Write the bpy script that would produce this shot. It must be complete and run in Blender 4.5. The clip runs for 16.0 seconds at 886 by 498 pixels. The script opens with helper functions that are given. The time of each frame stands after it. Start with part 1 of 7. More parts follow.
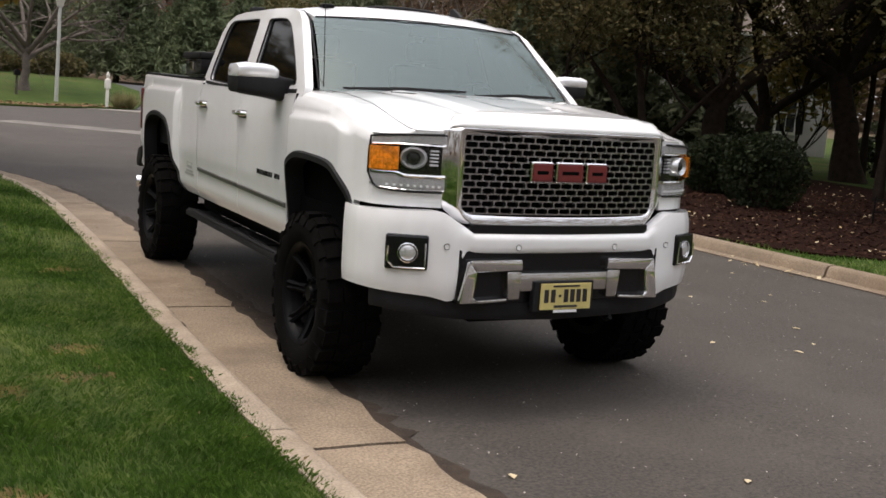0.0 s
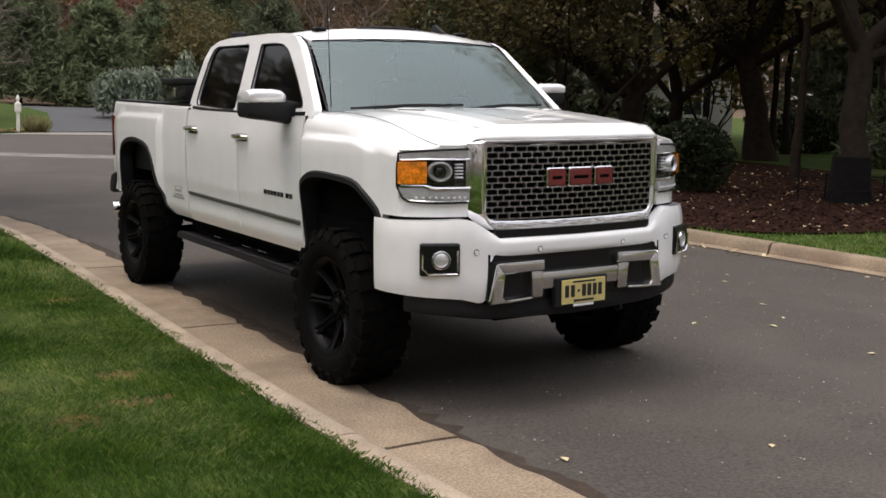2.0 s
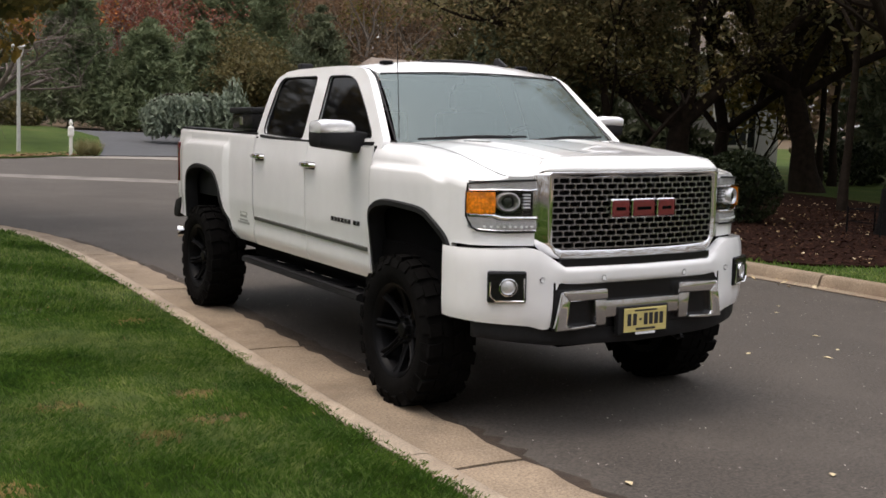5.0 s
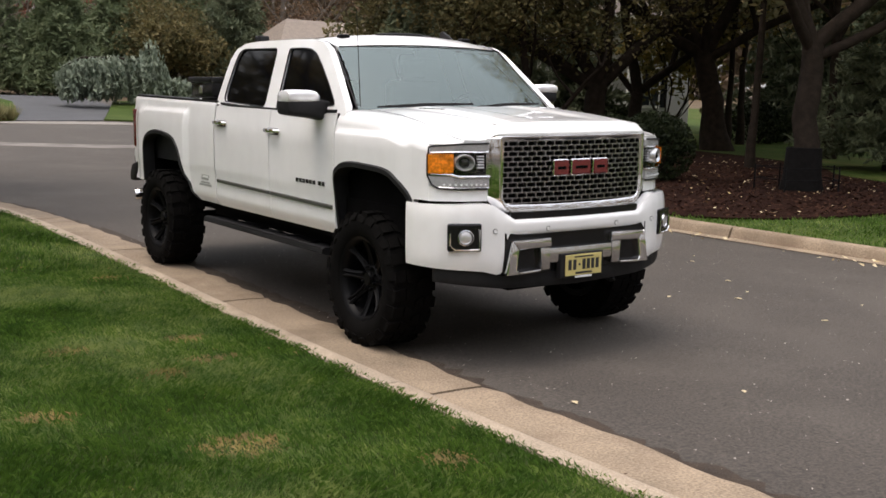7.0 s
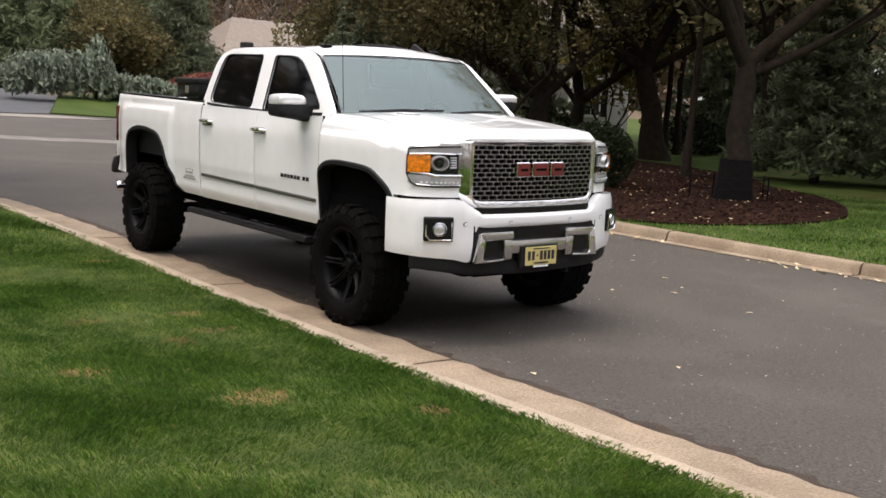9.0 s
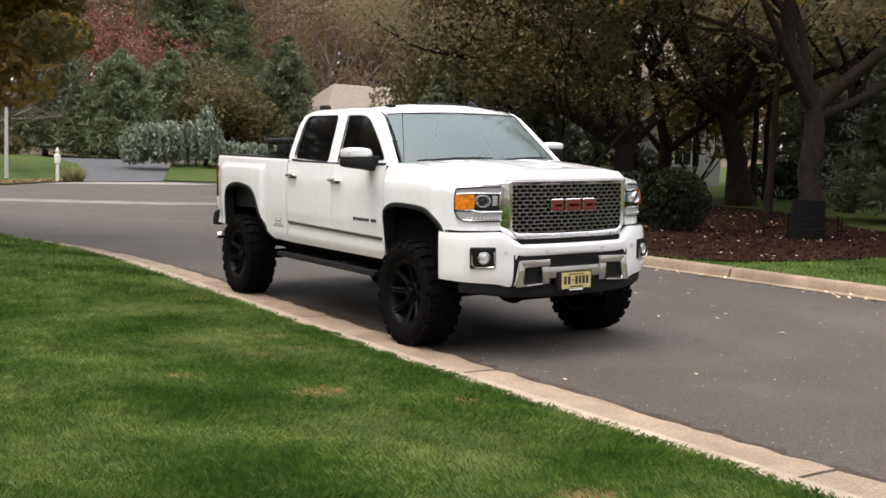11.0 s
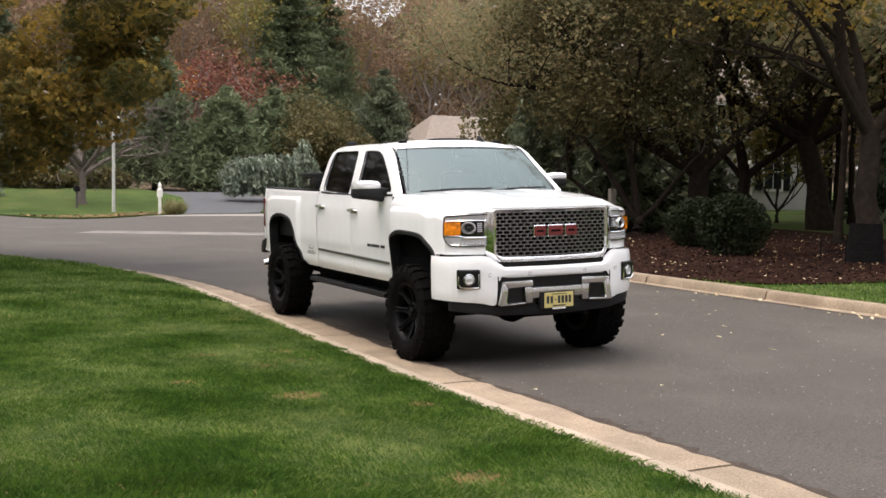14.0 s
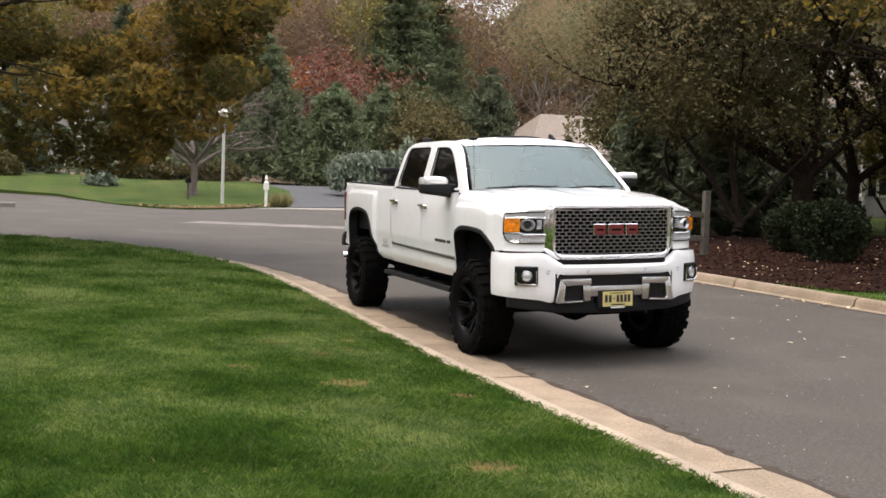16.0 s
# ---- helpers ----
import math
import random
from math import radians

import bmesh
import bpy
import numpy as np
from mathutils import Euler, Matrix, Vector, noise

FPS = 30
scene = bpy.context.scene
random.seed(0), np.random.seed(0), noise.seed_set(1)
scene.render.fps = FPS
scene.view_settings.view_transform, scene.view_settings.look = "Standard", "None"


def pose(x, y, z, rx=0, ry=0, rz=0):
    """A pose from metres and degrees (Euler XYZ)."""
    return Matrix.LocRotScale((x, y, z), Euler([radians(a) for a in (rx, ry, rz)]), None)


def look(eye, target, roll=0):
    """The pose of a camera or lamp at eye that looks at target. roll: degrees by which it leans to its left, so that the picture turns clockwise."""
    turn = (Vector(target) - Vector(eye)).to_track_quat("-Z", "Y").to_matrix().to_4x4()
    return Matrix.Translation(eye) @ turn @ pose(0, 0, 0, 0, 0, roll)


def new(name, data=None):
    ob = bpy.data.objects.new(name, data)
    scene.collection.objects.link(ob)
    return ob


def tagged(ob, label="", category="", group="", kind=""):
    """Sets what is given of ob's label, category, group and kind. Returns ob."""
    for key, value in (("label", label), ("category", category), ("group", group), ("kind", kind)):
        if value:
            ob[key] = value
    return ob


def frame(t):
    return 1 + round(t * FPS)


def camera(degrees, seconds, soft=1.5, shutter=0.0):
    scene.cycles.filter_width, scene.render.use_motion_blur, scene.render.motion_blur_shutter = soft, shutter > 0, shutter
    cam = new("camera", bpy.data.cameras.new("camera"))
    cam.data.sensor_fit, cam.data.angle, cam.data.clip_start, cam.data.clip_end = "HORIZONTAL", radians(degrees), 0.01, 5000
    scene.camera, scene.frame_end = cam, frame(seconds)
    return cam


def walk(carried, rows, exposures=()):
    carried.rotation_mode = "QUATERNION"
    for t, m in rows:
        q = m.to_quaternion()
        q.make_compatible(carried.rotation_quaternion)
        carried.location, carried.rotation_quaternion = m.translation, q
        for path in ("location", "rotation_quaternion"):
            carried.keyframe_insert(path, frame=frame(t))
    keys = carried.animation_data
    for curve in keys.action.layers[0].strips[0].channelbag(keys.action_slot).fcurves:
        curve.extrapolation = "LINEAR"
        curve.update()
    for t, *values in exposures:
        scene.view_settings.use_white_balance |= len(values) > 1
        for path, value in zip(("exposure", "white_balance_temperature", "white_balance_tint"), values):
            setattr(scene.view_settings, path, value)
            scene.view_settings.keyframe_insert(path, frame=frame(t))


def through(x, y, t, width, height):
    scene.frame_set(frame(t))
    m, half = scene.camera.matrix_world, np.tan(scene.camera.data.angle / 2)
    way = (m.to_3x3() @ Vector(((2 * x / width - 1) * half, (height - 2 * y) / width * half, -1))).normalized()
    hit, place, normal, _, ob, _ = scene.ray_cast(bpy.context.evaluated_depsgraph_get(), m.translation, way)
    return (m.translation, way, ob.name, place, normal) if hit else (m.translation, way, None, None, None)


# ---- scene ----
cam = camera(44.7, 16.0, soft=1.6)
PATH = [
    (0, (-3.071, -5.55, 1.554), (-2.154, -3.791, 1.294), 5.2),
    (0.5, (-3.285, -5.583, 1.563), (-2.351, -3.829, 1.331), 2.1),
    (1, (-3.455, -5.635, 1.592), (-2.427, -3.942, 1.32), 2.8),
    (1.5, (-3.633, -5.652, 1.581), (-2.601, -3.958, 1.329), 4.0),
    (2, (-3.773, -5.572, 1.606), (-2.715, -3.894, 1.354), 1.8),
    (2.5, (-3.83, -5.573, 1.627), (-2.708, -3.938, 1.374), 2.7),
    (3, (-3.871, -5.58, 1.592), (-2.715, -3.958, 1.41), 2.9),
    (3.5, (-3.88, -5.561, 1.599), (-2.76, -3.911, 1.444), 3.1),
    (4, (-3.898, -5.546, 1.601), (-2.84, -3.856, 1.441), 2.5),
    (4.5, (-3.906, -5.552, 1.582), (-2.895, -3.835, 1.408), 2.4),
    (4.7, (-3.937, -5.583, 1.597), (-2.945, -3.857, 1.406), 2.3),
    (6.8, (-4.562, -6.115, 1.674), (-3.45, -4.473, 1.412), 1.9),
    (7, (-4.646, -6.171, 1.66), (-3.519, -4.541, 1.39), 2.0),
    (7.5, (-4.791, -6.282, 1.665), (-3.563, -4.727, 1.396), 2.8),
    (8, (-5.008, -6.324, 1.665), (-3.773, -4.769, 1.429), 2.4),
    (8.5, (-5.203, -6.475, 1.667), (-3.978, -4.912, 1.428), 1.9),
    (9, (-5.362, -6.746, 1.674), (-4.141, -5.183, 1.416), 3.7),
    (9.5, (-5.524, -7.031, 1.665), (-4.243, -5.514, 1.423), 4.6),
    (10, (-5.707, -7.341, 1.636), (-4.607, -5.685, 1.411), 2.1),
    (10.2, (-5.717, -7.427, 1.571), (-4.633, -5.759, 1.366), 2.1),
    (12.3, (-5.479, -8.864, 1.665), (-4.499, -7.126, 1.516), -0.3),
    (12.5, (-5.437, -8.898, 1.64), (-4.491, -7.145, 1.458), 0.1),
    (13, (-5.418, -8.977, 1.616), (-4.466, -7.22, 1.524), -1.1),
    (13.5, (-5.345, -9.07, 1.646), (-4.426, -7.298, 1.511), -2.6),
    (14, (-5.229, -9.256, 1.643), (-4.344, -7.466, 1.531), 0.8),
    (14.5, (-5.112, -9.324, 1.651), (-4.314, -7.494, 1.534), 1.6),
    (15, (-5.085, -9.401, 1.625), (-4.275, -7.575, 1.529), 1.4),
    (15.5, (-4.987, -9.502, 1.627), (-4.183, -7.677, 1.481), 0.9),
    (16, (-4.873, -9.562, 1.635), (-4.175, -7.692, 1.515), 2.0),
]
EXPOSURES = [(0, 0.35, 6900, 14), (4.7, 0.40, 6900, 14), (6.8, 0.55, 6900, 14), (8.5, 0.7, 6900, 14), (10, 0.88, 6900, 14), (12.3, 0.96, 6900, 14), (16, 0.96, 6900, 14)]
walk(cam, [(t, look(eye, target, roll)) for t, eye, target, roll in PATH], EXPOSURES)

# ---- world, sun, exposure ----
world = bpy.data.worlds.new("overcast_sky")
scene.world = world
world.use_nodes = True
wn = world.node_tree.nodes
wn.clear()
sky = wn.new("ShaderNodeTexSky")
sky.sky_type, sky.sun_disc = "NISHITA", False
sky.sun_elevation, sky.sun_rotation = radians(70), radians(287)
sky.air_density, sky.dust_density, sky.ozone_density = 1.6, 4.0, 1.0
# a cloud deck: the sky's blue is mostly veiled by grey-white
veil = wn.new("ShaderNodeMix")
veil.data_type = "RGBA"
veil.inputs[0].default_value = 0.72
veil.inputs[7].default_value = (6.3, 6.5, 6.9, 1)
wb = wn.new("ShaderNodeBackground")
wb.inputs[1].default_value = 0.14
wo = wn.new("ShaderNodeOutputWorld")
world.node_tree.links.new(sky.outputs[0], veil.inputs[6])
# an overcast sky is three times as bright overhead as at the horizon
way = wn.new("ShaderNodeTexCoord")
sep = wn.new("ShaderNodeSeparateXYZ")
up = wn.new("ShaderNodeMapRange")
up.inputs[1].default_value, up.inputs[2].default_value = 0.0, 1.0
up.inputs[3].default_value, up.inputs[4].default_value = 0.54, 1.9
deck = wn.new("ShaderNodeVectorMath")
deck.operation = "SCALE"
world.node_tree.links.new(way.outputs["Generated"], sep.inputs[0])
world.node_tree.links.new(sep.outputs[2], up.inputs[0])
world.node_tree.links.new(veil.outputs[2], deck.inputs[0])
world.node_tree.links.new(up.outputs[0], deck.inputs["Scale"])
world.node_tree.links.new(deck.outputs[0], wb.inputs[0])
world.node_tree.links.new(wb.outputs[0], wo.inputs[0])

sun = new("sun", bpy.data.lights.new("sun", "SUN"))
sun.data.energy, sun.data.angle, sun.data.color = 0.9, radians(25), (1.0, 0.96, 0.9)
sun.matrix_world = look((-5, 1.5, 20), (0, 0, 0))

# ---- materials ----
def mat(name, base, rough=0.6, metal=0.0, var=0.15, scale=8.0, fine=90.0, bump=0.0, bump_scale=60.0, tint=None,
        coat=0.0, spec=0.5, per=None, per_amount=0.0, stains=0.0, stain_scale=0.7, stain_col=None, grain=None):
    """A surface with colour variation at two scales, bump, and, per object or per island, its own shade."""
    m = bpy.data.materials.new(name)
    m.use_nodes = True
    nt = m.node_tree
    N, L = nt.nodes, nt.links
    b = N["Principled BSDF"]
    b.inputs["Roughness"].default_value = rough
    b.inputs["Metallic"].default_value = metal
    b.inputs["Coat Weight"].default_value = coat
    b.inputs["Coat Roughness"].default_value = 0.04
    b.inputs["Specular IOR Level"].default_value = spec
    tc = N.new("ShaderNodeTexCoord")
    col = N.new("ShaderNodeRGB")
    col.outputs[0].default_value = (*base, 1)
    out = col.outputs[0]

    def noise_tex(s, detail=4.0, rgh=0.55):
        n = N.new("ShaderNodeTexNoise")
        n.inputs["Scale"].default_value, n.inputs["Detail"].default_value, n.inputs["Roughness"].default_value = s, detail, rgh
        L.new(tc.outputs["Object"], n.inputs["Vector"])
        return n

    def mix(kind, fac, a, c):
        x = N.new("ShaderNodeMix")
        x.data_type, x.blend_type = "RGBA", kind
        if isinstance(fac, (int, float)):
            x.inputs[0].default_value = fac
        else:
            L.new(fac, x.inputs[0])
        L.new(a, x.inputs[6])
        if isinstance(c, tuple):
            x.inputs[7].default_value = (*c, 1)
        else:
            L.new(c, x.inputs[7])
        return x.outputs[2]

    def ramp(src, lo, hi):
        r = N.new("ShaderNodeMapRange")
        r.inputs[1].default_value, r.inputs[2].default_value = 0.3, 0.7
        r.inputs[3].default_value, r.inputs[4].default_value = lo, hi
        L.new(src, r.inputs[0])
        return r.outputs[0]

    def grey(v):
        c = N.new("ShaderNodeCombineColor")
        for i in range(3):
            L.new(v, c.inputs[i])
        return c.outputs[0]

    if var:
        out = mix("MULTIPLY", 1.0, out, grey(ramp(noise_tex(scale).outputs[0], 1 - var, 1 + var)))
        out = mix("MULTIPLY", 1.0, out, grey(ramp(noise_tex(fine, 3.0).outputs[0], 1 - (grain or var * 0.8), 1 + (grain or var * 0.8))))
    if tint:
        f = ramp(noise_tex(scale * 0.45, 3.0).outputs[0], 0.0, 1.0)
        out = mix("MIX", f, out, tint)
    if stains:
        s = N.new("ShaderNodeMapRange")
        s.inputs[1].default_value, s.inputs[2].default_value = 0.52, 0.68
        s.inputs[3].default_value, s.inputs[4].default_value = 0.0, stains
        L.new(noise_tex(stain_scale, 5.0, 0.6).outputs[0], s.inputs[0])
        out = mix("MIX", s.outputs[0], out, stain_col or tuple(v * 0.5 for v in base))
    if per:
        if per == "island":
            g = N.new("ShaderNodeNewGeometry").outputs["Random Per Island"]
        else:
            g = N.new("ShaderNodeObjectInfo").outputs["Random"]
        r = N.new("ShaderNodeMapRange")
        r.inputs[3].default_value, r.inputs[4].default_value = 1 - per_amount, 1 + per_amount
        L.new(g, r.inputs[0])
        out = mix("MULTIPLY", 1.0, out, grey(r.outputs[0]))
    L.new(out, b.inputs["Base Color"])
    if bump:
        bn = N.new("ShaderNodeBump")
        bn.inputs["Strength"].default_value, bn.inputs["Distance"].default_value = bump, 0.01
        L.new(noise_tex(bump_scale, 6.0, 0.65).outputs[0], bn.inputs["Height"])
        L.new(bn.outputs[0], b.inputs["Normal"])
    return m


def leaf_mat(name, a, c, d=None, spread=0.35, through=0.25, gloss=0.12):
    """Leaves: each island takes a colour between a, c and d, and some light passes through."""
    m = bpy.data.materials.new(name)
    m.use_nodes = True
    nt = m.node_tree
    N, L = nt.nodes, nt.links
    b = N["Principled BSDF"]
    b.inputs["Roughness"].default_value = 0.55
    b.inputs["Specular IOR Level"].default_value = gloss
    g = N.new("ShaderNodeNewGeometry").outputs["Random Per Island"]
    tc = N.new("ShaderNodeTexCoord")
    n = N.new("ShaderNodeTexNoise")
    n.inputs["Scale"].default_value, n.inputs["Detail"].default_value = 0.9, 3.0
    L.new(tc.outputs["Object"], n.inputs["Vector"])
    add = N.new("ShaderNodeMath")
    add.operation = "MULTIPLY_ADD"
    add.inputs[1].default_value = spread
    L.new(g, add.inputs[0])
    L.new(n.outputs[0], add.inputs[2])
    r = N.new("ShaderNodeValToRGB")
    e = r.color_ramp.elements
    e[0].position, e[0].color = 0.40, (*a, 1)
    e[1].position, e[1].color = 0.85, (*(d or c), 1)
    if d:
        x = e.new(0.64)
        x.color = (*c, 1)
    L.new(add.outputs[0], r.inputs[0])
    L.new(r.outputs[0], b.inputs["Base Color"])
    t = N.new("ShaderNodeBsdfTranslucent")
    L.new(r.outputs[0], t.inputs["Color"])
    mx = N.new("ShaderNodeMixShader")
    mx.inputs[0].default_value = through
    L.new(b.outputs[0], mx.inputs[1])
    L.new(t.outputs[0], mx.inputs[2])
    L.new(mx.outputs[0], N["Material Output"].inputs["Surface"])
    return m


ASPHALT = mat("asphalt", (0.0565, 0.0472, 0.0388), 0.9, var=0.12, grain=0.5, scale=0.7, fine=55, bump=0.5, bump_scale=90, stains=0.35, stain_scale=0.35, stain_col=(0.098, 0.085, 0.072))
VALLEY = mat("worn_grey_concrete", (0.150, 0.134, 0.118), 0.9, var=0.3, scale=1.2, fine=30, bump=0.4, stains=0.8, stain_scale=1.1, stain_col=(0.095, 0.085, 0.075))
DRIVE = mat("driveway_asphalt", (0.055, 0.056, 0.06), 0.85, var=0.15, scale=1.0, fine=120, bump=0.3)
CONCRETE = mat("concrete", (0.355, 0.285, 0.210), 0.9, var=0.18, grain=0.28, scale=3, fine=90, bump=1.0, bump_scale=50, per="object", per_amount=0.07, stains=0.55, stain_scale=1.8, stain_col=(0.20, 0.145, 0.095))
CONCRETE_GREY = mat("old_concrete", (0.20, 0.178, 0.155), 0.9, var=0.15, scale=1.5, fine=90, bump=0.4, per="object", per_amount=0.06, stains=0.5, stain_scale=0.8, stain_col=(0.17, 0.155, 0.14))
GUTTER = mat("stained_concrete", (0.262, 0.200, 0.138), 0.9, var=0.2, grain=0.35, scale=2.2, fine=70, bump=1.0, bump_scale=70, per="object", per_amount=0.08, stains=0.7, stain_scale=1.3, stain_col=(0.165, 0.115, 0.075))
DIRT_AND_SHADE = mat("gutter_dirt", (0.038, 0.025, 0.016), 0.95, var=0.3, scale=9, fine=120, bump=0.8, bump_scale=80)
LAWN = mat("lawn_soil", (0.028, 0.046, 0.010), 0.95, var=0.3, scale=1.4, fine=60, bump=0.6, tint=(0.038, 0.058, 0.013), spec=0.1)
FARLAWN = mat("mown_lawn", (0.036, 0.064, 0.012), 0.95, var=0.4, scale=0.5, fine=22, bump=0.8, bump_scale=26, tint=(0.054, 0.076, 0.019), stains=0.75, stain_scale=0.5, stain_col=(0.075, 0.065, 0.025), spec=0.1)
MULCH = mat("bark_mulch", (0.020, 0.0088, 0.0062), 0.95, var=0.4, scale=5, fine=60, bump=1.0, bump_scale=45, spec=0.05)
WOODFLOOR = mat("woodland_floor", (0.095, 0.065, 0.035), 0.95, var=0.3, scale=0.6, fine=14, bump=0.6, bump_scale=12)
BARK = mat("bark", (0.030, 0.0225, 0.0175), 0.95, var=0.3, scale=6, fine=60, bump=0.9, bump_scale=35, spec=0.08)
BARK_GREY = mat("grey_bark", (0.19, 0.165, 0.14), 0.95, var=0.25, scale=6, fine=50, bump=0.6, bump_scale=40)
BARK_APPLE = mat("crab_apple_bark", (0.125, 0.100, 0.085), 0.95, var=0.25, scale=5, fine=40, bump=0.5, bump_scale=40)

# mowing stripes: bands of grass lying one way and the other
fn, fl = FARLAWN.node_tree.nodes, FARLAWN.node_tree.links
fb = fn["Principled BSDF"]
was = fb.inputs["Base Color"].links[0].from_socket
wave, wtc = fn.new("ShaderNodeTexWave"), fn.new("ShaderNodeTexCoord")
wave.bands_direction = "X"
wave.inputs["Scale"].default_value, wave.inputs["Distortion"].default_value, wave.inputs["Detail"].default_value = 0.16, 1.2, 2.0
fl.new(wtc.outputs["Object"], wave.inputs["Vector"])
wmix = fn.new("ShaderNodeMix")
wmix.data_type, wmix.blend_type = "RGBA", "MULTIPLY"
wramp = fn.new("ShaderNodeValToRGB")
wramp.color_ramp.elements[0].position, wramp.color_ramp.elements[0].color = 0.35, (0.95, 0.96, 0.95, 1)
wramp.color_ramp.elements[1].position, wramp.color_ramp.elements[1].color = 0.65, (1.06, 1.05, 1.04, 1)
wmix.inputs[0].default_value = 1.0
fl.new(wave.outputs[1], wramp.inputs[0])
fl.new(was, wmix.inputs[6])
fl.new(wramp.outputs[0], wmix.inputs[7])
fl.new(wmix.outputs[2], fb.inputs["Base Color"])


# ---- mesh helpers ----
def part(name, bm, material, parent=None, label="", smooth=None):
    """Links a bmesh, or (points, faces), as one mesh object under a thing or a part."""
    me = bpy.data.meshes.new(name)
    if isinstance(bm, tuple):
        me.from_pydata(bm[0], [], bm[1])
        if smooth:
            me.polygons.foreach_set("use_smooth", [True] * len(me.polygons))
    else:
        bmesh.ops.recalc_face_normals(bm, faces=bm.faces)
        if smooth is not None:
            for f in bm.faces:
                f.smooth = True
            for e in bm.edges:
                if len(e.link_faces) == 2 and e.calc_face_angle() > radians(smooth):
                    e.smooth = False
        bm.to_mesh(me)
        bm.free()
    me.materials.append(material)
    ob = new(name, me)
    ob.parent = parent
    if label:
        tagged(ob, label)
    return ob


def thing(name, label, category, group="", kind="", at=(0, 0, 0)):
    ob = new(name)
    ob.empty_display_size = 0.1
    ob.location = at
    return tagged(ob, label, category, group, kind)


def box(bm, x0, x1, y0, y1, z0, z1, bevel=0.0, seg=2):
    r = bmesh.ops.create_cube(bm, size=1.0)["verts"]
    for v in r:
        v.co = (x0 + (v.co.x + 0.5) * (x1 - x0), y0 + (v.co.y + 0.5) * (y1 - y0), z0 + (v.co.z + 0.5) * (z1 - z0))
    if bevel:
        es = list({e for v in r for e in v.link_edges})
        bmesh.ops.bevel(bm, geom=es, offset=bevel, segments=seg, affect="EDGES", profile=0.5)
    return bm


def boxed(*a, **k):
    return box(bmesh.new(), *a, **k)


def tube(bm, pts, radii, sides=8, cap=True):
    """A tube through pts with a radius at each."""
    rings, up = [], Vector((0.13, 0.21, 0.97))
    n = len(pts)
    for i, p in enumerate(pts):
        p = Vector(p)
        d = (Vector(pts[min(i + 1, n - 1)]) - Vector(pts[max(i - 1, 0)])).normalized()
        u = d.cross(up)
        if u.length < 1e-3:
            u = d.cross(Vector((1, 0, 0)))
        u.normalize()
        w = u.cross(d)
        r = radii[i] if hasattr(radii, "__len__") else radii
        rings.append([bm.verts.new(p + r * (math.cos(a) * u + math.sin(a) * w)) for a in (2 * math.pi * k / sides for k in range(sides))])
    for a, b in zip(rings, rings[1:]):
        for k in range(sides):
            bm.faces.new((a[k], a[(k + 1) % sides], b[(k + 1) % sides], b[k]))
    if cap:
        bm.faces.new(rings[0][::-1])
        bm.faces.new(rings[-1])
    return bm


def loft(bm, rings, closed=True, cap=True):
    """Faces between rings of points."""
    vs = [[bm.verts.new(p) for p in r] for r in rings]
    n = len(vs[0])
    for a, b in zip(vs, vs[1:]):
        for k in range(n if closed else n - 1):
            bm.faces.new((a[k], a[(k + 1) % n], b[(k + 1) % n], b[k]))
    if cap and closed:
        bm.faces.new(vs[0][::-1])
        bm.faces.new(vs[-1])
    return bm


def prism(bm, poly, axis, a, b, bevel=0.0, seg=2):
    """A polygon in the plane across an axis, drawn out from a to b. For x: (y, z); y: (x, z); z: (x, y)."""
    def at(p, v):
        return {"x": (v, p[0], p[1]), "y": (p[0], v, p[1]), "z": (p[0], p[1], v)}[axis]
    lo = [bm.verts.new(at(p, a)) for p in poly]
    hi = [bm.verts.new(at(p, b)) for p in poly]
    n = len(poly)
    fs = [bm.faces.new(lo[::-1]), bm.faces.new(hi)]
    for k in range(n):
        fs.append(bm.faces.new((lo[k], lo[(k + 1) % n], hi[(k + 1) % n], hi[k])))
    if bevel:
        bmesh.ops.recalc_face_normals(bm, faces=fs)
        es = list({e for f in fs for e in f.edges})
        bmesh.ops.bevel(bm, geom=es, offset=bevel, segments=seg, affect="EDGES", profile=0.5, clamp_overlap=True)
    return bm


def ring_lathe(bm, prof, sides=32, axis="x", centre=(0, 0, 0), cap=True):
    """A profile of (offset along the axis, radius) turned round the axis."""
    rings = []
    for o, r in prof:
        ring = []
        for k in range(sides):
            a = 2 * math.pi * k / sides
            c, s = r * math.cos(a), r * math.sin(a)
            p = {"x": (o, c, s), "y": (c, o, s), "z": (c, s, o)}[axis]
            ring.append((p[0] + centre[0], p[1] + centre[1], p[2] + centre[2]))
        rings.append(ring)
    return loft(bm, rings, cap=cap)


def interp(x, table):
    if x <= table[0][0]:
        return table[0][1]
    for (a, b), (c, d) in zip(table, table[1:]):
        if x <= c:
            return b + (d - b) * (x - a) / (c - a)
    return table[-1][1]


def sstep(a, b, x):
    t = min(max((x - a) / (b - a), 0), 1)
    return t * t * (3 - 2 * t)

# ---- ground, road, kerbs, lawns ----
def rise(y):
    s = min(max((y - 8) / 26, 0), 1)
    return 0.35 * s * s * (3 - 2 * s)


def hill(x, y):
    """Height of the natural ground: level with the road, and rising slowly behind the far lawn."""
    bank = 0.80 * sstep(37, 54, y)
    far = max(0.0, y - 52) * 0.030 + max(0.0, x - 14) * 0.012
    return rise(y) + bank + min(far, 9.0)


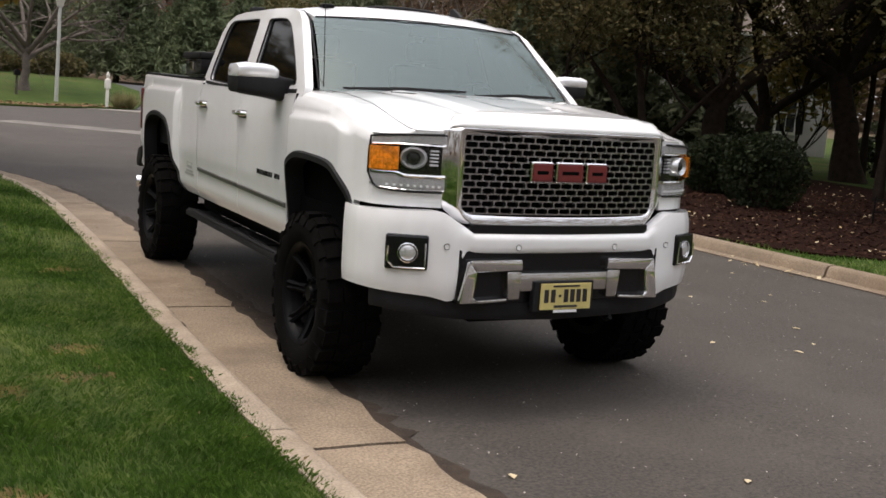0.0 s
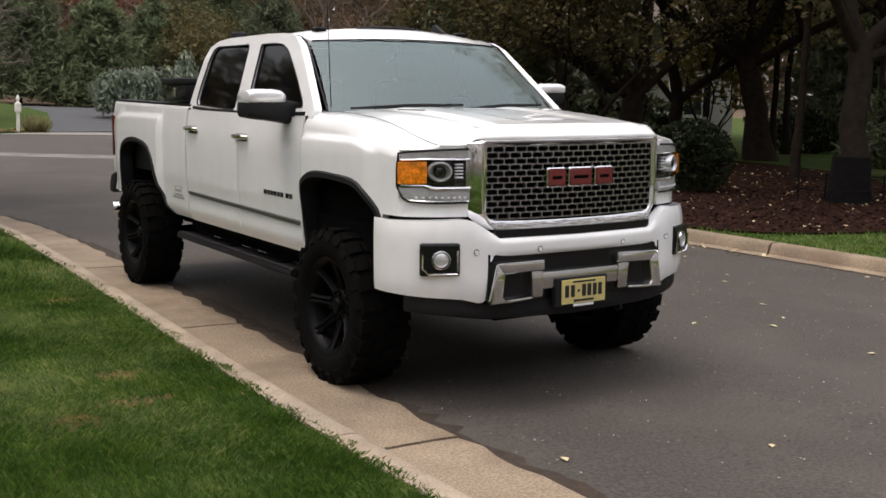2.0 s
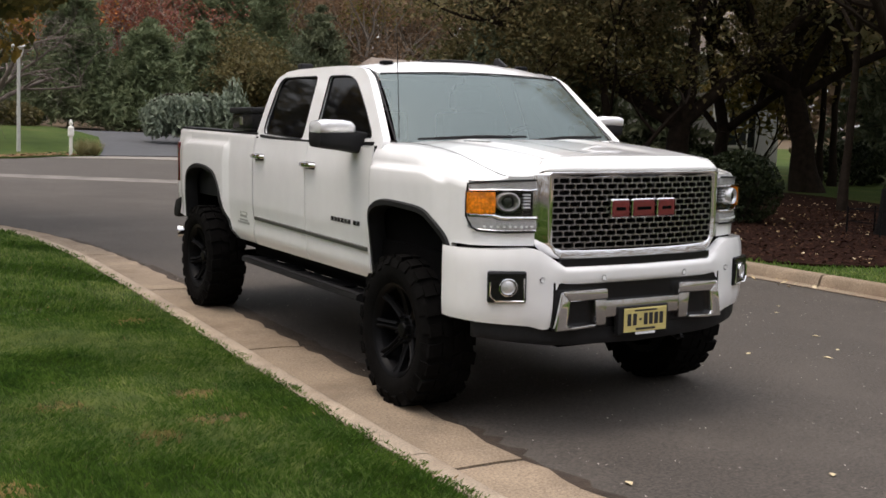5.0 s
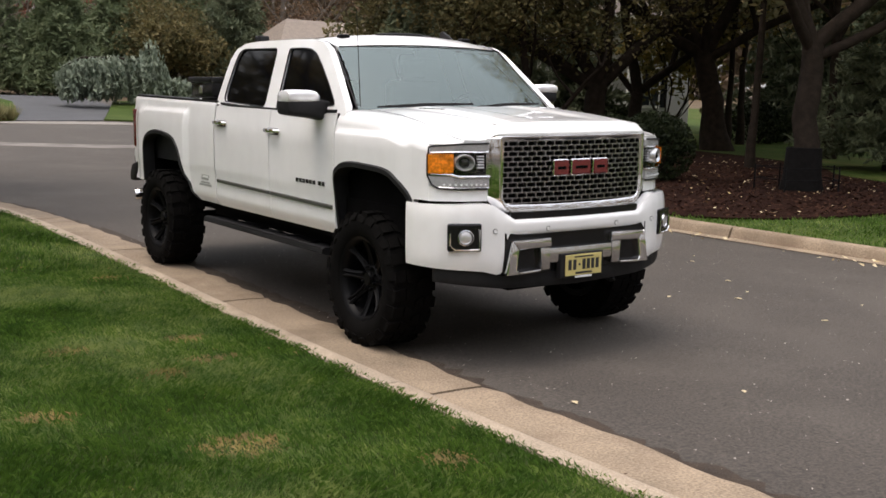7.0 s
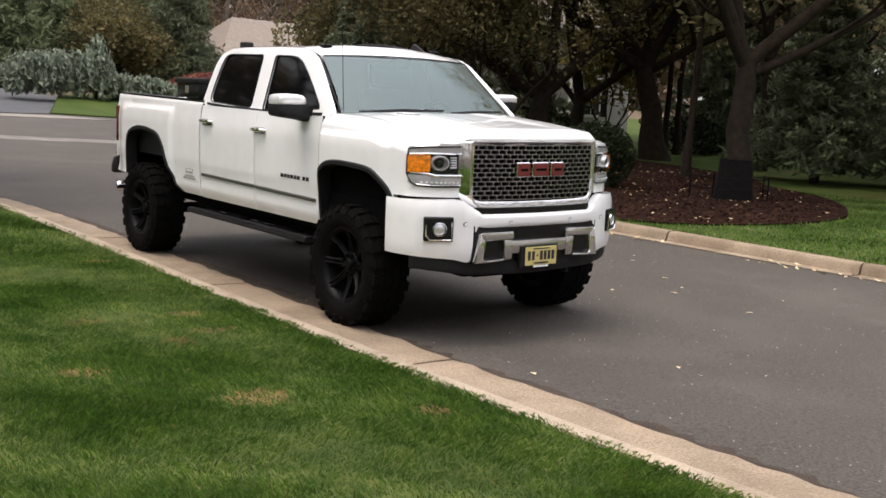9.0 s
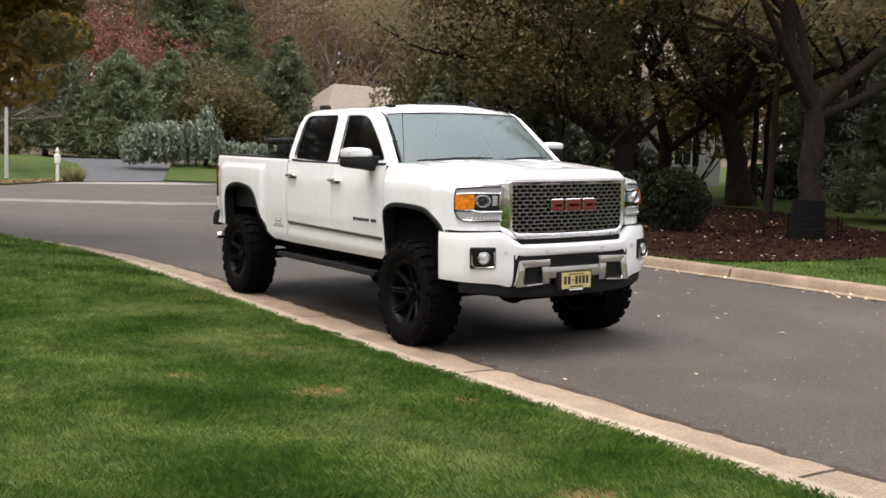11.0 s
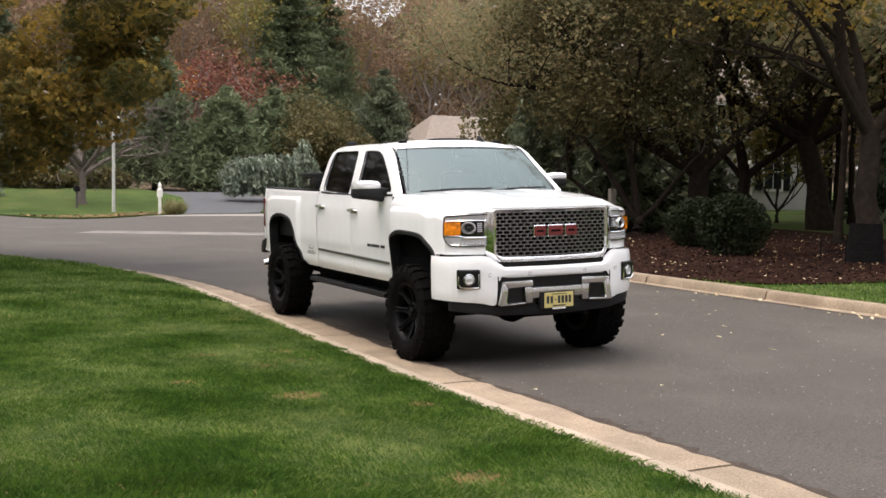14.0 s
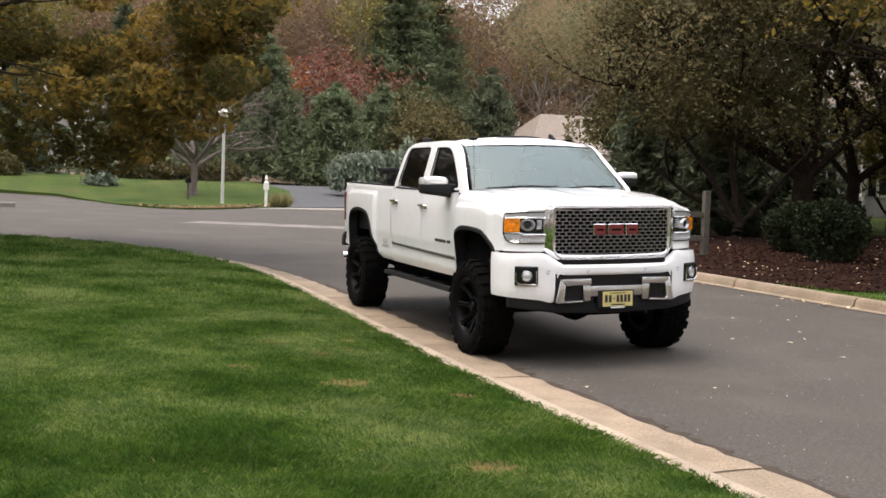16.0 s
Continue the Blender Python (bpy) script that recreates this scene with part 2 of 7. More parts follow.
def sheet(xs, ys, height):
    pts = [(x, y, height(x, y)) for y in ys for x in xs]
    n = len(xs)
    faces = [(j * n + i, j * n + i + 1, (j + 1) * n + i + 1, (j + 1) * n + i) for j in range(len(ys) - 1) for i in range(n - 1)]
    return pts, faces


far_steps = [-900, -400, -200, -120]
ground = part("ground", sheet(far_steps + list(range(-80, 121, 4)) + [160, 250, 500, 900], far_steps + list(range(-80, 161, 4)) + [220, 350, 900], lambda x, y: hill(x, y) - 0.12), WOODFLOOR, smooth=True)
tagged(ground, "brown leaf-strewn woodland ground reaching to the horizon", "ground", kind="structure")

def road_z(x, y):
    """The street is crowned between its kerbs, and flattens towards the side street."""
    across = (x - 2.7) / 3.6
    return rise(y) + 0.80 * sstep(37, 54, y) + 0.058 * max(0.0, 1 - across * across) * sstep(16, 9, y)


road = part("road", sheet([-60, -30, -15, -8, -4, -1.5] + [-0.9 + 0.6 * k for k in range(13)] + [8, 15, 30, 60], [-70, -40, -20, -12, -8, -4, 0, 4, 8] + list(range(10, 53, 2)), road_z), ASPHALT, smooth=True)
tagged(road, "worn grey-brown asphalt residential street with a side street", "road", kind="structure")


def lerp_line(line, s):
    """The point and direction at the length s along a polyline."""
    for a, b in zip(line, line[1:]):
        a, b = Vector(a), Vector(b)
        d = (b - a).length
        if s <= d:
            return a + (b - a) * (s / d), (b - a).normalized()
        s -= d
    return b, (b - a).normalized()


def smooth_line(ctrl, step=0.5):
    """A Catmull-Rom line through control points."""
    P = [Vector(p) for p in ctrl]
    P = [2 * P[0] - P[1]] + P + [2 * P[-1] - P[-2]]
    out = []
    for i in range(1, len(P) - 2):
        k = max(2, int((P[i + 1] - P[i]).length / step))
        for j in range(k):
            t = j / k
            out.append(0.5 * ((2 * P[i]) + (P[i + 1] - P[i - 1]) * t + (2 * P[i - 1] - 5 * P[i] + 4 * P[i + 1] - P[i + 2]) * t * t + (3 * P[i] - P[i - 1] - 3 * P[i + 1] + P[i + 2]) * t ** 3))
    out.append(P[-2])
    return out


def line_length(line):
    return sum((b - a).length for a, b in zip(line, line[1:]))


# Lines where the asphalt meets the gutters; the lawn side lies to the left of the way they run.
NEAR_EDGE = smooth_line([(-0.69, -16.6), (-0.74, -8), (-0.84, -4.5), (-0.91, -2), (-0.91, 0), (-0.86, 2), (-0.80, 5), (-0.84, 8), (-1.25, 10.6), (-2.3, 13.0), (-4.2, 14.9), (-7.5, 16.2), (-16, 17.6), (-40, 20)])
FAR_EDGE = smooth_line([(7.6, 18.5), (6.75, 15.0), (6.45, 11), (6.35, 6), (6.3, 0), (6.3, -10), (6.4, -30)])


def kerb_piece(line, s0, s1, profile, rough_edge, seed, gap=0.017):
    """One cast length of kerb: a profile of (offset to the lawn side, height) along a line."""
    rnd = random.Random(seed)
    k = max(3, int((s1 - s0) / 0.16))
    rings = []
    for i in range(k + 1):
        s = s0 + gap + (s1 - s0 - 2 * gap) * i / k
        p, d = lerp_line(line, s)
        left = Vector((-d.y, d.x))
        ring = []
        for j, (o, h) in enumerate(profile):
            w = (rnd.random() - 0.5) * rough_edge if j == 0 else (rnd.random() - 0.5) * 0.006
            q = p + left * (o + w)
            ring.append((q.x, q.y, rise(q.y) + h))
        p0, p1 = ring[0], ring[-1]
        ring.append((p1[0], p1[1], p1[2] - 0.3))
        ring.append((p0[0], p0[1], p0[2] - 0.3))
        rings.append(ring)
    return loft(bmesh.new(), rings)


near_kerb = thing("kerb_near", "pale tan concrete kerb with a broad gutter pan beside the lawn", "kerb", kind="structure")
s, i = 0.0, 0
NEAR_LEN = line_length(NEAR_EDGE)
NEAR_PROFILE = [(0.0, 0.016), (0.15, 0.018), (0.48, 0.012), (0.533, 0.013), (0.535, 0.004), (0.545, 0.055), (0.553, 0.090), (0.570, 0.108), (0.60, 0.114), (0.72, 0.116)]
while s < NEAR_LEN - 1:
    e = min(s + 3.07, NEAR_LEN)
    part("gutter_pan", kerb_piece(NEAR_EDGE, s, e, NEAR_PROFILE[:4], 0.06, i), GUTTER, near_kerb, smooth=50)
    part("kerb_segment", kerb_piece(NEAR_EDGE, s, e, NEAR_PROFILE[4:], 0.014, 40 + i, 0.006), CONCRETE, near_kerb, smooth=50)
    s, i = e, i + 1

far_kerb = thing("kerb_far", "tan concrete kerb with a narrow gutter beside the mulch bed", "kerb", kind="structure")
s = 0.0
FAR_LEN = line_length(FAR_EDGE)
FAR_PROFILE = [(0.0, 0.01), (0.2, 0.004), (0.235, 0.012), (0.262, 0.11), (0.285, 0.135), (0.31, 0.145), (0.42, 0.148)]
while s < FAR_LEN - 1:
    e = min(s + 3.05, FAR_LEN)
    part("kerb_segment", kerb_piece(FAR_EDGE, s, e, FAR_PROFILE, 0.02, 77 + i), GUTTER, far_kerb, smooth=50)
    s, i = e, i + 1


def strip(line, o0, o1, h, wob, seed, step=0.12):
    """A thin ragged band along a line."""
    rnd = random.Random(seed)
    n = int(line_length(line) / step)
    pts, faces = [], []
    for k in range(n):
        p, d = lerp_line(line, k * step)
        left = Vector((-d.y, d.x))
        for o, w in ((o0, wob), ((o0 + o1) / 2, 0), (o1, wob * 0.3)):
            q = p + left * (o + (rnd.random() - 0.5) * w)
            pts.append((q.x, q.y, rise(q.y) + h + (0.005 if w == 0 else 0)))
        if k:
            a = 3 * (k - 1)
            faces += [(a, a + 3, a + 4, a + 1), (a + 1, a + 4, a + 5, a + 2)]
    return pts, faces


dirt = part("gutter_dirt", strip(NEAR_EDGE, -0.085, 0.03, 0.006, 0.13, 5, 0.08), DIRT_AND_SHADE)
tagged(dirt, "dark damp dirt line between asphalt and gutter", "dirt", kind="stuff")
rolled = [p for p in NEAR_EDGE if 0.1 < p.y < 7.5]
dirt = part("gutter_dirt", strip(rolled, -0.27, 0.02, 0.003, 0.26, 12, 0.10), DIRT_AND_SHADE)
tagged(dirt, "dark brown leaf dirt spread along the gutter", "dirt", kind="stuff")
dirt = part("joint_dirt", strip(NEAR_EDGE, 0.02, 0.51, 0.002, 0.0, 8), DIRT_AND_SHADE)
tagged(dirt, "dark soil packed into the kerb joints", "dirt", kind="stuff")
# at the kerb's foot the dark strip also paints in the face's crease shade
dirt = part("gutter_dirt", strip(NEAR_EDGE, 0.490, 0.541, 0.0145, 0.05, 9, 0.07), DIRT_AND_SHADE)
tagged(dirt, "thin dark line of dirt and painted crease shade at the foot of the kerb", "dirt", kind="stuff")
dirt = part("gutter_dirt", strip(FAR_EDGE, -0.03, 0.02, 0.005, 0.05, 6), DIRT_AND_SHADE)
tagged(dirt, "thin dark dirt line between asphalt and far gutter", "dirt", kind="stuff")


def slab(outline, height, depth=0.25, step=None):
    """A filled outline at the ground's height plus height, with a skirt."""
    bm = bmesh.new()
    vs = [bm.verts.new((p[0], p[1], 0)) for p in outline]
    f = bm.faces.new(vs)
    bmesh.ops.triangulate(bm, faces=[f])
    if step:
        for _ in range(step):
            bmesh.ops.subdivide_edges(bm, edges=[e for e in bm.edges if e.calc_length() > 1.5], cuts=1)
            bmesh.ops.triangulate(bm, faces=bm.faces[:])
    for v in bm.verts:
        v.co.z = height(v.co.x, v.co.y) if callable(height) else rise(v.co.y) + height
    rim = [e for e in bm.edges if e.is_boundary]
    r = bmesh.ops.extrude_edge_only(bm, edges=rim)
    for v in r["geom"]:
        if isinstance(v, bmesh.types.BMVert):
            v.co.z -= depth
    return bm


def offset_line(line, o):
    out = []
    for k, p in enumerate(line):
        a, b = line[max(k - 1, 0)], line[min(k + 1, len(line) - 1)]
        d = (b - a).normalized()
        out.append(p + Vector((-d.y, d.x)) * o)
    return out


def near_lawn_z(x, y):
    away = max(0.0, -1.55 - x)
    return rise(y) + 0.098 + 0.16 * (1 - math.exp(-away / 3.0)) * 0.6


inner = offset_line(NEAR_EDGE, 0.68)
lawn = part("lawn_near", slab([tuple(p) for p in inner] + [(-60, 20), (-60, -16.6)], near_lawn_z, 0.4, 4), LAWN, smooth=60)
tagged(lawn, "green mown lawn with straw-coloured worn spots", "lawn", kind="structure")


def bed_z(x, y):
    away = max(0.0, x - 6.8)
    return rise(y) + 0.13 + 0.16 * (1 - math.exp(-away / 3.0)) + max(0.0, x - 14) * 0.012


inner = offset_line(FAR_EDGE, 0.41)
lawn = part("lawn_far", slab([tuple(p) for p in inner] + [(120, -30), (120, 60), (40, 60), (14, 24)], bed_z, 0.4, 4), FARLAWN, smooth=60)
tagged(lawn, "shaded green lawn between trees across the street", "lawn", kind="structure")
BED_FRONT = [(6.82, 5.6), (7.1, 4.3), (7.8, 3.6), (9.2, 3.2), (11.2, 3.5), (13.6, 5.0), (15.4, 6.8), (16.6, 8.9), (18.9, 11.5), (20, 16)]
bed_line = smooth_line([(6.85, 17.6), (6.85, 14), (6.8, 10.5)] + BED_FRONT + [(18, 21), (10, 21.5)])
bed = part("mulch_bed", slab([tuple(p) for p in bed_line], lambda x, y: bed_z(x, y) + 0.03, 0.2, 3), MULCH, smooth=60)
tagged(bed, "dark red-brown bark mulch bed strewn with fallen leaves", "mulch bed", kind="structure")

# Across the side street: lawn, driveway with a concrete apron, valley gutter.
def side_z(x, y):
    return hill(x, y) + 0.06 + 0.22 * sstep(37, 50, y)


opp = part("lawn_opposite", slab([(-60, 49.0), (-25, 46.0), (-13, 44.4), (-6.8, 42.8), (-4.2, 41.6), (-2.7, 38.5), (-1.7, 34.6), (-0.9, 32.4), (0.2, 31.8), (1.6, 32.8), (3.3, 35.4), (5.4, 37.6), (6.3, 41), (7.2, 46), (6.0, 52), (-60, 60)], side_z, 0.3, 4), FARLAWN, smooth=60)
tagged(opp, "sunlit striped lawn across the side street", "lawn", kind="structure")
opp = part("lawn_opposite", slab([(9.3, 39.2), (12, 38.4), (60, 34), (60, 50), (20, 51), (12.3, 47.5)], side_z, 0.3, 3), FARLAWN, smooth=60)
tagged(opp, "bright green lawn strip beside the driveway", "lawn", kind="structure")
drive = part("driveway", slab([(5.35, 37.7), (9.25, 39.2), (12.2, 47.5), (12.5, 54), (6.2, 54), (7.2, 46), (6.3, 41)], lambda x, y: hill(x, y) + 0.035, 0.2, 2), DRIVE, smooth=60)
tagged(drive, "dark asphalt driveway leading off the side street", "driveway", kind="structure")
apron = part("driveway_apron", slab([(2.9, 34.6), (10.5, 35.4), (9.3, 39.1), (5.4, 37.6)], 0.02, 0.2), CONCRETE_GREY)
tagged(apron, "pale concrete driveway apron", "apron", kind="structure")
pan = part("valley_gutter", slab([(-1.0, 23.2), (3.6, 21.6), (8.5, 21.2), (8.6, 22.3), (3.9, 22.9), (-0.2, 24.2)], 0.006, 0.1), VALLEY)
tagged(pan, "pale worn concrete strip across the side street", "gutter", kind="structure")

# ---- plants ----
L_OAK = leaf_mat("turning_oak_leaves", (0.066, 0.072, 0.024), (0.150, 0.126, 0.040), (0.38, 0.26, 0.06), 0.31, 0.5)
L_DARK = leaf_mat("dark_canopy_leaves", (0.112, 0.122, 0.066), (0.200, 0.188, 0.100), (0.30, 0.23, 0.12), 0.38, 0.55)
L_GOLD = leaf_mat("gold_green_leaves", (0.08, 0.085, 0.03), (0.16, 0.14, 0.04), (0.42, 0.28, 0.06), 0.36, 0.5)
L_YELLOW = leaf_mat("yellow_leaves", (0.08, 0.08, 0.025), (0.15, 0.13, 0.04), (0.26, 0.19, 0.05), 0.4)
L_OLIVE = leaf_mat("olive_leaves", (0.085, 0.102, 0.031), (0.170, 0.170, 0.051), (0.289, 0.221, 0.068), 0.4)
L_RED = leaf_mat("red_leaves", (0.14, 0.045, 0.04), (0.20, 0.07, 0.055), (0.26, 0.12, 0.07), 0.4)
L_ORANGE = leaf_mat("orange_leaves", (0.22, 0.06, 0.035), (0.34, 0.11, 0.04), (0.42, 0.20, 0.05), 0.4)
L_RUST = leaf_mat("rust_leaves", (0.170, 0.115, 0.080), (0.230, 0.160, 0.110), (0.300, 0.190, 0.110), 0.4)
L_PINE = leaf_mat("pine_needles", (0.062, 0.084, 0.044), (0.110, 0.140, 0.072), (0.165, 0.195, 0.105), 0.4, 0.35)
L_SPRUCE = leaf_mat("dark_spruce_needles", (0.056, 0.074, 0.045), (0.100, 0.120, 0.070), (0.145, 0.160, 0.096), 0.4, 0.3)
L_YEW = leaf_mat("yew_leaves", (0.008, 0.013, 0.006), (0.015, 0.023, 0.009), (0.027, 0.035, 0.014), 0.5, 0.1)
L_BROWN = leaf_mat("browning_green_leaves", (0.050, 0.052, 0.022), (0.095, 0.086, 0.036), (0.150, 0.120, 0.052), 0.4, 0.35)
L_WOODS = leaf_mat("far_autumn_leaves", (0.115, 0.090, 0.060), (0.165, 0.125, 0.085), (0.215, 0.155, 0.10), 0.5)
L_CEDAR = leaf_mat("blue_grey_needles", (0.100, 0.126, 0.096), (0.170, 0.204, 0.152), (0.24, 0.275, 0.205), 0.5, 0.15)
L_STRAW = leaf_mat("ornamental_grass_blades", (0.10, 0.11, 0.04), (0.20, 0.19, 0.09), (0.28, 0.25, 0.13), 0.5)


def quads(P, size, rng, flat=0.0, stretch=1.0, droop=0.0, wide=0.62):
    """Leaf-like quads at the points P, each turned at random, as (points, faces)."""
    n = len(P)
    nrm = rng.normal(size=(n, 3))
    nrm[:, 2] += flat * np.sign(nrm[:, 2])
    nrm /= np.linalg.norm(nrm, axis=1)[:, None]
    a = rng.normal(size=(n, 3))
    a[:, 2] -= droop
    a -= nrm * (a * nrm).sum(1)[:, None]
    a /= np.linalg.norm(a, axis=1)[:, None] + 1e-9
    b = np.cross(nrm, a)
    s = size * (0.6 + 0.8 * rng.random((n, 1)))
    a, b = a * s * stretch, b * s * wide
    V = np.stack([P - a, P - a * 0.1 + b + nrm * s * 0.12, P + a, P - a * 0.1 - b + nrm * s * 0.12], 1).reshape(-1, 3)
    F = np.arange(4 * n).reshape(n, 4)
    return V.tolist(), F.tolist()


def clump_points(clumps, n, rng, shell=0.55):
    """n points spread over ellipsoids (centre, radii), denser towards their skins."""
    vol = np.array([c[1][0] * c[1][1] * c[1][2] for c in clumps]) ** 0.75
    pick = rng.choice(len(clumps), n, p=vol / vol.sum())
    d = rng.normal(size=(n, 3))
    d /= np.linalg.norm(d, axis=1)[:, None]
    r = rng.random(n) ** (1 / 3 * (1 - shell) + 0.05)
    C = np.array([c[0] for c in clumps])[pick]
    S = np.array([c[1] for c in clumps])[pick]
    return C + d * r[:, None] * S


def limb(bm, p, d, length, r, depth, rnd, tips, spread=0.75, lift=0.15, kids=3, wob=0.22, taper=0.55):
    """A bent limb that forks; its ends are kept in tips."""
    pts, radii = [p.copy()], [r]
    n = 5
    for k in range(n):
        d = (d + Vector((rnd.uniform(-wob, wob), rnd.uniform(-wob, wob), rnd.uniform(-wob, wob) * 0.6 + lift * 0.3))).normalized()
        p = p + d * (length / n)
        pts.append(p.copy())
        radii.append(r * (1 - (1 - taper) * (k + 1) / n))
    tube(bm, pts, radii, 8 if r > 0.08 else 5 if r > 0.02 else 3)
    tips.append(p.copy())
    if depth <= 0:
        return
    for k in range(kids):
        q = pts[rnd.choice((2, 3, 4, 5))] if k else pts[-1]
        side = Vector((rnd.gauss(0, 1), rnd.gauss(0, 1), rnd.gauss(0, 0.5)))
        e = (d * (1 - spread) + side.normalized() * spread + Vector((0, 0, lift))).normalized()
        limb(bm, q, e, length * rnd.uniform(0.55, 0.8), r * taper * rnd.uniform(0.7, 0.95), depth - 1, rnd, tips, spread, lift, kids, wob, taper)


def broadleaf(label, base, trunk_h, r, leaf, leaves, leaf_size, seed, limbs=4, limb_len=3.5, depth=2, lean=(0, 0), clumps=None, clump_r=1.4, bark=BARK, lift=0.2, flat=0.3, name="tree", low=None, spread=0.75, group=""):
    """A trunk with forking limbs and a crown of many small leaves hung round the limbs' ends."""
    rnd, rng = random.Random(seed), np.random.default_rng(seed)
    t = thing(name, label, "tree", group, at=base)
    bm = bmesh.new()
    tips = []
    top = Vector((lean[0], lean[1], trunk_h))
    n = 7
    pts = [top * (k / n) + Vector((rnd.uniform(-1, 1), rnd.uniform(-1, 1), 0)) * r * 0.25 * (k > 0) for k in range(n + 1)]
    pts[0].z -= 0.15
    radii = [r * (1.45 if k == 0 else 1.12 if k == 1 else 1 - 0.3 * k / n) for k in range(n + 1)]
    tube(bm, pts, radii, 12)
    for k in range(limbs):
        a = 2 * math.pi * (k + rnd.random() * 0.6) / limbs
        e = Vector((math.cos(a) * 0.8, math.sin(a) * 0.8, rnd.uniform(0.35, 1.1))).normalized()
        limb(bm, pts[rnd.choice((5, 6, 7))].copy(), e, limb_len * rnd.uniform(0.8, 1.25), r * rnd.uniform(0.42, 0.62), depth, rnd, tips, lift=lift, spread=spread)
    part("trunk", bm, bark, t, smooth=60)
    if leaves:
        cl = clumps or [(tuple(p), (clump_r * rnd.uniform(0.7, 1.3), clump_r * rnd.uniform(0.7, 1.3), clump_r * rnd.uniform(0.5, 0.9))) for p in tips]
        P = clump_points(cl, leaves, rng)
        if low is not None:
            P = P[P[:, 2] > low + 0.8 * (rng.random(len(P)) - 0.5)]
        part("crown", quads(P, leaf_size, rng, flat), leaf, t)
    return t


def conifer(label, base, h, r, leaf, n, size, seed, start=0.08, droop=0.5, tiers=16, name="conifer", point=1.0, group="", bark=BARK, fluff=1.0):
    """A straight stem with whorls of boughs, each carrying needle sprays."""
    rnd, rng = random.Random(seed), np.random.default_rng(seed)
    t = thing(name, label, "tree", group, at=base)
    bm = bmesh.new()
    tube(bm, [(0, 0, -0.2), (0.05, 0, h * 0.4), (0, 0.05, h * 0.98)], [h * 0.016 + 0.04, h * 0.012 + 0.02, 0.02], 7)
    P = []
    for k in range(tiers):
        f = k / (tiers - 1)
        z = h * (start + (0.97 - start) * f)
        rr = r * (1 - f) ** point * rnd.uniform(0.8, 1.15) + 0.12
        m = max(4, int(9 * (1 - f) + 3))
        for j in range(m):
            a = 2 * math.pi * (j + rnd.random()) / m
            L = rr * rnd.uniform(0.65, 1.12)
            tip = Vector((L * math.cos(a), L * math.sin(a), z - droop * L * 0.35 + 0.1))
            if h < 30 and k % 2 == 0:
                tube(bm, [(0, 0, z), tuple(tip * 0.6 + Vector((0, 0, z * 0.4))), tuple(tip)], [0.03 + 0.004 * h * (1 - f), 0.02, 0.006], 4)
            c = max(4, int(n / (tiers * m) * (0.4 + 1.2 * (1 - f))))
            s = rng.random(c) ** 0.6
            w = rng.normal(size=(c, 3)) * np.array([0.16, 0.16, 0.09]) * fluff * (0.35 + L * 0.32)
            line = np.outer(1 - s, (0, 0, z)) + np.outer(s, tuple(tip)) + w
            line[:, 2] -= droop * 0.12 * rng.random(c) * L
            P.append(line)
    part("trunk", bm, bark, t, smooth=60)
    part("crown", quads(np.concatenate(P), size, rng, 0.2, 1.75, droop * 0.4, 0.40), leaf, t)
    return t


def shrub(label, base, radii, leaf, n, size, seed, name="bush", group="", lumps=7):
    """A clipped bush: stems inside a lumpy skin of leaves."""
    rnd, rng = random.Random(seed), np.random.default_rng(seed)
    t = thing(name, label, "bush", group, at=base)
    for k in range(5):
        bm = bmesh.new()
        a = 2 * math.pi * k / 5
        tube(bm, [(0.05 * math.cos(a), 0.05 * math.sin(a), -0.1), (radii[0] * 0.35 * math.cos(a), radii[1] * 0.35 * math.sin(a), radii[2] * 0.8), (radii[0] * 0.6 * math.cos(a), radii[1] * 0.6 * math.sin(a), radii[2] * 1.4)], [0.03, 0.02, 0.008], 5)
        part("stem", bm, BARK, t)
    cl = [((0, 0, radii[2] * 0.85), (radii[0] * 0.9, radii[1] * 0.9, radii[2] * 0.9))]
    for k in range(lumps):
        a, e = rnd.uniform(0, 6.28), rnd.uniform(0.1, 1.3)
        cl.append(((radii[0] * 0.55 * math.cos(a) * math.cos(e), radii[1] * 0.55 * math.sin(a) * math.cos(e), radii[2] * (0.85 + 0.5 * math.sin(e))), tuple(q * rnd.uniform(0.38, 0.52) for q in radii)))
    P = clump_points(cl, n, rng, 0.9)
    P = P[P[:, 2] > 0.01]
    part("foliage", quads(P, size, rng, 0.0), leaf, t)
    return t


# Street tree on the corner lawn, its crown hanging over the kerb.
OAK = (-6.9, 11.6, near_lawn_z(-6.9, 11.6))
rnd = random.Random(41)
OAK_LOW = [(-3, 1.9), (2.5, 1.4), (3.7, 1.4), (4.4, 1.7), (5.4, 2.7), (6.3, 3.8)]
oak_cl = []
for k in range(90):
    a, f = rnd.uniform(0, 6.28), rnd.random() ** 0.5
    rr = 6.1 * f
    z = 3.4 + 6.8 * rnd.random() * (1 - 0.45 * f * f) - (1.2 * f if rnd.random() < 0.5 else 0)
    z = max(z, interp(rr * math.cos(a), OAK_LOW) + 0.75)
    oak_cl.append(((rr * math.cos(a), rr * math.sin(a), z), (rnd.uniform(0.5, 1.05), rnd.uniform(0.5, 1.05), rnd.uniform(0.35, 0.7))))
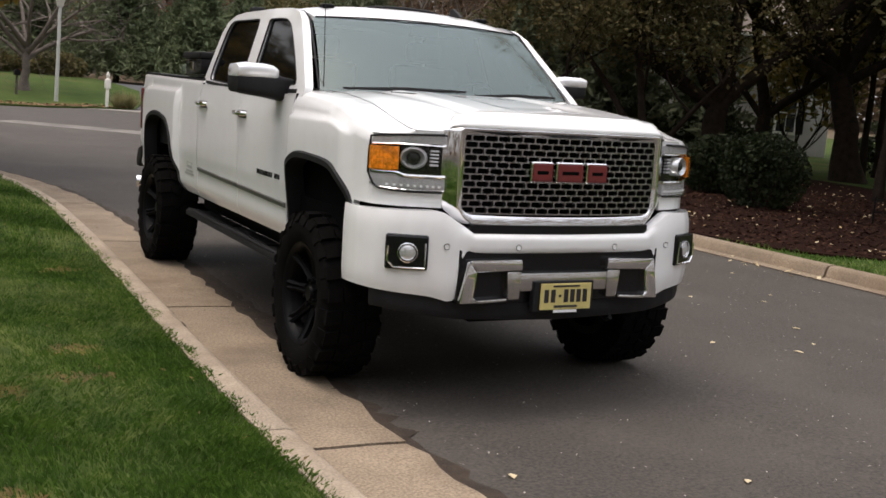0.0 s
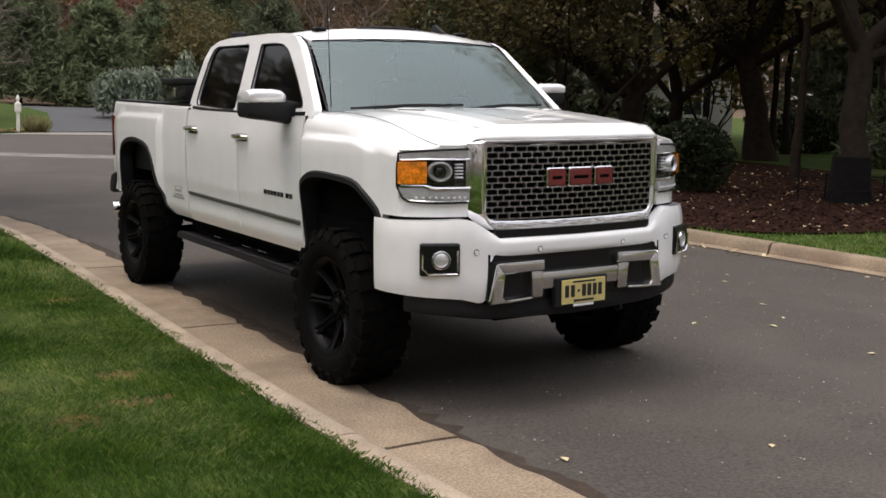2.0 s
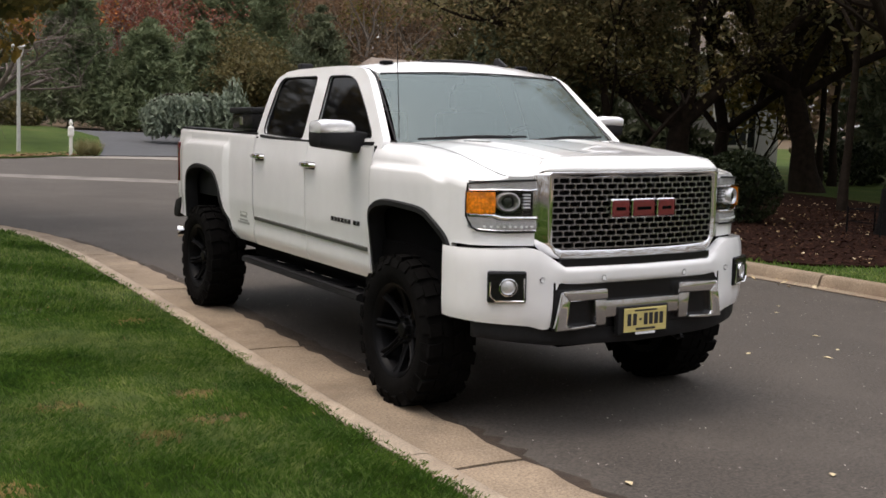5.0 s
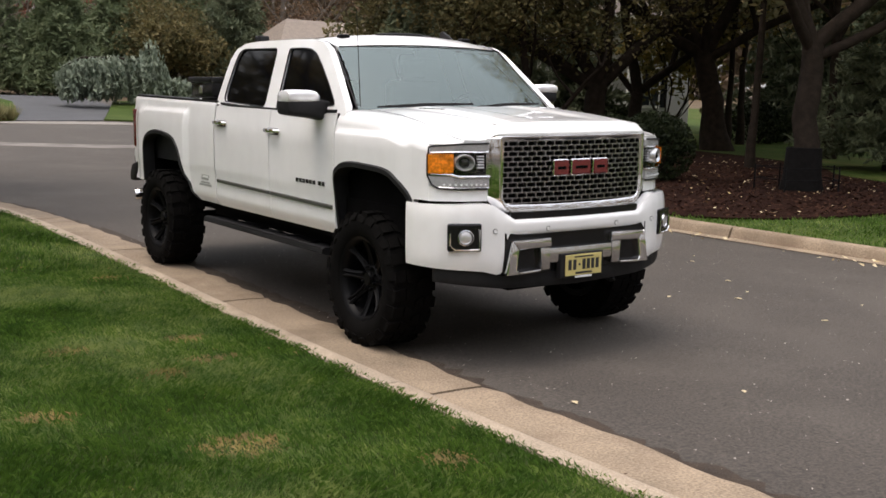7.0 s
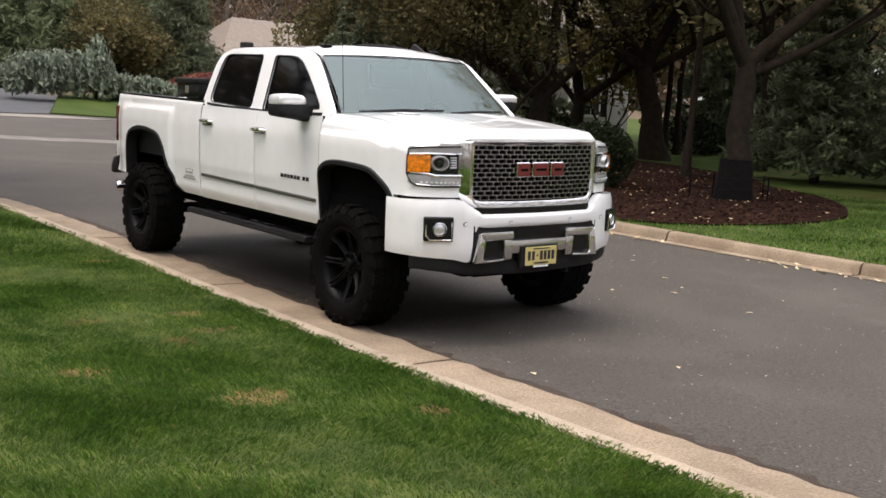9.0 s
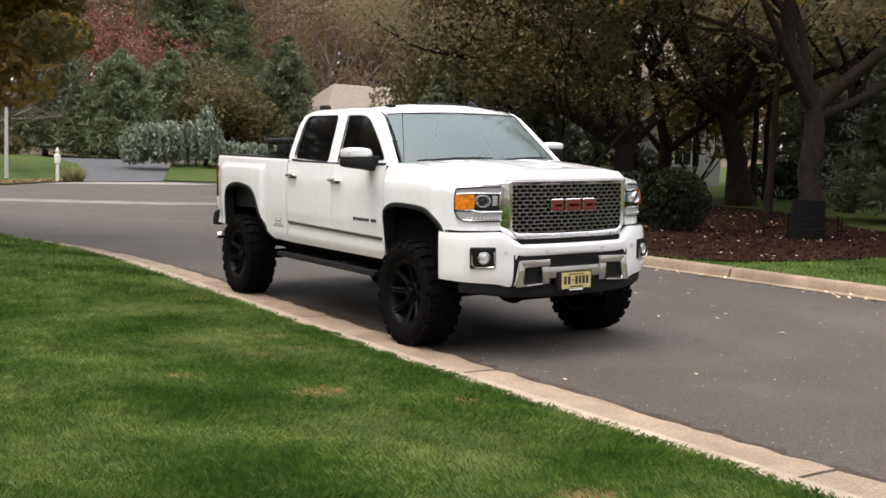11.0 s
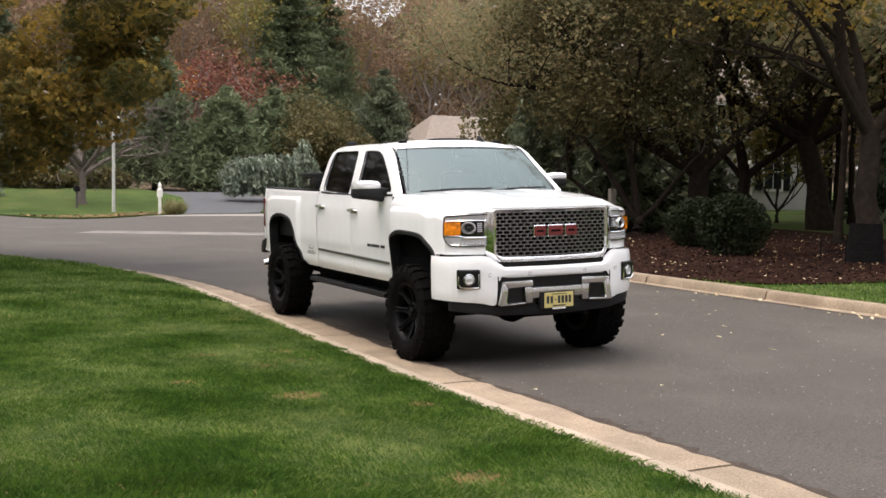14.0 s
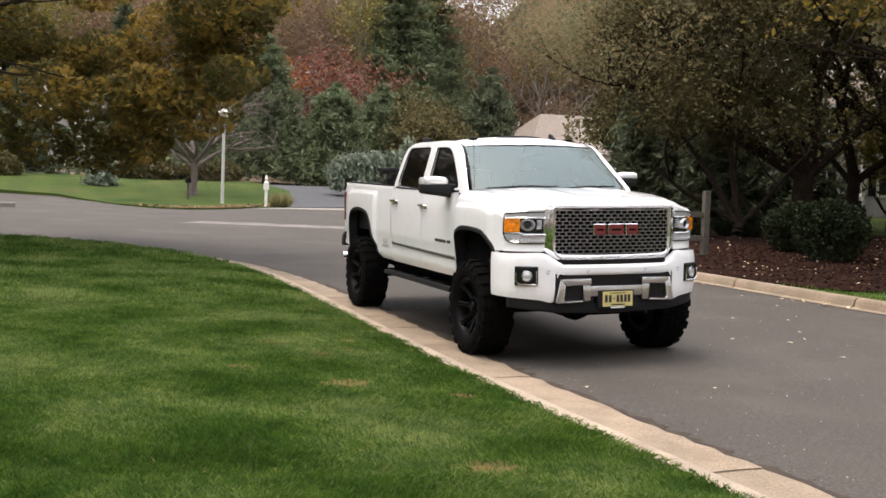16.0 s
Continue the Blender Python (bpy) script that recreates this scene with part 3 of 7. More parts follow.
for x, y, z, q in ((2.0, 1.5, 1.95, 0.6), (2.8, 1.3, 1.85, 0.6), (3.4, 1.2, 1.8, 0.5), (3.9, 1.0, 2.0, 0.55), (4.4, 1.1, 2.45, 0.6), (1.0, 1.4, 2.2, 0.6), (3.1, 0.6, 2.7, 0.8), (3.9, 0.8, 3.0, 0.8), (4.7, 0.8, 3.15, 0.7), (5.2, 1.0, 3.7, 0.75), (5.6, 0.8, 4.2, 0.7), (6.0, 0.9, 4.9, 0.7), (2.0, 0.5, 2.9, 0.8), (5.9, 1.4, 5.7, 0.8), (6.1, 1.0, 6.4, 0.7), (0.2, 1.2, 2.5, 0.7), (3.3, 2.0, 3.7, 0.9), (4.4, 1.8, 4.3, 0.9)):
    oak_cl.append(((x, y, z), (q, q, q * 0.75)))
broadleaf("tall street tree with green, gold and brown autumn leaves", OAK, 3.2, 0.26, L_OAK, 62000, 0.078, 11, 6, 3.6, 2, clumps=oak_cl, name="street_tree", lift=0.1)

# Wooded yard across the street.
def right(x, y):
    return (x, y, bed_z(x, y) - 0.02)


SIDE = Vector((-0.67, 0.74, 0))  # along the street's far side, away from the lawn
DEEP = Vector((0.74, 0.67, 0))


def yard_tree(label, base, r, stem, limbs, leaf, leaves, leaf_size, seed, clump_r=1.3, low=3.4, extra=(), name="shade_tree"):
    """A tree with its own main limbs: (height on the stem, along SIDE, along DEEP, up, length, thickness)."""
    rnd, rng = random.Random(seed), np.random.default_rng(seed)
    t = thing(name, label, "tree", "shade trees across the street", at=base)
    bm = bmesh.new()
    tips = []
    n = 6
    top = Vector(stem)
    pts = [top * (k / n) + Vector((rnd.uniform(-1, 1), rnd.uniform(-1, 1), 0)) * r * 0.18 * (k > 0) for k in range(n + 1)]
    pts[0].z -= 0.15
    tube(bm, pts, [r * (1.5 if k == 0 else 1.14 if k == 1 else 1 - 0.22 * k / n) for k in range(n + 1)], 14)
    for h, side, deep, up_, length, thick in limbs:
        e = (SIDE * side + DEEP * deep + Vector((0, 0, up_))).normalized()
        limb(bm, top * h, e, length, r * thick, 3, rnd, tips, lift=0.16, spread=0.62, kids=3, wob=0.2, taper=0.58)
    part("trunk", bm, BARK, t, smooth=60)
    high = [p for p in tips if p.z > low - 0.3]
    cl = [(tuple(p), tuple(clump_r * rnd.uniform(0.55, 1.15) * q for q in (1, 1, 0.62))) for p in high] + list(extra)
    P = clump_points(cl, leaves, rng, 0.3)
    P = P[P[:, 2] > low + 1.0 * (rng.random(len(P)) - 0.5)]
    part("crown", quads(P, leaf_size, rng, 0.3), leaf, t)
    return t


def spread_clumps(seed, count, side, deep, z, size):
    """Leaf clumps scattered through a stretch of crown, in the tree's own frame."""
    rnd = random.Random(seed)
    out = []
    for k in range(count):
        p = SIDE * rnd.uniform(*side) + DEEP * rnd.uniform(*deep)
        q = size * rnd.uniform(0.6, 1.2)
        out.append(((p.x, p.y, rnd.uniform(*z)), (q, q, q * 0.5)))
    return out


# the 64 high clumps are out of view, added to shade the grass strip below
yard_tree("dark rough-barked tree with a guarded trunk in the mulch bed, its unseen upper crown added for shade", right(11.95, 6.35), 0.25, (0.1, 0.1, 2.7),
          [(1.0, 0.75, -0.1, 1.0, 3.2, 0.66), (0.98, -0.8, 0.1, 0.9, 3.4, 0.62), (0.9, -1.0, 0.3, 0.45, 3.0, 0.42), (1.0, 0.1, 0.6, 1.1, 3.0, 0.5), (0.95, 0.5, -0.8, 0.9, 2.8, 0.45)],
          L_GOLD, 22000, 0.080, 3, 0.9, 4.9, spread_clumps(4, 8, (1.5, 3.6), (-2.0, 0.0), (4.9, 5.8), 0.6) + spread_clumps(5, 64, (-6.0, 5.0), (-4.5, 3.5), (6.6, 9.5), 1.5))
yard_tree("dark leaning tree with an arching limb over the mulch bed", right(21.5, 16.8), 0.38, (-0.5, 0.35, 3.0),
          [(0.96, 1.0, -0.1, 0.62, 5.2, 0.55), (1.0, 0.45, 0.1, 1.0, 4.6, 0.62), (0.98, -0.5, 0.1, 1.0, 4.6, 0.55), (0.92, -1.0, -0.2, 0.5, 4.4, 0.42), (1.0, 0.0, -0.7, 0.9, 4.2, 0.42)],
          L_DARK, 44000, 0.060, 8, 1.5, 4.5)
yard_tree("dark low-forking tree behind clipped bushes", right(16.4, 17.0), 0.36, (0.1, 0.0, 1.9),
          [(0.95, 1.0, -0.1, 0.42, 4.6, 0.52), (1.0, 0.65, 0.2, 1.0, 4.6, 0.58), (1.0, -0.25, -0.2, 1.0, 4.4, 0.56), (0.95, -1.0, 0.0, 0.75, 5.0, 0.56), (0.9, 0.9, -0.6, 0.75, 4.6, 0.46)],
          L_DARK, 84000, 0.060, 15, 1.5, 4.1, spread_clumps(16, 56, (0.5, 4.6), (-4.0, 2.5), (4.2, 9.5), 1.25) + spread_clumps(17, 16, (4.4, 7.0), (-3.0, 2.0), (7.2, 10.0), 1.2))
yard_tree("dark twin-stemmed tree before the house", right(20.3, 19.4), 0.25, (0.1, -0.1, 1.7),
          [(0.98, -1.0, 0.0, 0.95, 3.2, 0.6), (1.0, 0.15, 0.0, 1.0, 3.8, 0.78), (0.9, 0.8, 0.3, 1.0, 3.0, 0.45)],
          L_BROWN, 9000, 0.075, 23, 1.2, 4.0)
yard_tree("dark thicket tree with many leaning stems", right(13.9, 16.6), 0.17, (0.15, 0.1, 0.5),
          [(0.9, 1.0, 0.1, 1.1, 3.6, 0.62), (1.0, 0.55, -0.2, 1.2, 3.8, 0.62), (1.0, 0.1, 0.3, 1.2, 3.6, 0.6), (0.9, -0.8, 0.1, 0.7, 2.6, 0.5), (0.9, 1.2, 0.3, 0.7, 3.0, 0.5)],
          L_BROWN, 22000, 0.062, 29, 1.2, 2.6, spread_clumps(30, 24, (0.5, 4.0), (-0.5, 2.5), (2.4, 5.0), 1.0))
for k, (x, y) in enumerate(((16.2, 11.1), (23.4, 18.1), (25.1, 19.0), (22.2, 13.2), (24.8, 12.2), (18.4, 6.4), (21.5, 7.0))):
    broadleaf("slim dark-trunked tree standing in the shaded yard", right(x, y), 4.6, 0.10 + 0.012 * k, L_DARK, 2600, 0.11, 60 + k, 4, 2.4, 2, lean=(0.25 - 0.12 * k, 0.1), clump_r=1.2, low=3.4, name="slim_tree", group="slim trees across the street")
broadleaf("small tree with thin stems and sparse yellow leaves", right(23.0, 20.5), 0.5, 0.07, L_YELLOW, 2200, 0.12, 31, 7, 1.9, 2, clump_r=0.9, name="small_tree", lift=0.45, spread=0.5)
broadleaf("tall yellow-green tree behind the yard", right(29, 24), 4.5, 0.22, L_YELLOW, 7000, 0.2, 37, 5, 4.5, 2, clump_r=2.0, low=4.0, name="small_tree")
broadleaf("tall brown-green tree beyond the street corner", right(23.6, 36.0), 3.0, 0.2, L_BROWN, 9000, 0.13, 39, 5, 2.8, 2, clump_r=1.5, low=2.6, name="small_tree")
CLOSE = (2, 3, 7, 9, 19, 20, 21, 22)
for k, (x, y, h, r) in enumerate(((19.0, 24.5, 6.0, 2.0), (22.3, 24.5, 8.5, 2.3), (26.5, 13.5, 10, 3.2), (24.5, 8.5, 10.5, 3.2), (30, 10, 12, 3.6), (30.5, 19.5, 11, 3.0), (35, 18, 13, 3.8), (21.5, 4.0, 11, 3.2), (29, 2.5, 13, 3.8), (19.5, 9.6, 6.5, 1.9), (38, 8, 14, 4.0), (42, 24, 14, 4.0), (19.6, 32.5, 6.4, 1.6), (26, -4, 12, 3.8), (36, -3, 14, 4.0), (46, 14, 15, 4.4), (16.9, 22.5, 4.5, 1.7), (34.0, 25.0, 9, 2.2), (31.5, 21.5, 8, 1.9), (23.6, 12.2, 7.5, 2.2), (22.0, 7.2, 6.5, 2.0), (26.0, 5.4, 7, 2.2), (18.0, 3.2, 5.5, 1.8), (18.1, 26.8, 7.5, 1.7), (15.6, 25.0, 4.6, 1.6))):
    if k in (2, 19):
        continue
    conifer("dark green spruce in the shaded yard" if k % 2 else "dark hemlock with drooping boughs in the yard", right(x, y), h, r, L_SPRUCE, 15000 if k in CLOSE else 6500 if k < 13 else 4500, 0.078 if k in CLOSE else 0.16, 100 + k, start=0.12 if k in CLOSE else 0.03 if k in (0, 1, 2, 9, 12) or k > 15 else 0.10, droop=0.6, group="dark conifers across the street")
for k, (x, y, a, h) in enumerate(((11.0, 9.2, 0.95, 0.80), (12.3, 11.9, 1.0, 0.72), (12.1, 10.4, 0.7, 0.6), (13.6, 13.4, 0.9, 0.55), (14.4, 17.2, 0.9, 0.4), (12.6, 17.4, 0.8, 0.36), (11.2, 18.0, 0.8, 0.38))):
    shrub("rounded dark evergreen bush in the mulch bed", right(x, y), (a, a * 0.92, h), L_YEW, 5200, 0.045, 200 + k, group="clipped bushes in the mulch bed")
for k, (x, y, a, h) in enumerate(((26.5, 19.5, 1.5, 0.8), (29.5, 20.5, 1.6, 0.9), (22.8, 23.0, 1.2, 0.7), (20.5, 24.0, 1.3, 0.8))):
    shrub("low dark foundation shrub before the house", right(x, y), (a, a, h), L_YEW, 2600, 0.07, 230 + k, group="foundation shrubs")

# Across the side street: bare crab apple, blue weeping cedar, small red maple, tall woods.
def opposite(x, y):
    return (x, y, side_z(x, y) if y < 50 else hill(x, y) - 0.1)


broadleaf("bare grey crab apple with wide tangled twigs on the lawn", opposite(1.85, 42.6), 1.75, 0.19, None, 0, 0.1, 51, 10, 3.0, 4, bark=BARK_APPLE, lift=0.02, name="crab_apple", spread=0.7)
cedar = thing("weeping_cedar", "blue-grey weeping cedar trained along the drive, boughs hanging to the ground", "tree", at=opposite(12.1, 46.5))
rng = np.random.default_rng(61)
bm = bmesh.new()
tube(bm, [(1.7, 0, -0.1), (1.75, 0.1, 1.5), (1.65, 0, 2.9)], [0.12, 0.09, 0.03], 8)
tube(bm, [(1.72, 0, 1.8), (0.2, 0.2, 2.2), (-1.6, 0, 2.1), (-2.6, -0.2, 1.6)], [0.08, 0.06, 0.05, 0.02], 7)
tube(bm, [(1.72, 0, 1.2), (3.4, 0.2, 1.2), (5.4, 0.1, 1.0)], [0.07, 0.05, 0.02], 7)
part("trunk", bm, BARK, cedar, smooth=60)
P = []
rnd = random.Random(62)
for k in range(420):
    u = rnd.random()
    if u < 0.62:
        x = rnd.uniform(-2.7, 2.3)
        top = interp(x, [(-2.7, 1.35), (-2.2, 1.95), (-1.0, 2.15), (0.4, 2.2), (1.2, 2.25), (1.6, 3.05), (1.75, 3.15), (2.05, 2.4), (2.3, 1.5)])
    else:
        x = rnd.uniform(1.8, 5.8)
        top = interp(x, [(1.8, 1.5), (3.0, 1.25), (5.0, 1.2), (5.8, 0.8)])
    top *= rnd.uniform(0.72, 1.03)
    y = rnd.gauss(0, 0.45)
    m = 34
    z = top * (1 - rng.random(m) * rnd.uniform(0.5, 1.0))
    P.append(np.stack([x + rng.normal(size=m) * 0.07 + 0.08 * (top - z), y - 0.25 * (top - z) + rng.normal(size=m) * 0.06, np.maximum(z, 0.04)], 1))
part("foliage", quads(np.concatenate(P), 0.085, rng, 0.0, 1.9, 2.6), L_CEDAR, cedar)
red = shrub("low mounded red lace-leaf maple", opposite(20.2, 47.5), (2.1, 1.6, 0.85), L_RED, 3200, 0.11, 66, name="red_maple")
for k, (x, y) in enumerate(((4.6, 36.9), (5.2, 37.4), (4.9, 37.7))):
    rng = np.random.default_rng(70 + k)
    g = thing("ornamental_grass", "tuft of straw-green ornamental grass by the white post", "grass", at=opposite(x, y))
    n = 260
    a, rr = rng.random(n) * 6.28, rng.random(n) ** 0.5
    tip = np.stack([0.55 * rr * np.cos(a), 0.55 * rr * np.sin(a), 0.75 - 0.3 * rr + rng.normal(size=n) * 0.06], 1)
    foot = tip * np.array([0.15, 0.15, 0])
    w = np.stack([-np.sin(a), np.cos(a), a * 0], 1) * 0.012
    V = np.stack([foot - w, foot + w, tip], 1).reshape(-1, 3).tolist()
    part("blades", (V, np.arange(3 * n).reshape(n, 3).tolist()), L_STRAW, g)

far_g = "trees of the wood beyond the side street"
conifer("broad dark green conical evergreen", opposite(24.2, 60), 8.4, 3.0, L_SPRUCE, 21000, 0.11, 81, 0.02, 0.4, 18, point=0.42, group=far_g, fluff=1.8)
broadleaf("rounded brown-green tree at the wood's edge", opposite(20.0, 60), 1.8, 0.2, L_BROWN, 16000, 0.12, 82, 6, 2.4, 2, clump_r=1.7, low=0.4, name="tree", group=far_g)
for k, (x, y, h, r, st) in enumerate(((17.0, 62, 6.8, 3.0, 0.05), (12.5, 58, 6.2, 2.8, 0.12), (14.8, 66, 7.0, 3.2, 0.08), (8.6, 60, 9.5, 3.2, 0.12), (4.5, 66, 8.5, 3.2, 0.1))):
    conifer("dense dark pine at the wood's edge", opposite(x, y), h, r, L_PINE, 16000, 0.14, 85 + k, st, 0.3, 14, point=0.6, group=far_g, fluff=2.5)
for k, (x, y, h, r) in enumerate(((24.5, 82, 20.5, 4.6), (29.0, 86, 19, 4.2))):
    conifer("tall blue-green white pine with layered boughs", opposite(x, y), h, r, L_PINE, 20000, 0.18, 95 + k, 0.25, 0.1, 15, point=0.6, group=far_g, fluff=2.1)
for k, (x, y, leaf) in enumerate(((15.5, 78, L_RED), (9.6, 74, L_ORANGE), (17.8, 76, L_RED), (9.2, 84, L_RUST), (35, 92, L_RUST), (42, 86, L_RUST))):
    broadleaf("red and orange autumn tree in the wood", opposite(x, y), 4.4 if k in (0, 2) else 3.0, 0.16, leaf, 3200, 0.11, 120 + k, 7, 3.2, 2, clump_r=1.1, name="autumn_tree", group=far_g, bark=BARK_GREY)
for k in range(20):
    rnd = random.Random(300 + k)
    x, y = -6 + 3.4 * k + rnd.uniform(-1.5, 1.5), rnd.uniform(84, 112)
    t = broadleaf("tall thin half-bare tree with rusty leaves", opposite(x, y), 8.0, 0.2, L_RUST if k % 3 else L_OLIVE, 6500, 0.14, 140 + k, 6, 5.5, 2, clump_r=2.2, name="woodland_tree", group=far_g, bark=BARK_GREY, lift=0.5, spread=0.55)
for k, (x, y, h, r) in enumerate(((-7, 56, 12, 4), (-13, 60, 13, 4.2), (-20, 55, 12, 4), (0.5, 72, 13, 4), (-28, 62, 14, 4.5))):
    conifer("dark conifer behind the opposite lawn", opposite(x, y), h, r, L_SPRUCE, 5000, 0.3, 330 + k, 0.06, 0.5, 14, group=far_g)
conifer("small blue spruce on the opposite lawn", opposite(-2.2, 46.0), 2.6, 0.85, L_CEDAR, 2600, 0.09, 340, 0.03, 0.3, 12)
for k, (x, y) in enumerate(((-7.5, 50.5), (-10.5, 51), (0.5, 51.5), (4.0, 52), (-16, 51))):
    shrub("brown-leaved shrub at the edge of the lawn", opposite(x, y), (1.9, 1.4, 0.9), L_BROWN, 2400, 0.13, 350 + k, group="shrubs behind the opposite lawn")

# The wood goes on around as one mass of far foliage.
rng = np.random.default_rng(400)
n = 84000
a = np.where(rng.random(n) < 0.66, radians(25) + radians(90) * rng.random(n), rng.random(n) * 2 * math.pi)
# the unseen arc behind the camera is set nearer to block low-angle sky light
behind = (a > radians(180)) & (a < radians(350))
rad = np.where(behind, 56 + 34 * rng.random(n), 105 + 45 * rng.random(n))
x, y = rad * np.cos(a) + 10, rad * np.sin(a) + 20
top = 25 + 3.5 * np.sin(a * 9) + 2.5 * np.sin(a * 23 + 1) + 2.0 * np.sin(a * 57)
z = top * rng.random(n) ** 0.75
P = np.stack([x, y, z + np.array([min(hill(px, py), 6) for px, py in zip(x, y)])], 1)
woods = part("woods", quads(P, 0.75, rng, 0.2), L_WOODS)
tagged(woods, "far mixed autumn woods, with a nearer unseen arc added to cut low light", "woods", kind="stuff")

# ---- the pickup truck: x across, y from the front axle to the tail, z up ----
WHITE = mat("white_paint", (0.87, 0.87, 0.865), 0.28, var=0.025, scale=1.5, fine=6, coat=1.0, spec=0.4)
CHROME = mat("chrome", (0.82, 0.82, 0.83), 0.06, metal=1.0, var=0.02)
SATIN = mat("satin_silver", (0.64, 0.63, 0.62), 0.13, metal=1.0, var=0.05, scale=10)
BLACK = mat("black_plastic", (0.011, 0.011, 0.012), 0.6, var=0.2, scale=10, spec=0.25, bump=0.15, bump_scale=300)
GLOSSBLACK = mat("gloss_black", (0.007, 0.007, 0.008), 0.25, var=0.1, spec=0.35)
RUBBER = mat("tyre_rubber", (0.0048, 0.0045, 0.0043), 0.9, var=0.25, scale=12, fine=70, bump=0.3, bump_scale=120, stains=0.15, stain_scale=5, stain_col=(0.010, 0.009, 0.008), spec=0.05)
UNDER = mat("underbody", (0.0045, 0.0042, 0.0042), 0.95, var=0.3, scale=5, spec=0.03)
TINT = mat("tinted_side_glass", (0.003, 0.003, 0.0035), 0.05, var=0.0, spec=0.12)
AMBER = mat("amber_lens", (0.80, 0.23, 0.012), 0.12, var=0.45, scale=16, fine=60, coat=1.0, bump=0.5, bump_scale=40)
RED = mat("red_lens", (0.35, 0.012, 0.012), 0.15, var=0.1, scale=30, coat=1.0)
TAILRED = mat("dark_red_lens", (0.10, 0.006, 0.006), 0.2, var=0.1, scale=30, coat=0.6)
REDBADGE = mat("red_enamel", (0.17, 0.020, 0.024), 0.3, var=0.05, coat=0.6)
LED = mat("clear_lamp_reflector", (0.72, 0.73, 0.74), 0.16, metal=0.6, var=0.08, scale=40)
LAMPGREY = mat("ribbed_lamp_reflector", (0.56, 0.56, 0.57), 0.2, metal=0.25, var=0.08, scale=25, fine=60)
MOULD = mat("grey_body_moulding", (0.075, 0.075, 0.07), 0.35, var=0.08, scale=10)
MIRRORCHROME = mat("bright_mirror_chrome", (0.88, 0.88, 0.89), 0.22, metal=0.45, var=0.02, coat=1.0)
MESHMETAL = mat("dull_chrome_mesh", (0.43, 0.42, 0.44), 0.30, metal=1.0, var=0.08, scale=10)
LEDS = mat("white_led_lens", (0.85, 0.86, 0.88), 0.2, var=0.02, coat=1.0)
GREYTRIM = mat("satin_black_rim", (0.0035, 0.0035, 0.004), 0.42, var=0.1, spec=0.09)
RIM = mat("satin_black_rim", (0.0035, 0.0035, 0.004), 0.42, var=0.1, spec=0.09)
YELLOW = mat("plate_yellow", (0.62, 0.52, 0.20), 0.4, var=0.06, scale=14)
INK = mat("dark_ink", (0.02, 0.02, 0.022), 0.5, var=0.0)
DECAL = mat("grey_decal", (0.30, 0.31, 0.29), 0.4, var=0.2, scale=60)
GLASS = bpy.data.materials.new("windscreen_glass")
GLASS.use_nodes = True
gn, gl = GLASS.node_tree.nodes, GLASS.node_tree.links
gt, gg, gf, gm = gn.new("ShaderNodeBsdfTransparent"), gn.new("ShaderNodeBsdfGlossy"), gn.new("ShaderNodeFresnel"), gn.new("ShaderNodeMixShader")
gt.inputs[0].default_value = (0.30, 0.34, 0.33, 1)
gg.inputs["Color"].default_value, gg.inputs["Roughness"].default_value = (0.80, 0.95, 0.92, 1), 0.07
gf.inputs[0].default_value = 2.2
gl.new(gf.outputs[0], gm.inputs[0])
gl.new(gt.outputs[0], gm.inputs[1])
gl.new(gg.outputs[0], gm.inputs[2])
gl.new(gm.outputs[0], gn["Material Output"].inputs["Surface"])
LENS = bpy.data.materials.new("clear_lens")
LENS.use_nodes = True
gn, gl = LENS.node_tree.nodes, LENS.node_tree.links
gt, gg, gm = gn.new("ShaderNodeBsdfTransparent"), gn.new("ShaderNodeBsdfGlossy"), gn.new("ShaderNodeMixShader")
gt.inputs[0].default_value = (0.97, 0.97, 0.97, 1)
gg.inputs["Roughness"].default_value = 0.02
gm.inputs[0].default_value = 0.035
gl.new(gt.outputs[0], gm.inputs[1])
gl.new(gg.outputs[0], gm.inputs[2])
gl.new(gm.outputs[0], gn["Material Output"].inputs["Surface"])

truck = thing("pickup_truck", "white lifted crew-cab pickup truck with black wheels, parked by the kerb", "pickup truck")
LEAN = 1.7  # degrees; the kerb-side wheels stand in the gutter, the others up the crown of the street
truck.rotation_euler, truck.location = (0, -radians(LEAN), 0), (0.032, 0, 0.022)


def side_x(y, z):
    """Half width of the body side, with the swollen wheel arches."""
    x = 0.985 + 0.012 * sstep(0.75, 1.05, z) - 0.03 * sstep(1.35, 1.62, z) - 0.035 * (1 - sstep(0.70, 0.80, z))
    x -= 0.006 * sstep(1.02, 0.98, z) * sstep(0.80, 0.86, z)
    f = sstep(0.50, 0.40, y) * sstep(1.47, 1.43, z + 0.06 * sstep(-0.2, -0.6, y))
    r = sstep(3.20, 3.28, y) * sstep(1.53, 1.49, z)
    x += 0.036 * max(f, r * sstep(4.62, 4.45, y))
    nose = interp(-y, [(0.40, 1.010), (0.50, 1.000), (0.56, 0.992), (0.62, 0.984), (0.69, 0.966)])
    return x + (nose - x) * sstep(-0.38, -0.54, y)


def arch_low(y, outline, base):
    return interp(y, outline) if outline[0][0] <= y <= outline[-1][0] else base


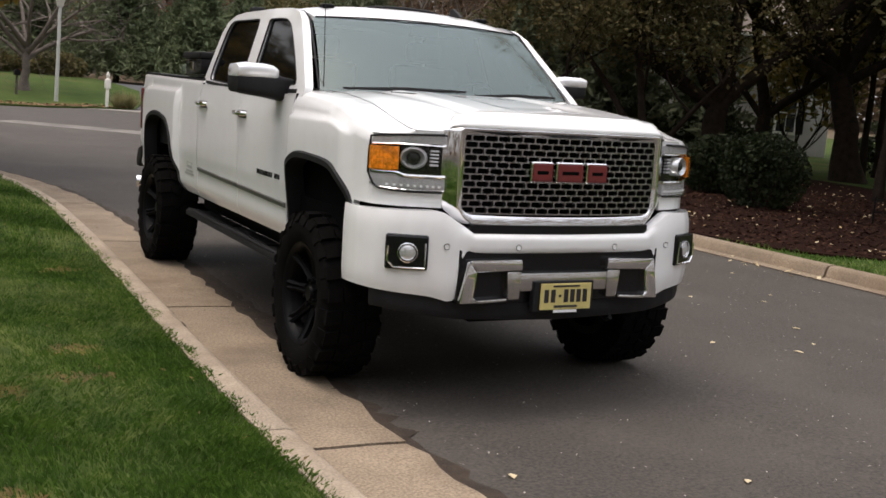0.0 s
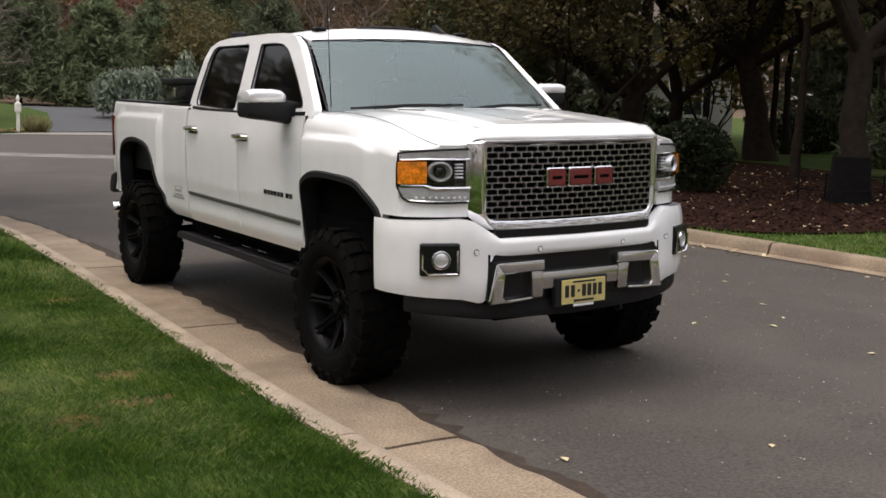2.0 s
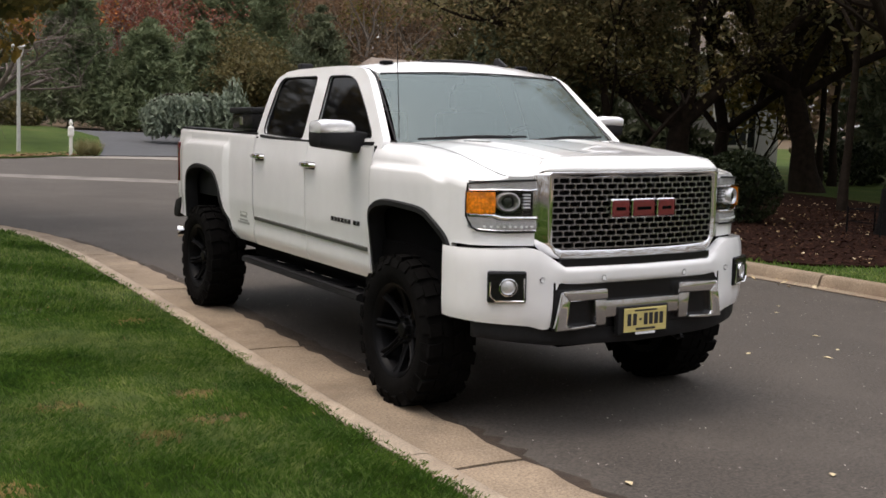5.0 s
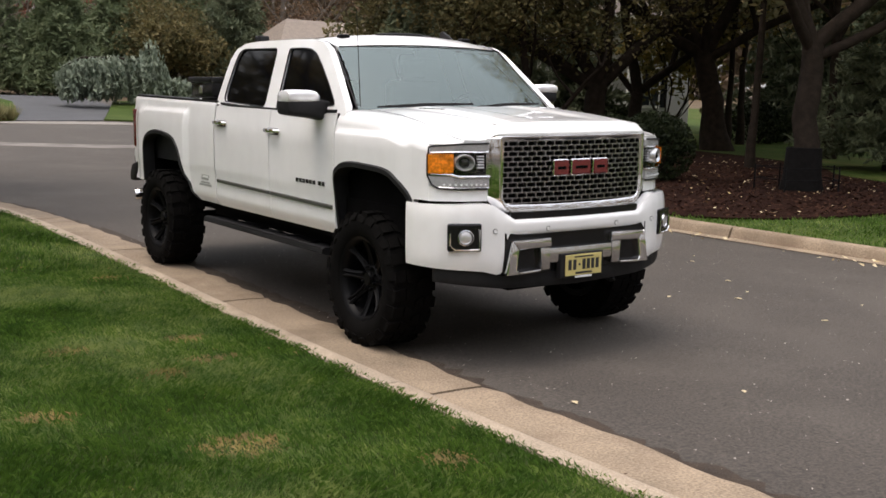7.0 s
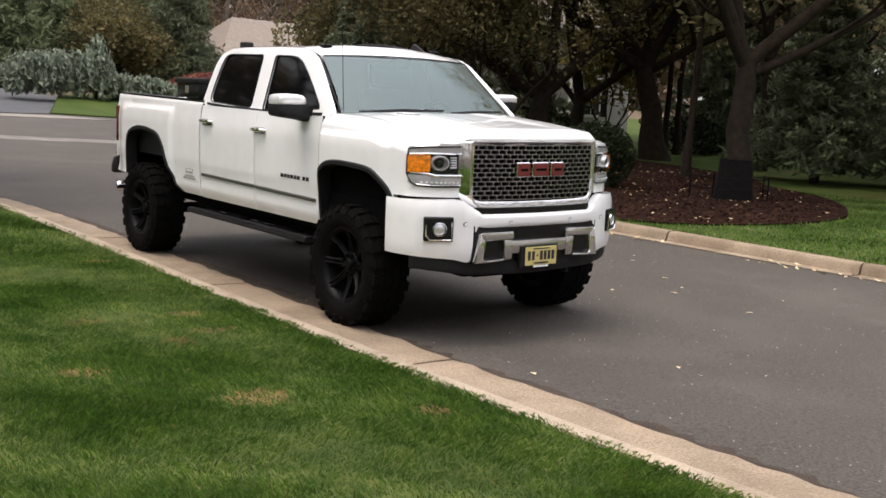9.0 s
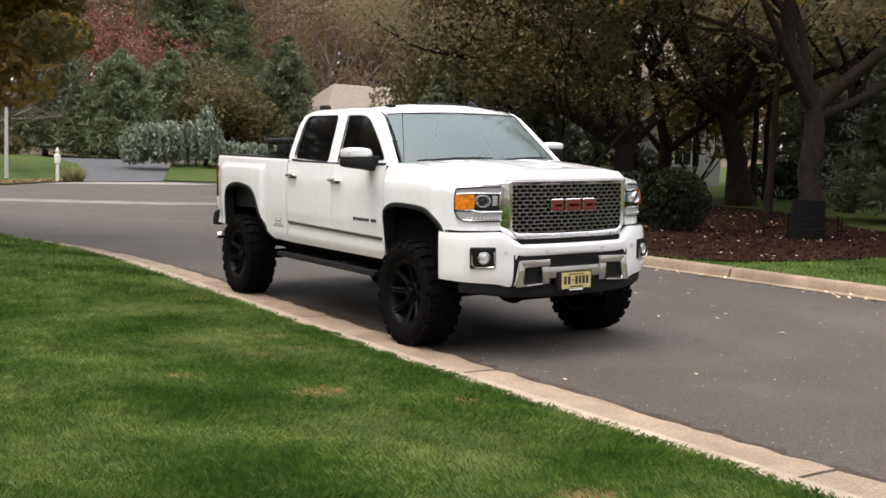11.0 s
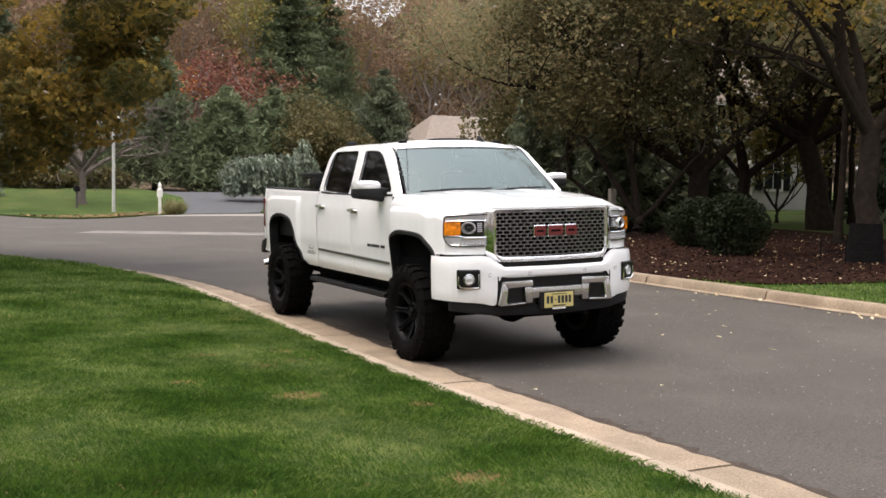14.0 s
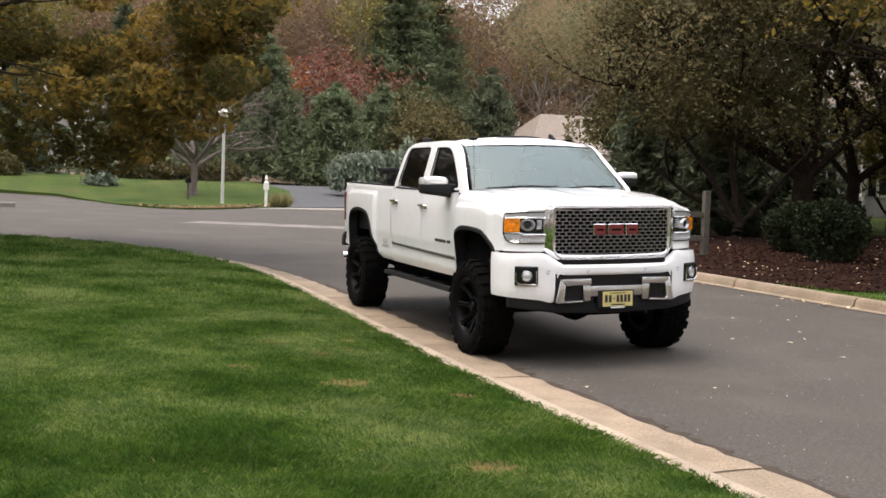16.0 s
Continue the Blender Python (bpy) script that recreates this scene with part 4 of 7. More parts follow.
FRONT_ARCH = [(-0.555, 0.72), (-0.545, 1.02), (-0.50, 1.10), (-0.40, 1.185), (-0.26, 1.235), (0.0, 1.25), (0.20, 1.25), (0.33, 1.228), (0.41, 1.18), (0.445, 1.11), (0.46, 0.72)]
FRONT_ARCH = FRONT_ARCH[:1] + [(p.x, p.y) for p in smooth_line(FRONT_ARCH[1:-1], 0.02)] + FRONT_ARCH[-1:]
REAR_ARCH = [(3.03, 0.72), (3.14, 0.78), (3.24, 0.90), (3.36, 1.12), (3.45, 1.22), (3.56, 1.275), (3.80, 1.31), (4.04, 1.31), (4.22, 1.27), (4.31, 1.19), (4.33, 1.05), (4.34, 0.80)]


REAR_ARCH = REAR_ARCH[:1] + [(p.x, p.y) for p in smooth_line(REAR_ARCH[1:-1], 0.03)] + REAR_ARCH[-1:]


def stations(a, b, step, extra=()):
    n = max(2, int(round((b - a) / step)))
    ys = sorted({round(a + (b - a) * i / n, 4) for i in range(n + 1)} | {round(e, 4) for e in extra if a < e < b})
    return ys


def side_panel(name, ys, low, high, sgn, rows=22, over=None, material=WHITE, thick=0.035):
    """A panel of the body side: columns from low(y) to high(y), an optional roll over the top, and a rim turned inwards."""
    bm = bmesh.new()
    grid = []
    for y in ys:
        z0, z1 = low(y), high(y)
        col = [Vector((sgn * side_x(y, z0 + (z1 - z0) * k / rows), y, z0 + (z1 - z0) * k / rows)) for k in range(rows + 1)]
        if over:
            col += [Vector((sgn * x, y, z)) for x, z in over(y, z1)]
        grid.append([bm.verts.new(p) for p in col])
    for a, b in zip(grid, grid[1:]):
        for k in range(len(a) - 1):
            bm.faces.new((a[k], a[k + 1], b[k + 1], b[k]))
    rim = [e for e in bm.edges if e.is_boundary]
    r = bmesh.ops.extrude_edge_only(bm, edges=rim)
    for v in r["geom"]:
        if isinstance(v, bmesh.types.BMVert):
            v.co.x -= sgn * thick
    bmesh.ops.remove_doubles(bm, verts=bm.verts, dist=0.0004)
    return part(name, bm, material, truck, smooth=38)


def fender_top(y):
    return interp(y, [(-0.95, 1.425), (-0.75, 1.440), (-0.56, 1.476), (-0.45, 1.503), (-0.3, 1.535), (-0.1, 1.563), (0.15, 1.582), (0.47, 1.590)])


def fender_over(y, z1):
    zt, x1 = fender_top(y), side_x(y, z1)
    return [(x1 - 0.018, z1 + (zt - z1) * 0.45), (x1 - 0.045, z1 + (zt - z1) * 0.75), (x1 - 0.085, z1 + (zt - z1) * 0.95), (x1 - 0.13, zt), (min(0.80, x1 - 0.135), zt + 0.002)]


def bed_over(y, z1):
    x1 = side_x(y, z1)
    return [(x1 - 0.006, z1 + 0.018), (x1 - 0.02, z1 + 0.028), (x1 - 0.08, z1 + 0.03)]


BELT = [(0.48, 1.555), (2.61, 1.572)]
for sgn in (-1, 1):
    fy = stations(-0.676, 0.47, 0.03, [p[0] + d for p in FRONT_ARCH for d in (-0.004, 0.004)])
    side_panel("front_fender", fy, lambda y: arch_low(y, FRONT_ARCH, 0.72) if y > -0.545 else 1.064, lambda y: fender_top(y) - 0.085, sgn, over=fender_over)
    for a, b in ((0.478, 1.53), (1.538, 2.61)):
        door = side_panel("front_door" if a < 1 else "rear_door", stations(a, b, 0.06), lambda y: 0.715, lambda y: interp(y, BELT), sgn, rows=26)
        hy = 1.45 if a < 1 else 2.46
        hx = sgn * side_x(hy, 1.41)
        hz = 1.405 if a < 1 else 1.43
        bm = bmesh.new()
        box(bm, min(hx, hx + sgn * 0.005), max(hx, hx + sgn * 0.005) + 0.001, hy - 0.09, hy + 0.09, hz - 0.032, hz + 0.02, 0.004)
        part("handle_recess", bm, GREYTRIM, door)
        bm = bmesh.new()
        tube(bm, [(hx + sgn * 0.004, hy - 0.115, hz), (hx + sgn * 0.03, hy - 0.085, hz), (hx + sgn * 0.036, hy, hz), (hx + sgn * 0.03, hy + 0.085, hz), (hx + sgn * 0.004, hy + 0.115, hz)], [0.014, 0.019, 0.02, 0.019, 0.014], 8)
        part("door_handle", bm, CHROME, door, "chrome pull handle", smooth=40)
        m0, m1 = (0.52, 1.52) if a < 1 else (1.55, 2.575)
        bm = bmesh.new()
        mx = sgn * (side_x(1.0, 0.92) + 0.006)
        zf = lambda y: 0.905 + 0.014 * (y - 0.52)
        loft(bm, [[(mx - sgn * 0.012, y, zf(y) - 0.018), (mx + sgn * 0.006, y, zf(y) - 0.014), (mx + sgn * 0.008, y, zf(y) + 0.010), (mx - sgn * 0.012, y, zf(y) + 0.016)] for y in (m0, m0 + 0.02, (m0 + m1) / 2, m1)])
        part("side_moulding", bm, MOULD, door, "grey strip along the lower door")
    by = stations(2.63, 4.69, 0.05, [p[0] + d for p in REAR_ARCH for d in (-0.004, 0.004)])
    side_panel("bed_side", by, lambda y: arch_low(y, REAR_ARCH, 0.72 if y < 3.2 else 0.80), lambda y: 1.568 + 0.012 * (y - 2.6), sgn, over=bed_over)
    bm = bmesh.new()
    loft(bm, [[(sgn * 0.89, y, 1.595 + 0.012 * (y - 2.6)), (sgn * 0.955, y, 1.595 + 0.012 * (y - 2.6)), (sgn * 0.955, y, 1.612 + 0.012 * (y - 2.6)), (sgn * 0.89, y, 1.615 + 0.012 * (y - 2.6))] for y in (2.64, 3.6, 4.68)])
    part("bed_rail_cap", bm, BLACK, truck, "black plastic cap on the bed rail")
    for y in (0.474, 1.534, 2.62):
        bm = bmesh.new()
        z1 = interp(y, BELT)
        loft(bm, [[(sgn * (side_x(y, z) - 0.008), y - 0.008, z), (sgn * (side_x(y, z) - 0.008), y + 0.008, z), (sgn * (side_x(y, z) - 0.05), y + 0.008, z), (sgn * (side_x(y, z) - 0.05), y - 0.008, z)] for z in [0.72 + (z1 + 0.01 - 0.72) * k / 16 for k in range(17)]])
        part("panel_gap", bm, UNDER, truck, "dark shut line")
    # black lips round the wheel arches
    for name, arch in (("front", FRONT_ARCH), ("rear", REAR_ARCH)):
        bm = bmesh.new()
        rings = []
        cy = sum(p[0] for p in arch) / len(arch)
        for y, z in arch:
            x = side_x(y, z)
            dy = 0.034 * (1 if y < cy else -1) * (0.25 + 0.75 * sstep(1.28, 1.0, z))
            dz = -0.036 * sstep(0.85, 1.2, z)
            rings.append([(sgn * (x - 0.002), y - dy * 0.12, z - dz * 0.1), (sgn * (x + 0.012), y + dy * 0.2, z + dz * 0.2), (sgn * (x + 0.010), y + dy, z + dz), (sgn * (x - 0.10), y + dy * 1.1, z + dz * 1.1)])
        loft(bm, rings)
        part("arch_flare", bm, BLACK, truck, "black plastic wheel-arch lip", smooth=30)
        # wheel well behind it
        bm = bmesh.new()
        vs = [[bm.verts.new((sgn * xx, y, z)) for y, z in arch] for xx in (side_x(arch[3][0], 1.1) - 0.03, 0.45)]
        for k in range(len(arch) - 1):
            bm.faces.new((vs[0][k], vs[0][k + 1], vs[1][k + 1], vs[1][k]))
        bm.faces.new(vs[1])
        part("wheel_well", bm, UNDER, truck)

# ---- nose: plan curves of the body and of the bumper ----
NOSE = [(0.0, -0.925), (0.4, -0.915), (0.60, -0.893), (0.68, -0.868), (0.75, -0.846), (0.82, -0.814), (0.88, -0.774), (0.93, -0.730), (0.964, -0.690), (0.981, -0.635), (0.99, -0.545)]
BUMPER = [(0.0, -1.0), (0.3, -0.99), (0.5, -0.97), (0.66, -0.94), (0.76, -0.908), (0.85, -0.866), (0.915, -0.818), (0.957, -0.772), (0.987, -0.715), (1.008, -0.645), (1.018, -0.56)]


def arc_table(table, n):
    """Evenly spaced points along a plan curve, from the middle outwards."""
    P = [Vector(p) for p in table]
    L = sum((b - a).length for a, b in zip(P, P[1:]))
    out = []
    for i in range(n + 1):
        p, d = lerp_line(P, L * i / n)
        out.append((p.x, p.y))
    return out


def nose_strip(name, table, x0, x1, low, high, sgns, material, rows=10, bulge=0.0, push=0.0, thick=0.04, parent=None, label="", smooth=35):
    """A panel that follows a plan curve from |x| = x0 to x1."""
    bm = bmesh.new()
    pts = [p for p in arc_table(table, 90) if x0 <= p[0] <= x1]
    pts = [(x0, interp(x0, table))] + [p for p in pts if x0 + 0.004 < p[0] < x1 - 0.004] + [(x1, interp(x1, table))]
    if sgns == 0:
        pts = [(-x, y) for x, y in pts[::-1] if x > 0.001] + pts
        sgns = 1
    grid = []
    for x, y in pts:
        z0, z1 = low(abs(x)), high(abs(x))
        col = []
        for k in range(rows + 1):
            t = k / rows
            b = bulge * (1 - (2 * t - 1) ** 4) - push
            nrm = Vector((abs(x), (y + 0.1) * 1.5)).normalized()
            col.append(bm.verts.new((sgns * (abs(x) + max(0, nrm.x) * b * 0.6) * (1 if x >= 0 else -1), y + nrm.y * b, z0 + (z1 - z0) * t)))
        grid.append(col)
    for a, b in zip(grid, grid[1:]):
        for k in range(rows):
            bm.faces.new((a[k], a[k + 1], b[k + 1], b[k]))
    rim = [e for e in bm.edges if e.is_boundary]
    r = bmesh.ops.extrude_edge_only(bm, edges=rim)
    for v in r["geom"]:
        if isinstance(v, bmesh.types.BMVert):
            v.co.y += thick
            v.co.x *= 1 - thick * 0.06
    return part(name, bm, material, parent or truck, label, smooth=smooth)


bump_low = lambda x: interp(x, [(0.0, 0.853), (0.545, 0.853), (0.566, 0.83), (0.602, 0.615), (0.64, 0.61), (0.72, 0.632), (0.80, 0.64), (1.0, 0.655)])
bump_high = lambda x: interp(x, [(0.0, 0.946), (0.52, 0.948), (0.56, 0.975), (0.67, 1.045), (0.71, 1.055), (1.0, 1.045)])
bumper = nose_strip("front_bumper", BUMPER, 0.0, 1.018, bump_low, bump_high, 0, WHITE, rows=14, bulge=0.022, thick=0.07)
nose_strip("bumper_shelf", BUMPER, 0.0, 0.54, lambda x: 0.935, lambda x: 0.992, 0, GLOSSBLACK, rows=3, push=0.012)
for sgn in (-1, 1):
    nose_strip("lamp_sill_panel", NOSE, 0.665, 0.968, lambda x: 1.063, lambda x: interp(x, [(0.66, 1.138), (0.80, 1.136), (0.94, 1.144), (0.968, 1.16)]), sgn, WHITE, rows=6)
# air dam under the bumper, down to the skid plate
nose_strip("air_dam", BUMPER, 0.0, 0.965, lambda x: interp(x, [(0, 0.50), (0.6, 0.515), (0.95, 0.56)]), lambda x: interp(x, [(0, 0.64), (0.6, 0.62), (0.95, 0.66)]), 0, BLACK, rows=6, push=0.035, bulge=0.01)
part("tow_hook", tube(bmesh.new(), [(0.34, -0.86, 0.53), (0.34, -0.95, 0.515), (0.34, -0.965, 0.495), (0.34, -0.93, 0.48), (0.34, -0.86, 0.50)], 0.012, 8), BLACK, truck, smooth=40)

# parking sensors
for x in (-0.665, -0.29, 0.29, 0.665):
    bm = bmesh.new()
    y = interp(abs(x), BUMPER) - 0.022
    ring_lathe(bm, [(-0.004, 0.011), (-0.006, 0.013), (0.02, 0.013)], 14, "y", (x, y, 0.885))
    part("parking_sensor", bm, WHITE, bumper)
    bm = bmesh.new()
    ring_lathe(bm, [(-0.003, 0.0165), (-0.003, 0.0135), (0.02, 0.0135), (0.02, 0.0165)], 14, "y", (x, y, 0.885))
    part("sensor_ring", bm, GREYTRIM, bumper)

# chrome and silver insert in the lower bumper
ins = part("bumper_backing", boxed(-0.60, 0.60, -0.975, -0.90, 0.60, 0.87, 0.004), GLOSSBLACK, truck, "black recess behind the bumper insert")


def inlay(name, poly, y, depth, material, parent, bevel=0.011, label=""):
    bm = bmesh.new()
    prism(bm, poly, "y", y, y + depth, bevel)
    return part(name, bm, material, parent, label, smooth=40)


for sgn in (-1, 1):
    f = lambda pts: [(sgn * x, z) for x, z in (pts if sgn > 0 else pts[::-1])]
    inlay("insert_bar", f([(0.557, 0.822), (0.26, 0.826), (0.255, 0.768), (0.51, 0.762)]), -1.018, 0.05, CHROME, ins, label="chrome upper bar of the insert")
    inlay("insert_end", f([(0.562, 0.822), (0.505, 0.764), (0.525, 0.64), (0.49, 0.608), (0.60, 0.605)]), -1.012, 0.06, CHROME, ins, label="chrome end of the insert")
    inlay("insert_lip", f([(0.52, 0.625), (0.34, 0.632), (0.34, 0.615), (0.50, 0.606)]), -1.02, 0.05, CHROME, ins, label="chrome lower lip of the insert")
    inlay("insert_post", f([(0.345, 0.765), (0.262, 0.765), (0.262, 0.62), (0.33, 0.62)]), -1.014, 0.05, SATIN, ins)
inlay("insert_panel", [(-0.265, 0.755), (-0.265, 0.66), (0.265, 0.66), (0.265, 0.755)], -1.01, 0.04, SATIN, ins, label="satin silver centre panel")

# number plate, with bars in place of its characters
plate = part("number_plate", boxed(-0.1524, 0.1524, -1.034, -1.028, 0.568, 0.703, 0.002), YELLOW, truck, "yellow plate with dark bars")
part("plate_holder", boxed(-0.19, 0.17, -1.027, -0.985, 0.555, 0.715, 0.006), BLACK, truck)
for k, x in enumerate((-0.118, -0.078, 0.0, 0.038, 0.076, 0.114)):
    part("plate_bar", boxed(x - 0.013, x + 0.013, -1.0362, -1.0335, 0.605, 0.672), INK, plate)
part("plate_bar", boxed(-0.045, -0.03, -1.0362, -1.0335, 0.632, 0.645), INK, plate)
part("plate_bar", boxed(-0.08, 0.08, -1.0362, -1.0335, 0.684, 0.693), INK, plate)
part("plate_bar", boxed(-0.07, 0.07, -1.0362, -1.0335, 0.578, 0.590), INK, plate)
part("plate_frame_bar", boxed(-0.07, 0.07, -1.036, -1.03, 0.552, 0.566, 0.001), LEDS, plate, "pale bar under the plate")

# fog lamps
for sgn in (-1, 1):
    cx, cy = sgn * 0.846, -0.880
    ang = sgn * 26
    fog = part("fog_lamp", boxed(-0.105, 0.105, -0.012, 0.08, -0.088, 0.088, 0.012), GLOSSBLACK, truck, "black fog lamp bezel with a chrome edge")
    fog.matrix_basis = pose(cx, cy - 0.012, 0.850, 0, 0, ang) @ Matrix.Diagonal((1.0, 1.0, 0.98, 1.0))
    bm = bmesh.new()
    tube(bm, [(-0.092, -0.016, 0.03), (-0.092, -0.016, -0.045), (-0.06, -0.016, -0.076), (0.09, -0.016, -0.076), (0.09, -0.016, 0.05)][::sgn], 0.0055, 6)
    if sgn > 0:
        bmesh.ops.scale(bm, vec=(-1, 1, 1), verts=bm.verts)
    part("fog_trim", bm, CHROME, fog, smooth=40)
    bm = bmesh.new()
    ring_lathe(bm, [(-0.004, 0.052), (-0.02, 0.05), (-0.022, 0.045), (-0.006, 0.043)], 24, "y", (sgn * -0.005, 0, 0))
    part("fog_ring", bm, CHROME, fog, smooth=40)
    bm = bmesh.new()
    ring_lathe(bm, [(-0.008, 0.044), (-0.017, 0.034), (-0.021, 0.018), (-0.022, 0.002)], 24, "y", (sgn * -0.005, 0, 0))
    part("fog_lens", bm, LED, fog, smooth=50)

# ---- headlamps, laid along the nose curve ----
def wide(x):
    return 0.665 + (x - 0.665) * 1.17


def lamp_poly(poly, sgn, push, thick, material, parent, name, label="", n=14):
    """A panel of a headlamp: a band between lower and upper edges (|x|, z low, z high) along the nose."""
    bm = bmesh.new()
    poly = [(wide(p[0]), p[1], p[2]) for p in poly]
    xs = [poly[0][0] + (poly[-1][0] - poly[0][0]) * k / n for k in range(n + 1)]
    rings = []
    for x in xs:
        lo, hi = interp(x, [(p[0], p[1]) for p in poly]), interp(x, [(p[0], p[2]) for p in poly])
        y = interp(x, NOSE) - push
        xx = x + push * 0.55 * sstep(0.66, 0.9, x)
        rings.append([(sgn * xx, y, lo), (sgn * xx, y - 0.004, (lo + hi) / 2), (sgn * xx, y, hi), (sgn * (xx - 0.2 * thick), y + thick, hi), (sgn * (xx - 0.2 * thick), y + thick, lo)])
    loft(bm, rings)
    return part(name, bm, material, parent, label, smooth=40)


for sgn in (-1, 1):
    lamp = lamp_poly([(0.66, 1.140, 1.418), (0.80, 1.138, 1.415), (0.90, 1.146, 1.405), (0.918, 1.165, 1.402), (0.930, 1.22, 1.395)], sgn, -0.022, 0.10, GLOSSBLACK, truck, "headlamp", "headlamp with an amber corner and a projector")
    lamp_poly([(0.665, 1.372, 1.412), (0.80, 1.372, 1.410), (0.920, 1.366, 1.398)], sgn, 0.006, 0.02, LAMPGREY, lamp, "upper_lens", "clear upper strip")
    lamp_poly([(0.665, 1.362, 1.370), (0.84, 1.362, 1.370), (0.923, 1.356, 1.364)], sgn, 0.014, 0.02, CHROME, lamp, "chrome_brow", "chrome strip")
    lamp_poly([(0.836, 1.242, 1.354), (0.88, 1.238, 1.353), (0.924, 1.236, 1.350)], sgn, 0.030, 0.05, AMBER, lamp, "amber_marker", "amber corner lens")
    lamp_poly([(0.665, 1.206, 1.222), (0.815, 1.206, 1.222), (0.845, 1.222, 1.238), (0.922, 1.220, 1.234)], sgn, 0.020, 0.03, CHROME, lamp, "chrome_bar", "chrome strip")
    lamp_poly([(0.665, 1.148, 1.204), (0.82, 1.146, 1.204), (0.85, 1.147, 1.219), (0.905, 1.150, 1.217), (0.924, 1.178, 1.215)], sgn, 0.010, 0.03, LAMPGREY, lamp, "running_lamp", "clear daytime running lamp")
    lamp_poly([(0.665, 1.143, 1.150), (0.82, 1.141, 1.148), (0.895, 1.147, 1.155)], sgn, 0.014, 0.02, CHROME, lamp, "lower_trim", "chrome strip")
    for k in range(9):
        x = wide(0.685 + 0.024 * k)
        y = interp(x, NOSE) - 0.016
        part("led", boxed(sgn * x - 0.007, sgn * x + 0.007, y - 0.006, y + 0.006, 1.160, 1.172, 0.002), LEDS, lamp)
    rim = [(wide(a), b) for a, b in [(0.668, 1.139), (0.74, 1.138), (0.80, 1.137), (0.86, 1.140), (0.90, 1.145), (0.917, 1.162), (0.929, 1.22), (0.929, 1.31), (0.926, 1.394), (0.90, 1.404), (0.85, 1.409), (0.80, 1.413), (0.74, 1.416), (0.668, 1.418)]]
    part("lamp_seal", tube(bmesh.new(), [(sgn * (x + 0.004), interp(x, NOSE) - 0.014, z) for x, z in rim], 0.0062, 6), BLACK, lamp, "thin black seal round the lamp", smooth=60)
    px, py = 0.804, interp(0.804, NOSE)
    spin = pose(sgn * (px + 0.006), py - 0.008, 1.300, 0, 0, sgn * 28)
    bm = bmesh.new()
    ring_lathe(bm, [(0.04, 0.070), (-0.012, 0.066), (-0.022, 0.058), (-0.012, 0.050), (0.012, 0.036), (0.02, 0.034)], 28, "y", cap=False)
    bmesh.ops.scale(bm, vec=(1.0, 1.0, 0.80), verts=bm.verts)
    o = part("projector_ring", bm, LED, lamp, smooth=40)
    o.matrix_basis = spin
    bm = bmesh.new()
    ring_lathe(bm, [(0.02, 0.036), (-0.004, 0.032), (-0.016, 0.020), (-0.020, 0.008), (-0.021, 0.001)], 24, "y")
    o = part("projector_lens", bm, GLOSSBLACK, lamp, smooth=60)
    o.matrix_basis = spin
    for k in range(5):
        lamp_poly([(0.690, 1.265 + 0.017 * k, 1.275 + 0.017 * k), (0.722, 1.265 + 0.017 * k, 1.275 + 0.017 * k)], sgn, 0.008, 0.02, LAMPGREY, lamp, "reflector_rib", n=3)
    lamp_poly([(0.664, 1.142, 1.414), (0.80, 1.140, 1.412), (0.832, 1.142, 1.410)], sgn, 0.036, 0.003, LENS, lamp, "lens_cover", "clear lens")
    nose_strip("panel_gap", NOSE, 0.665, 0.975, lambda x: 1.02, lambda x: 1.075, sgn, UNDER, rows=2, push=0.018, label="dark shut line above the bumper")

# ---- grille ----
def ring_frame(outer, inner, y0, y1, bevel=0.006):
    """A frame between two outlines of equally many points."""
    bm = bmesh.new()
    n = len(outer)
    fr_o = [bm.verts.new((x, y0 + 0.03 * 0, z)) for x, z in outer]
    fr_i = [bm.verts.new((x, y0 + 0.012, z)) for x, z in inner]
    bk_o = [bm.verts.new((x * 1.115, y1 + 0.012, z)) for x, z in outer]
    bk_i = [bm.verts.new((x, y1, z)) for x, z in inner]
    for k in range(n):
        j = (k + 1) % n
        bm.faces.new((fr_o[k], fr_o[j], fr_i[j], fr_i[k]))
        bm.faces.new((bk_o[j], bk_o[k], bk_i[k], bk_i[j]))
        bm.faces.new((fr_o[j], fr_o[k], bk_o[k], bk_o[j]))
        bm.faces.new((fr_i[k], fr_i[j], bk_i[j], bk_i[k]))
    bmesh.ops.recalc_face_normals(bm, faces=bm.faces)
    es = [e for e in bm.edges if e.calc_face_angle(0) > 0.5]
    bmesh.ops.bevel(bm, geom=es, offset=bevel, segments=3, affect="EDGES", profile=0.5, clamp_overlap=True)
    return bm


def bowed(bm, back=0.033):
    """Bends the grille: its ends lie farther back than its middle."""
    for v in bm.verts:
        v.co.y += back + 0.058 * min(abs(v.co.x) / 0.6, 1.0) ** 2
    return bm


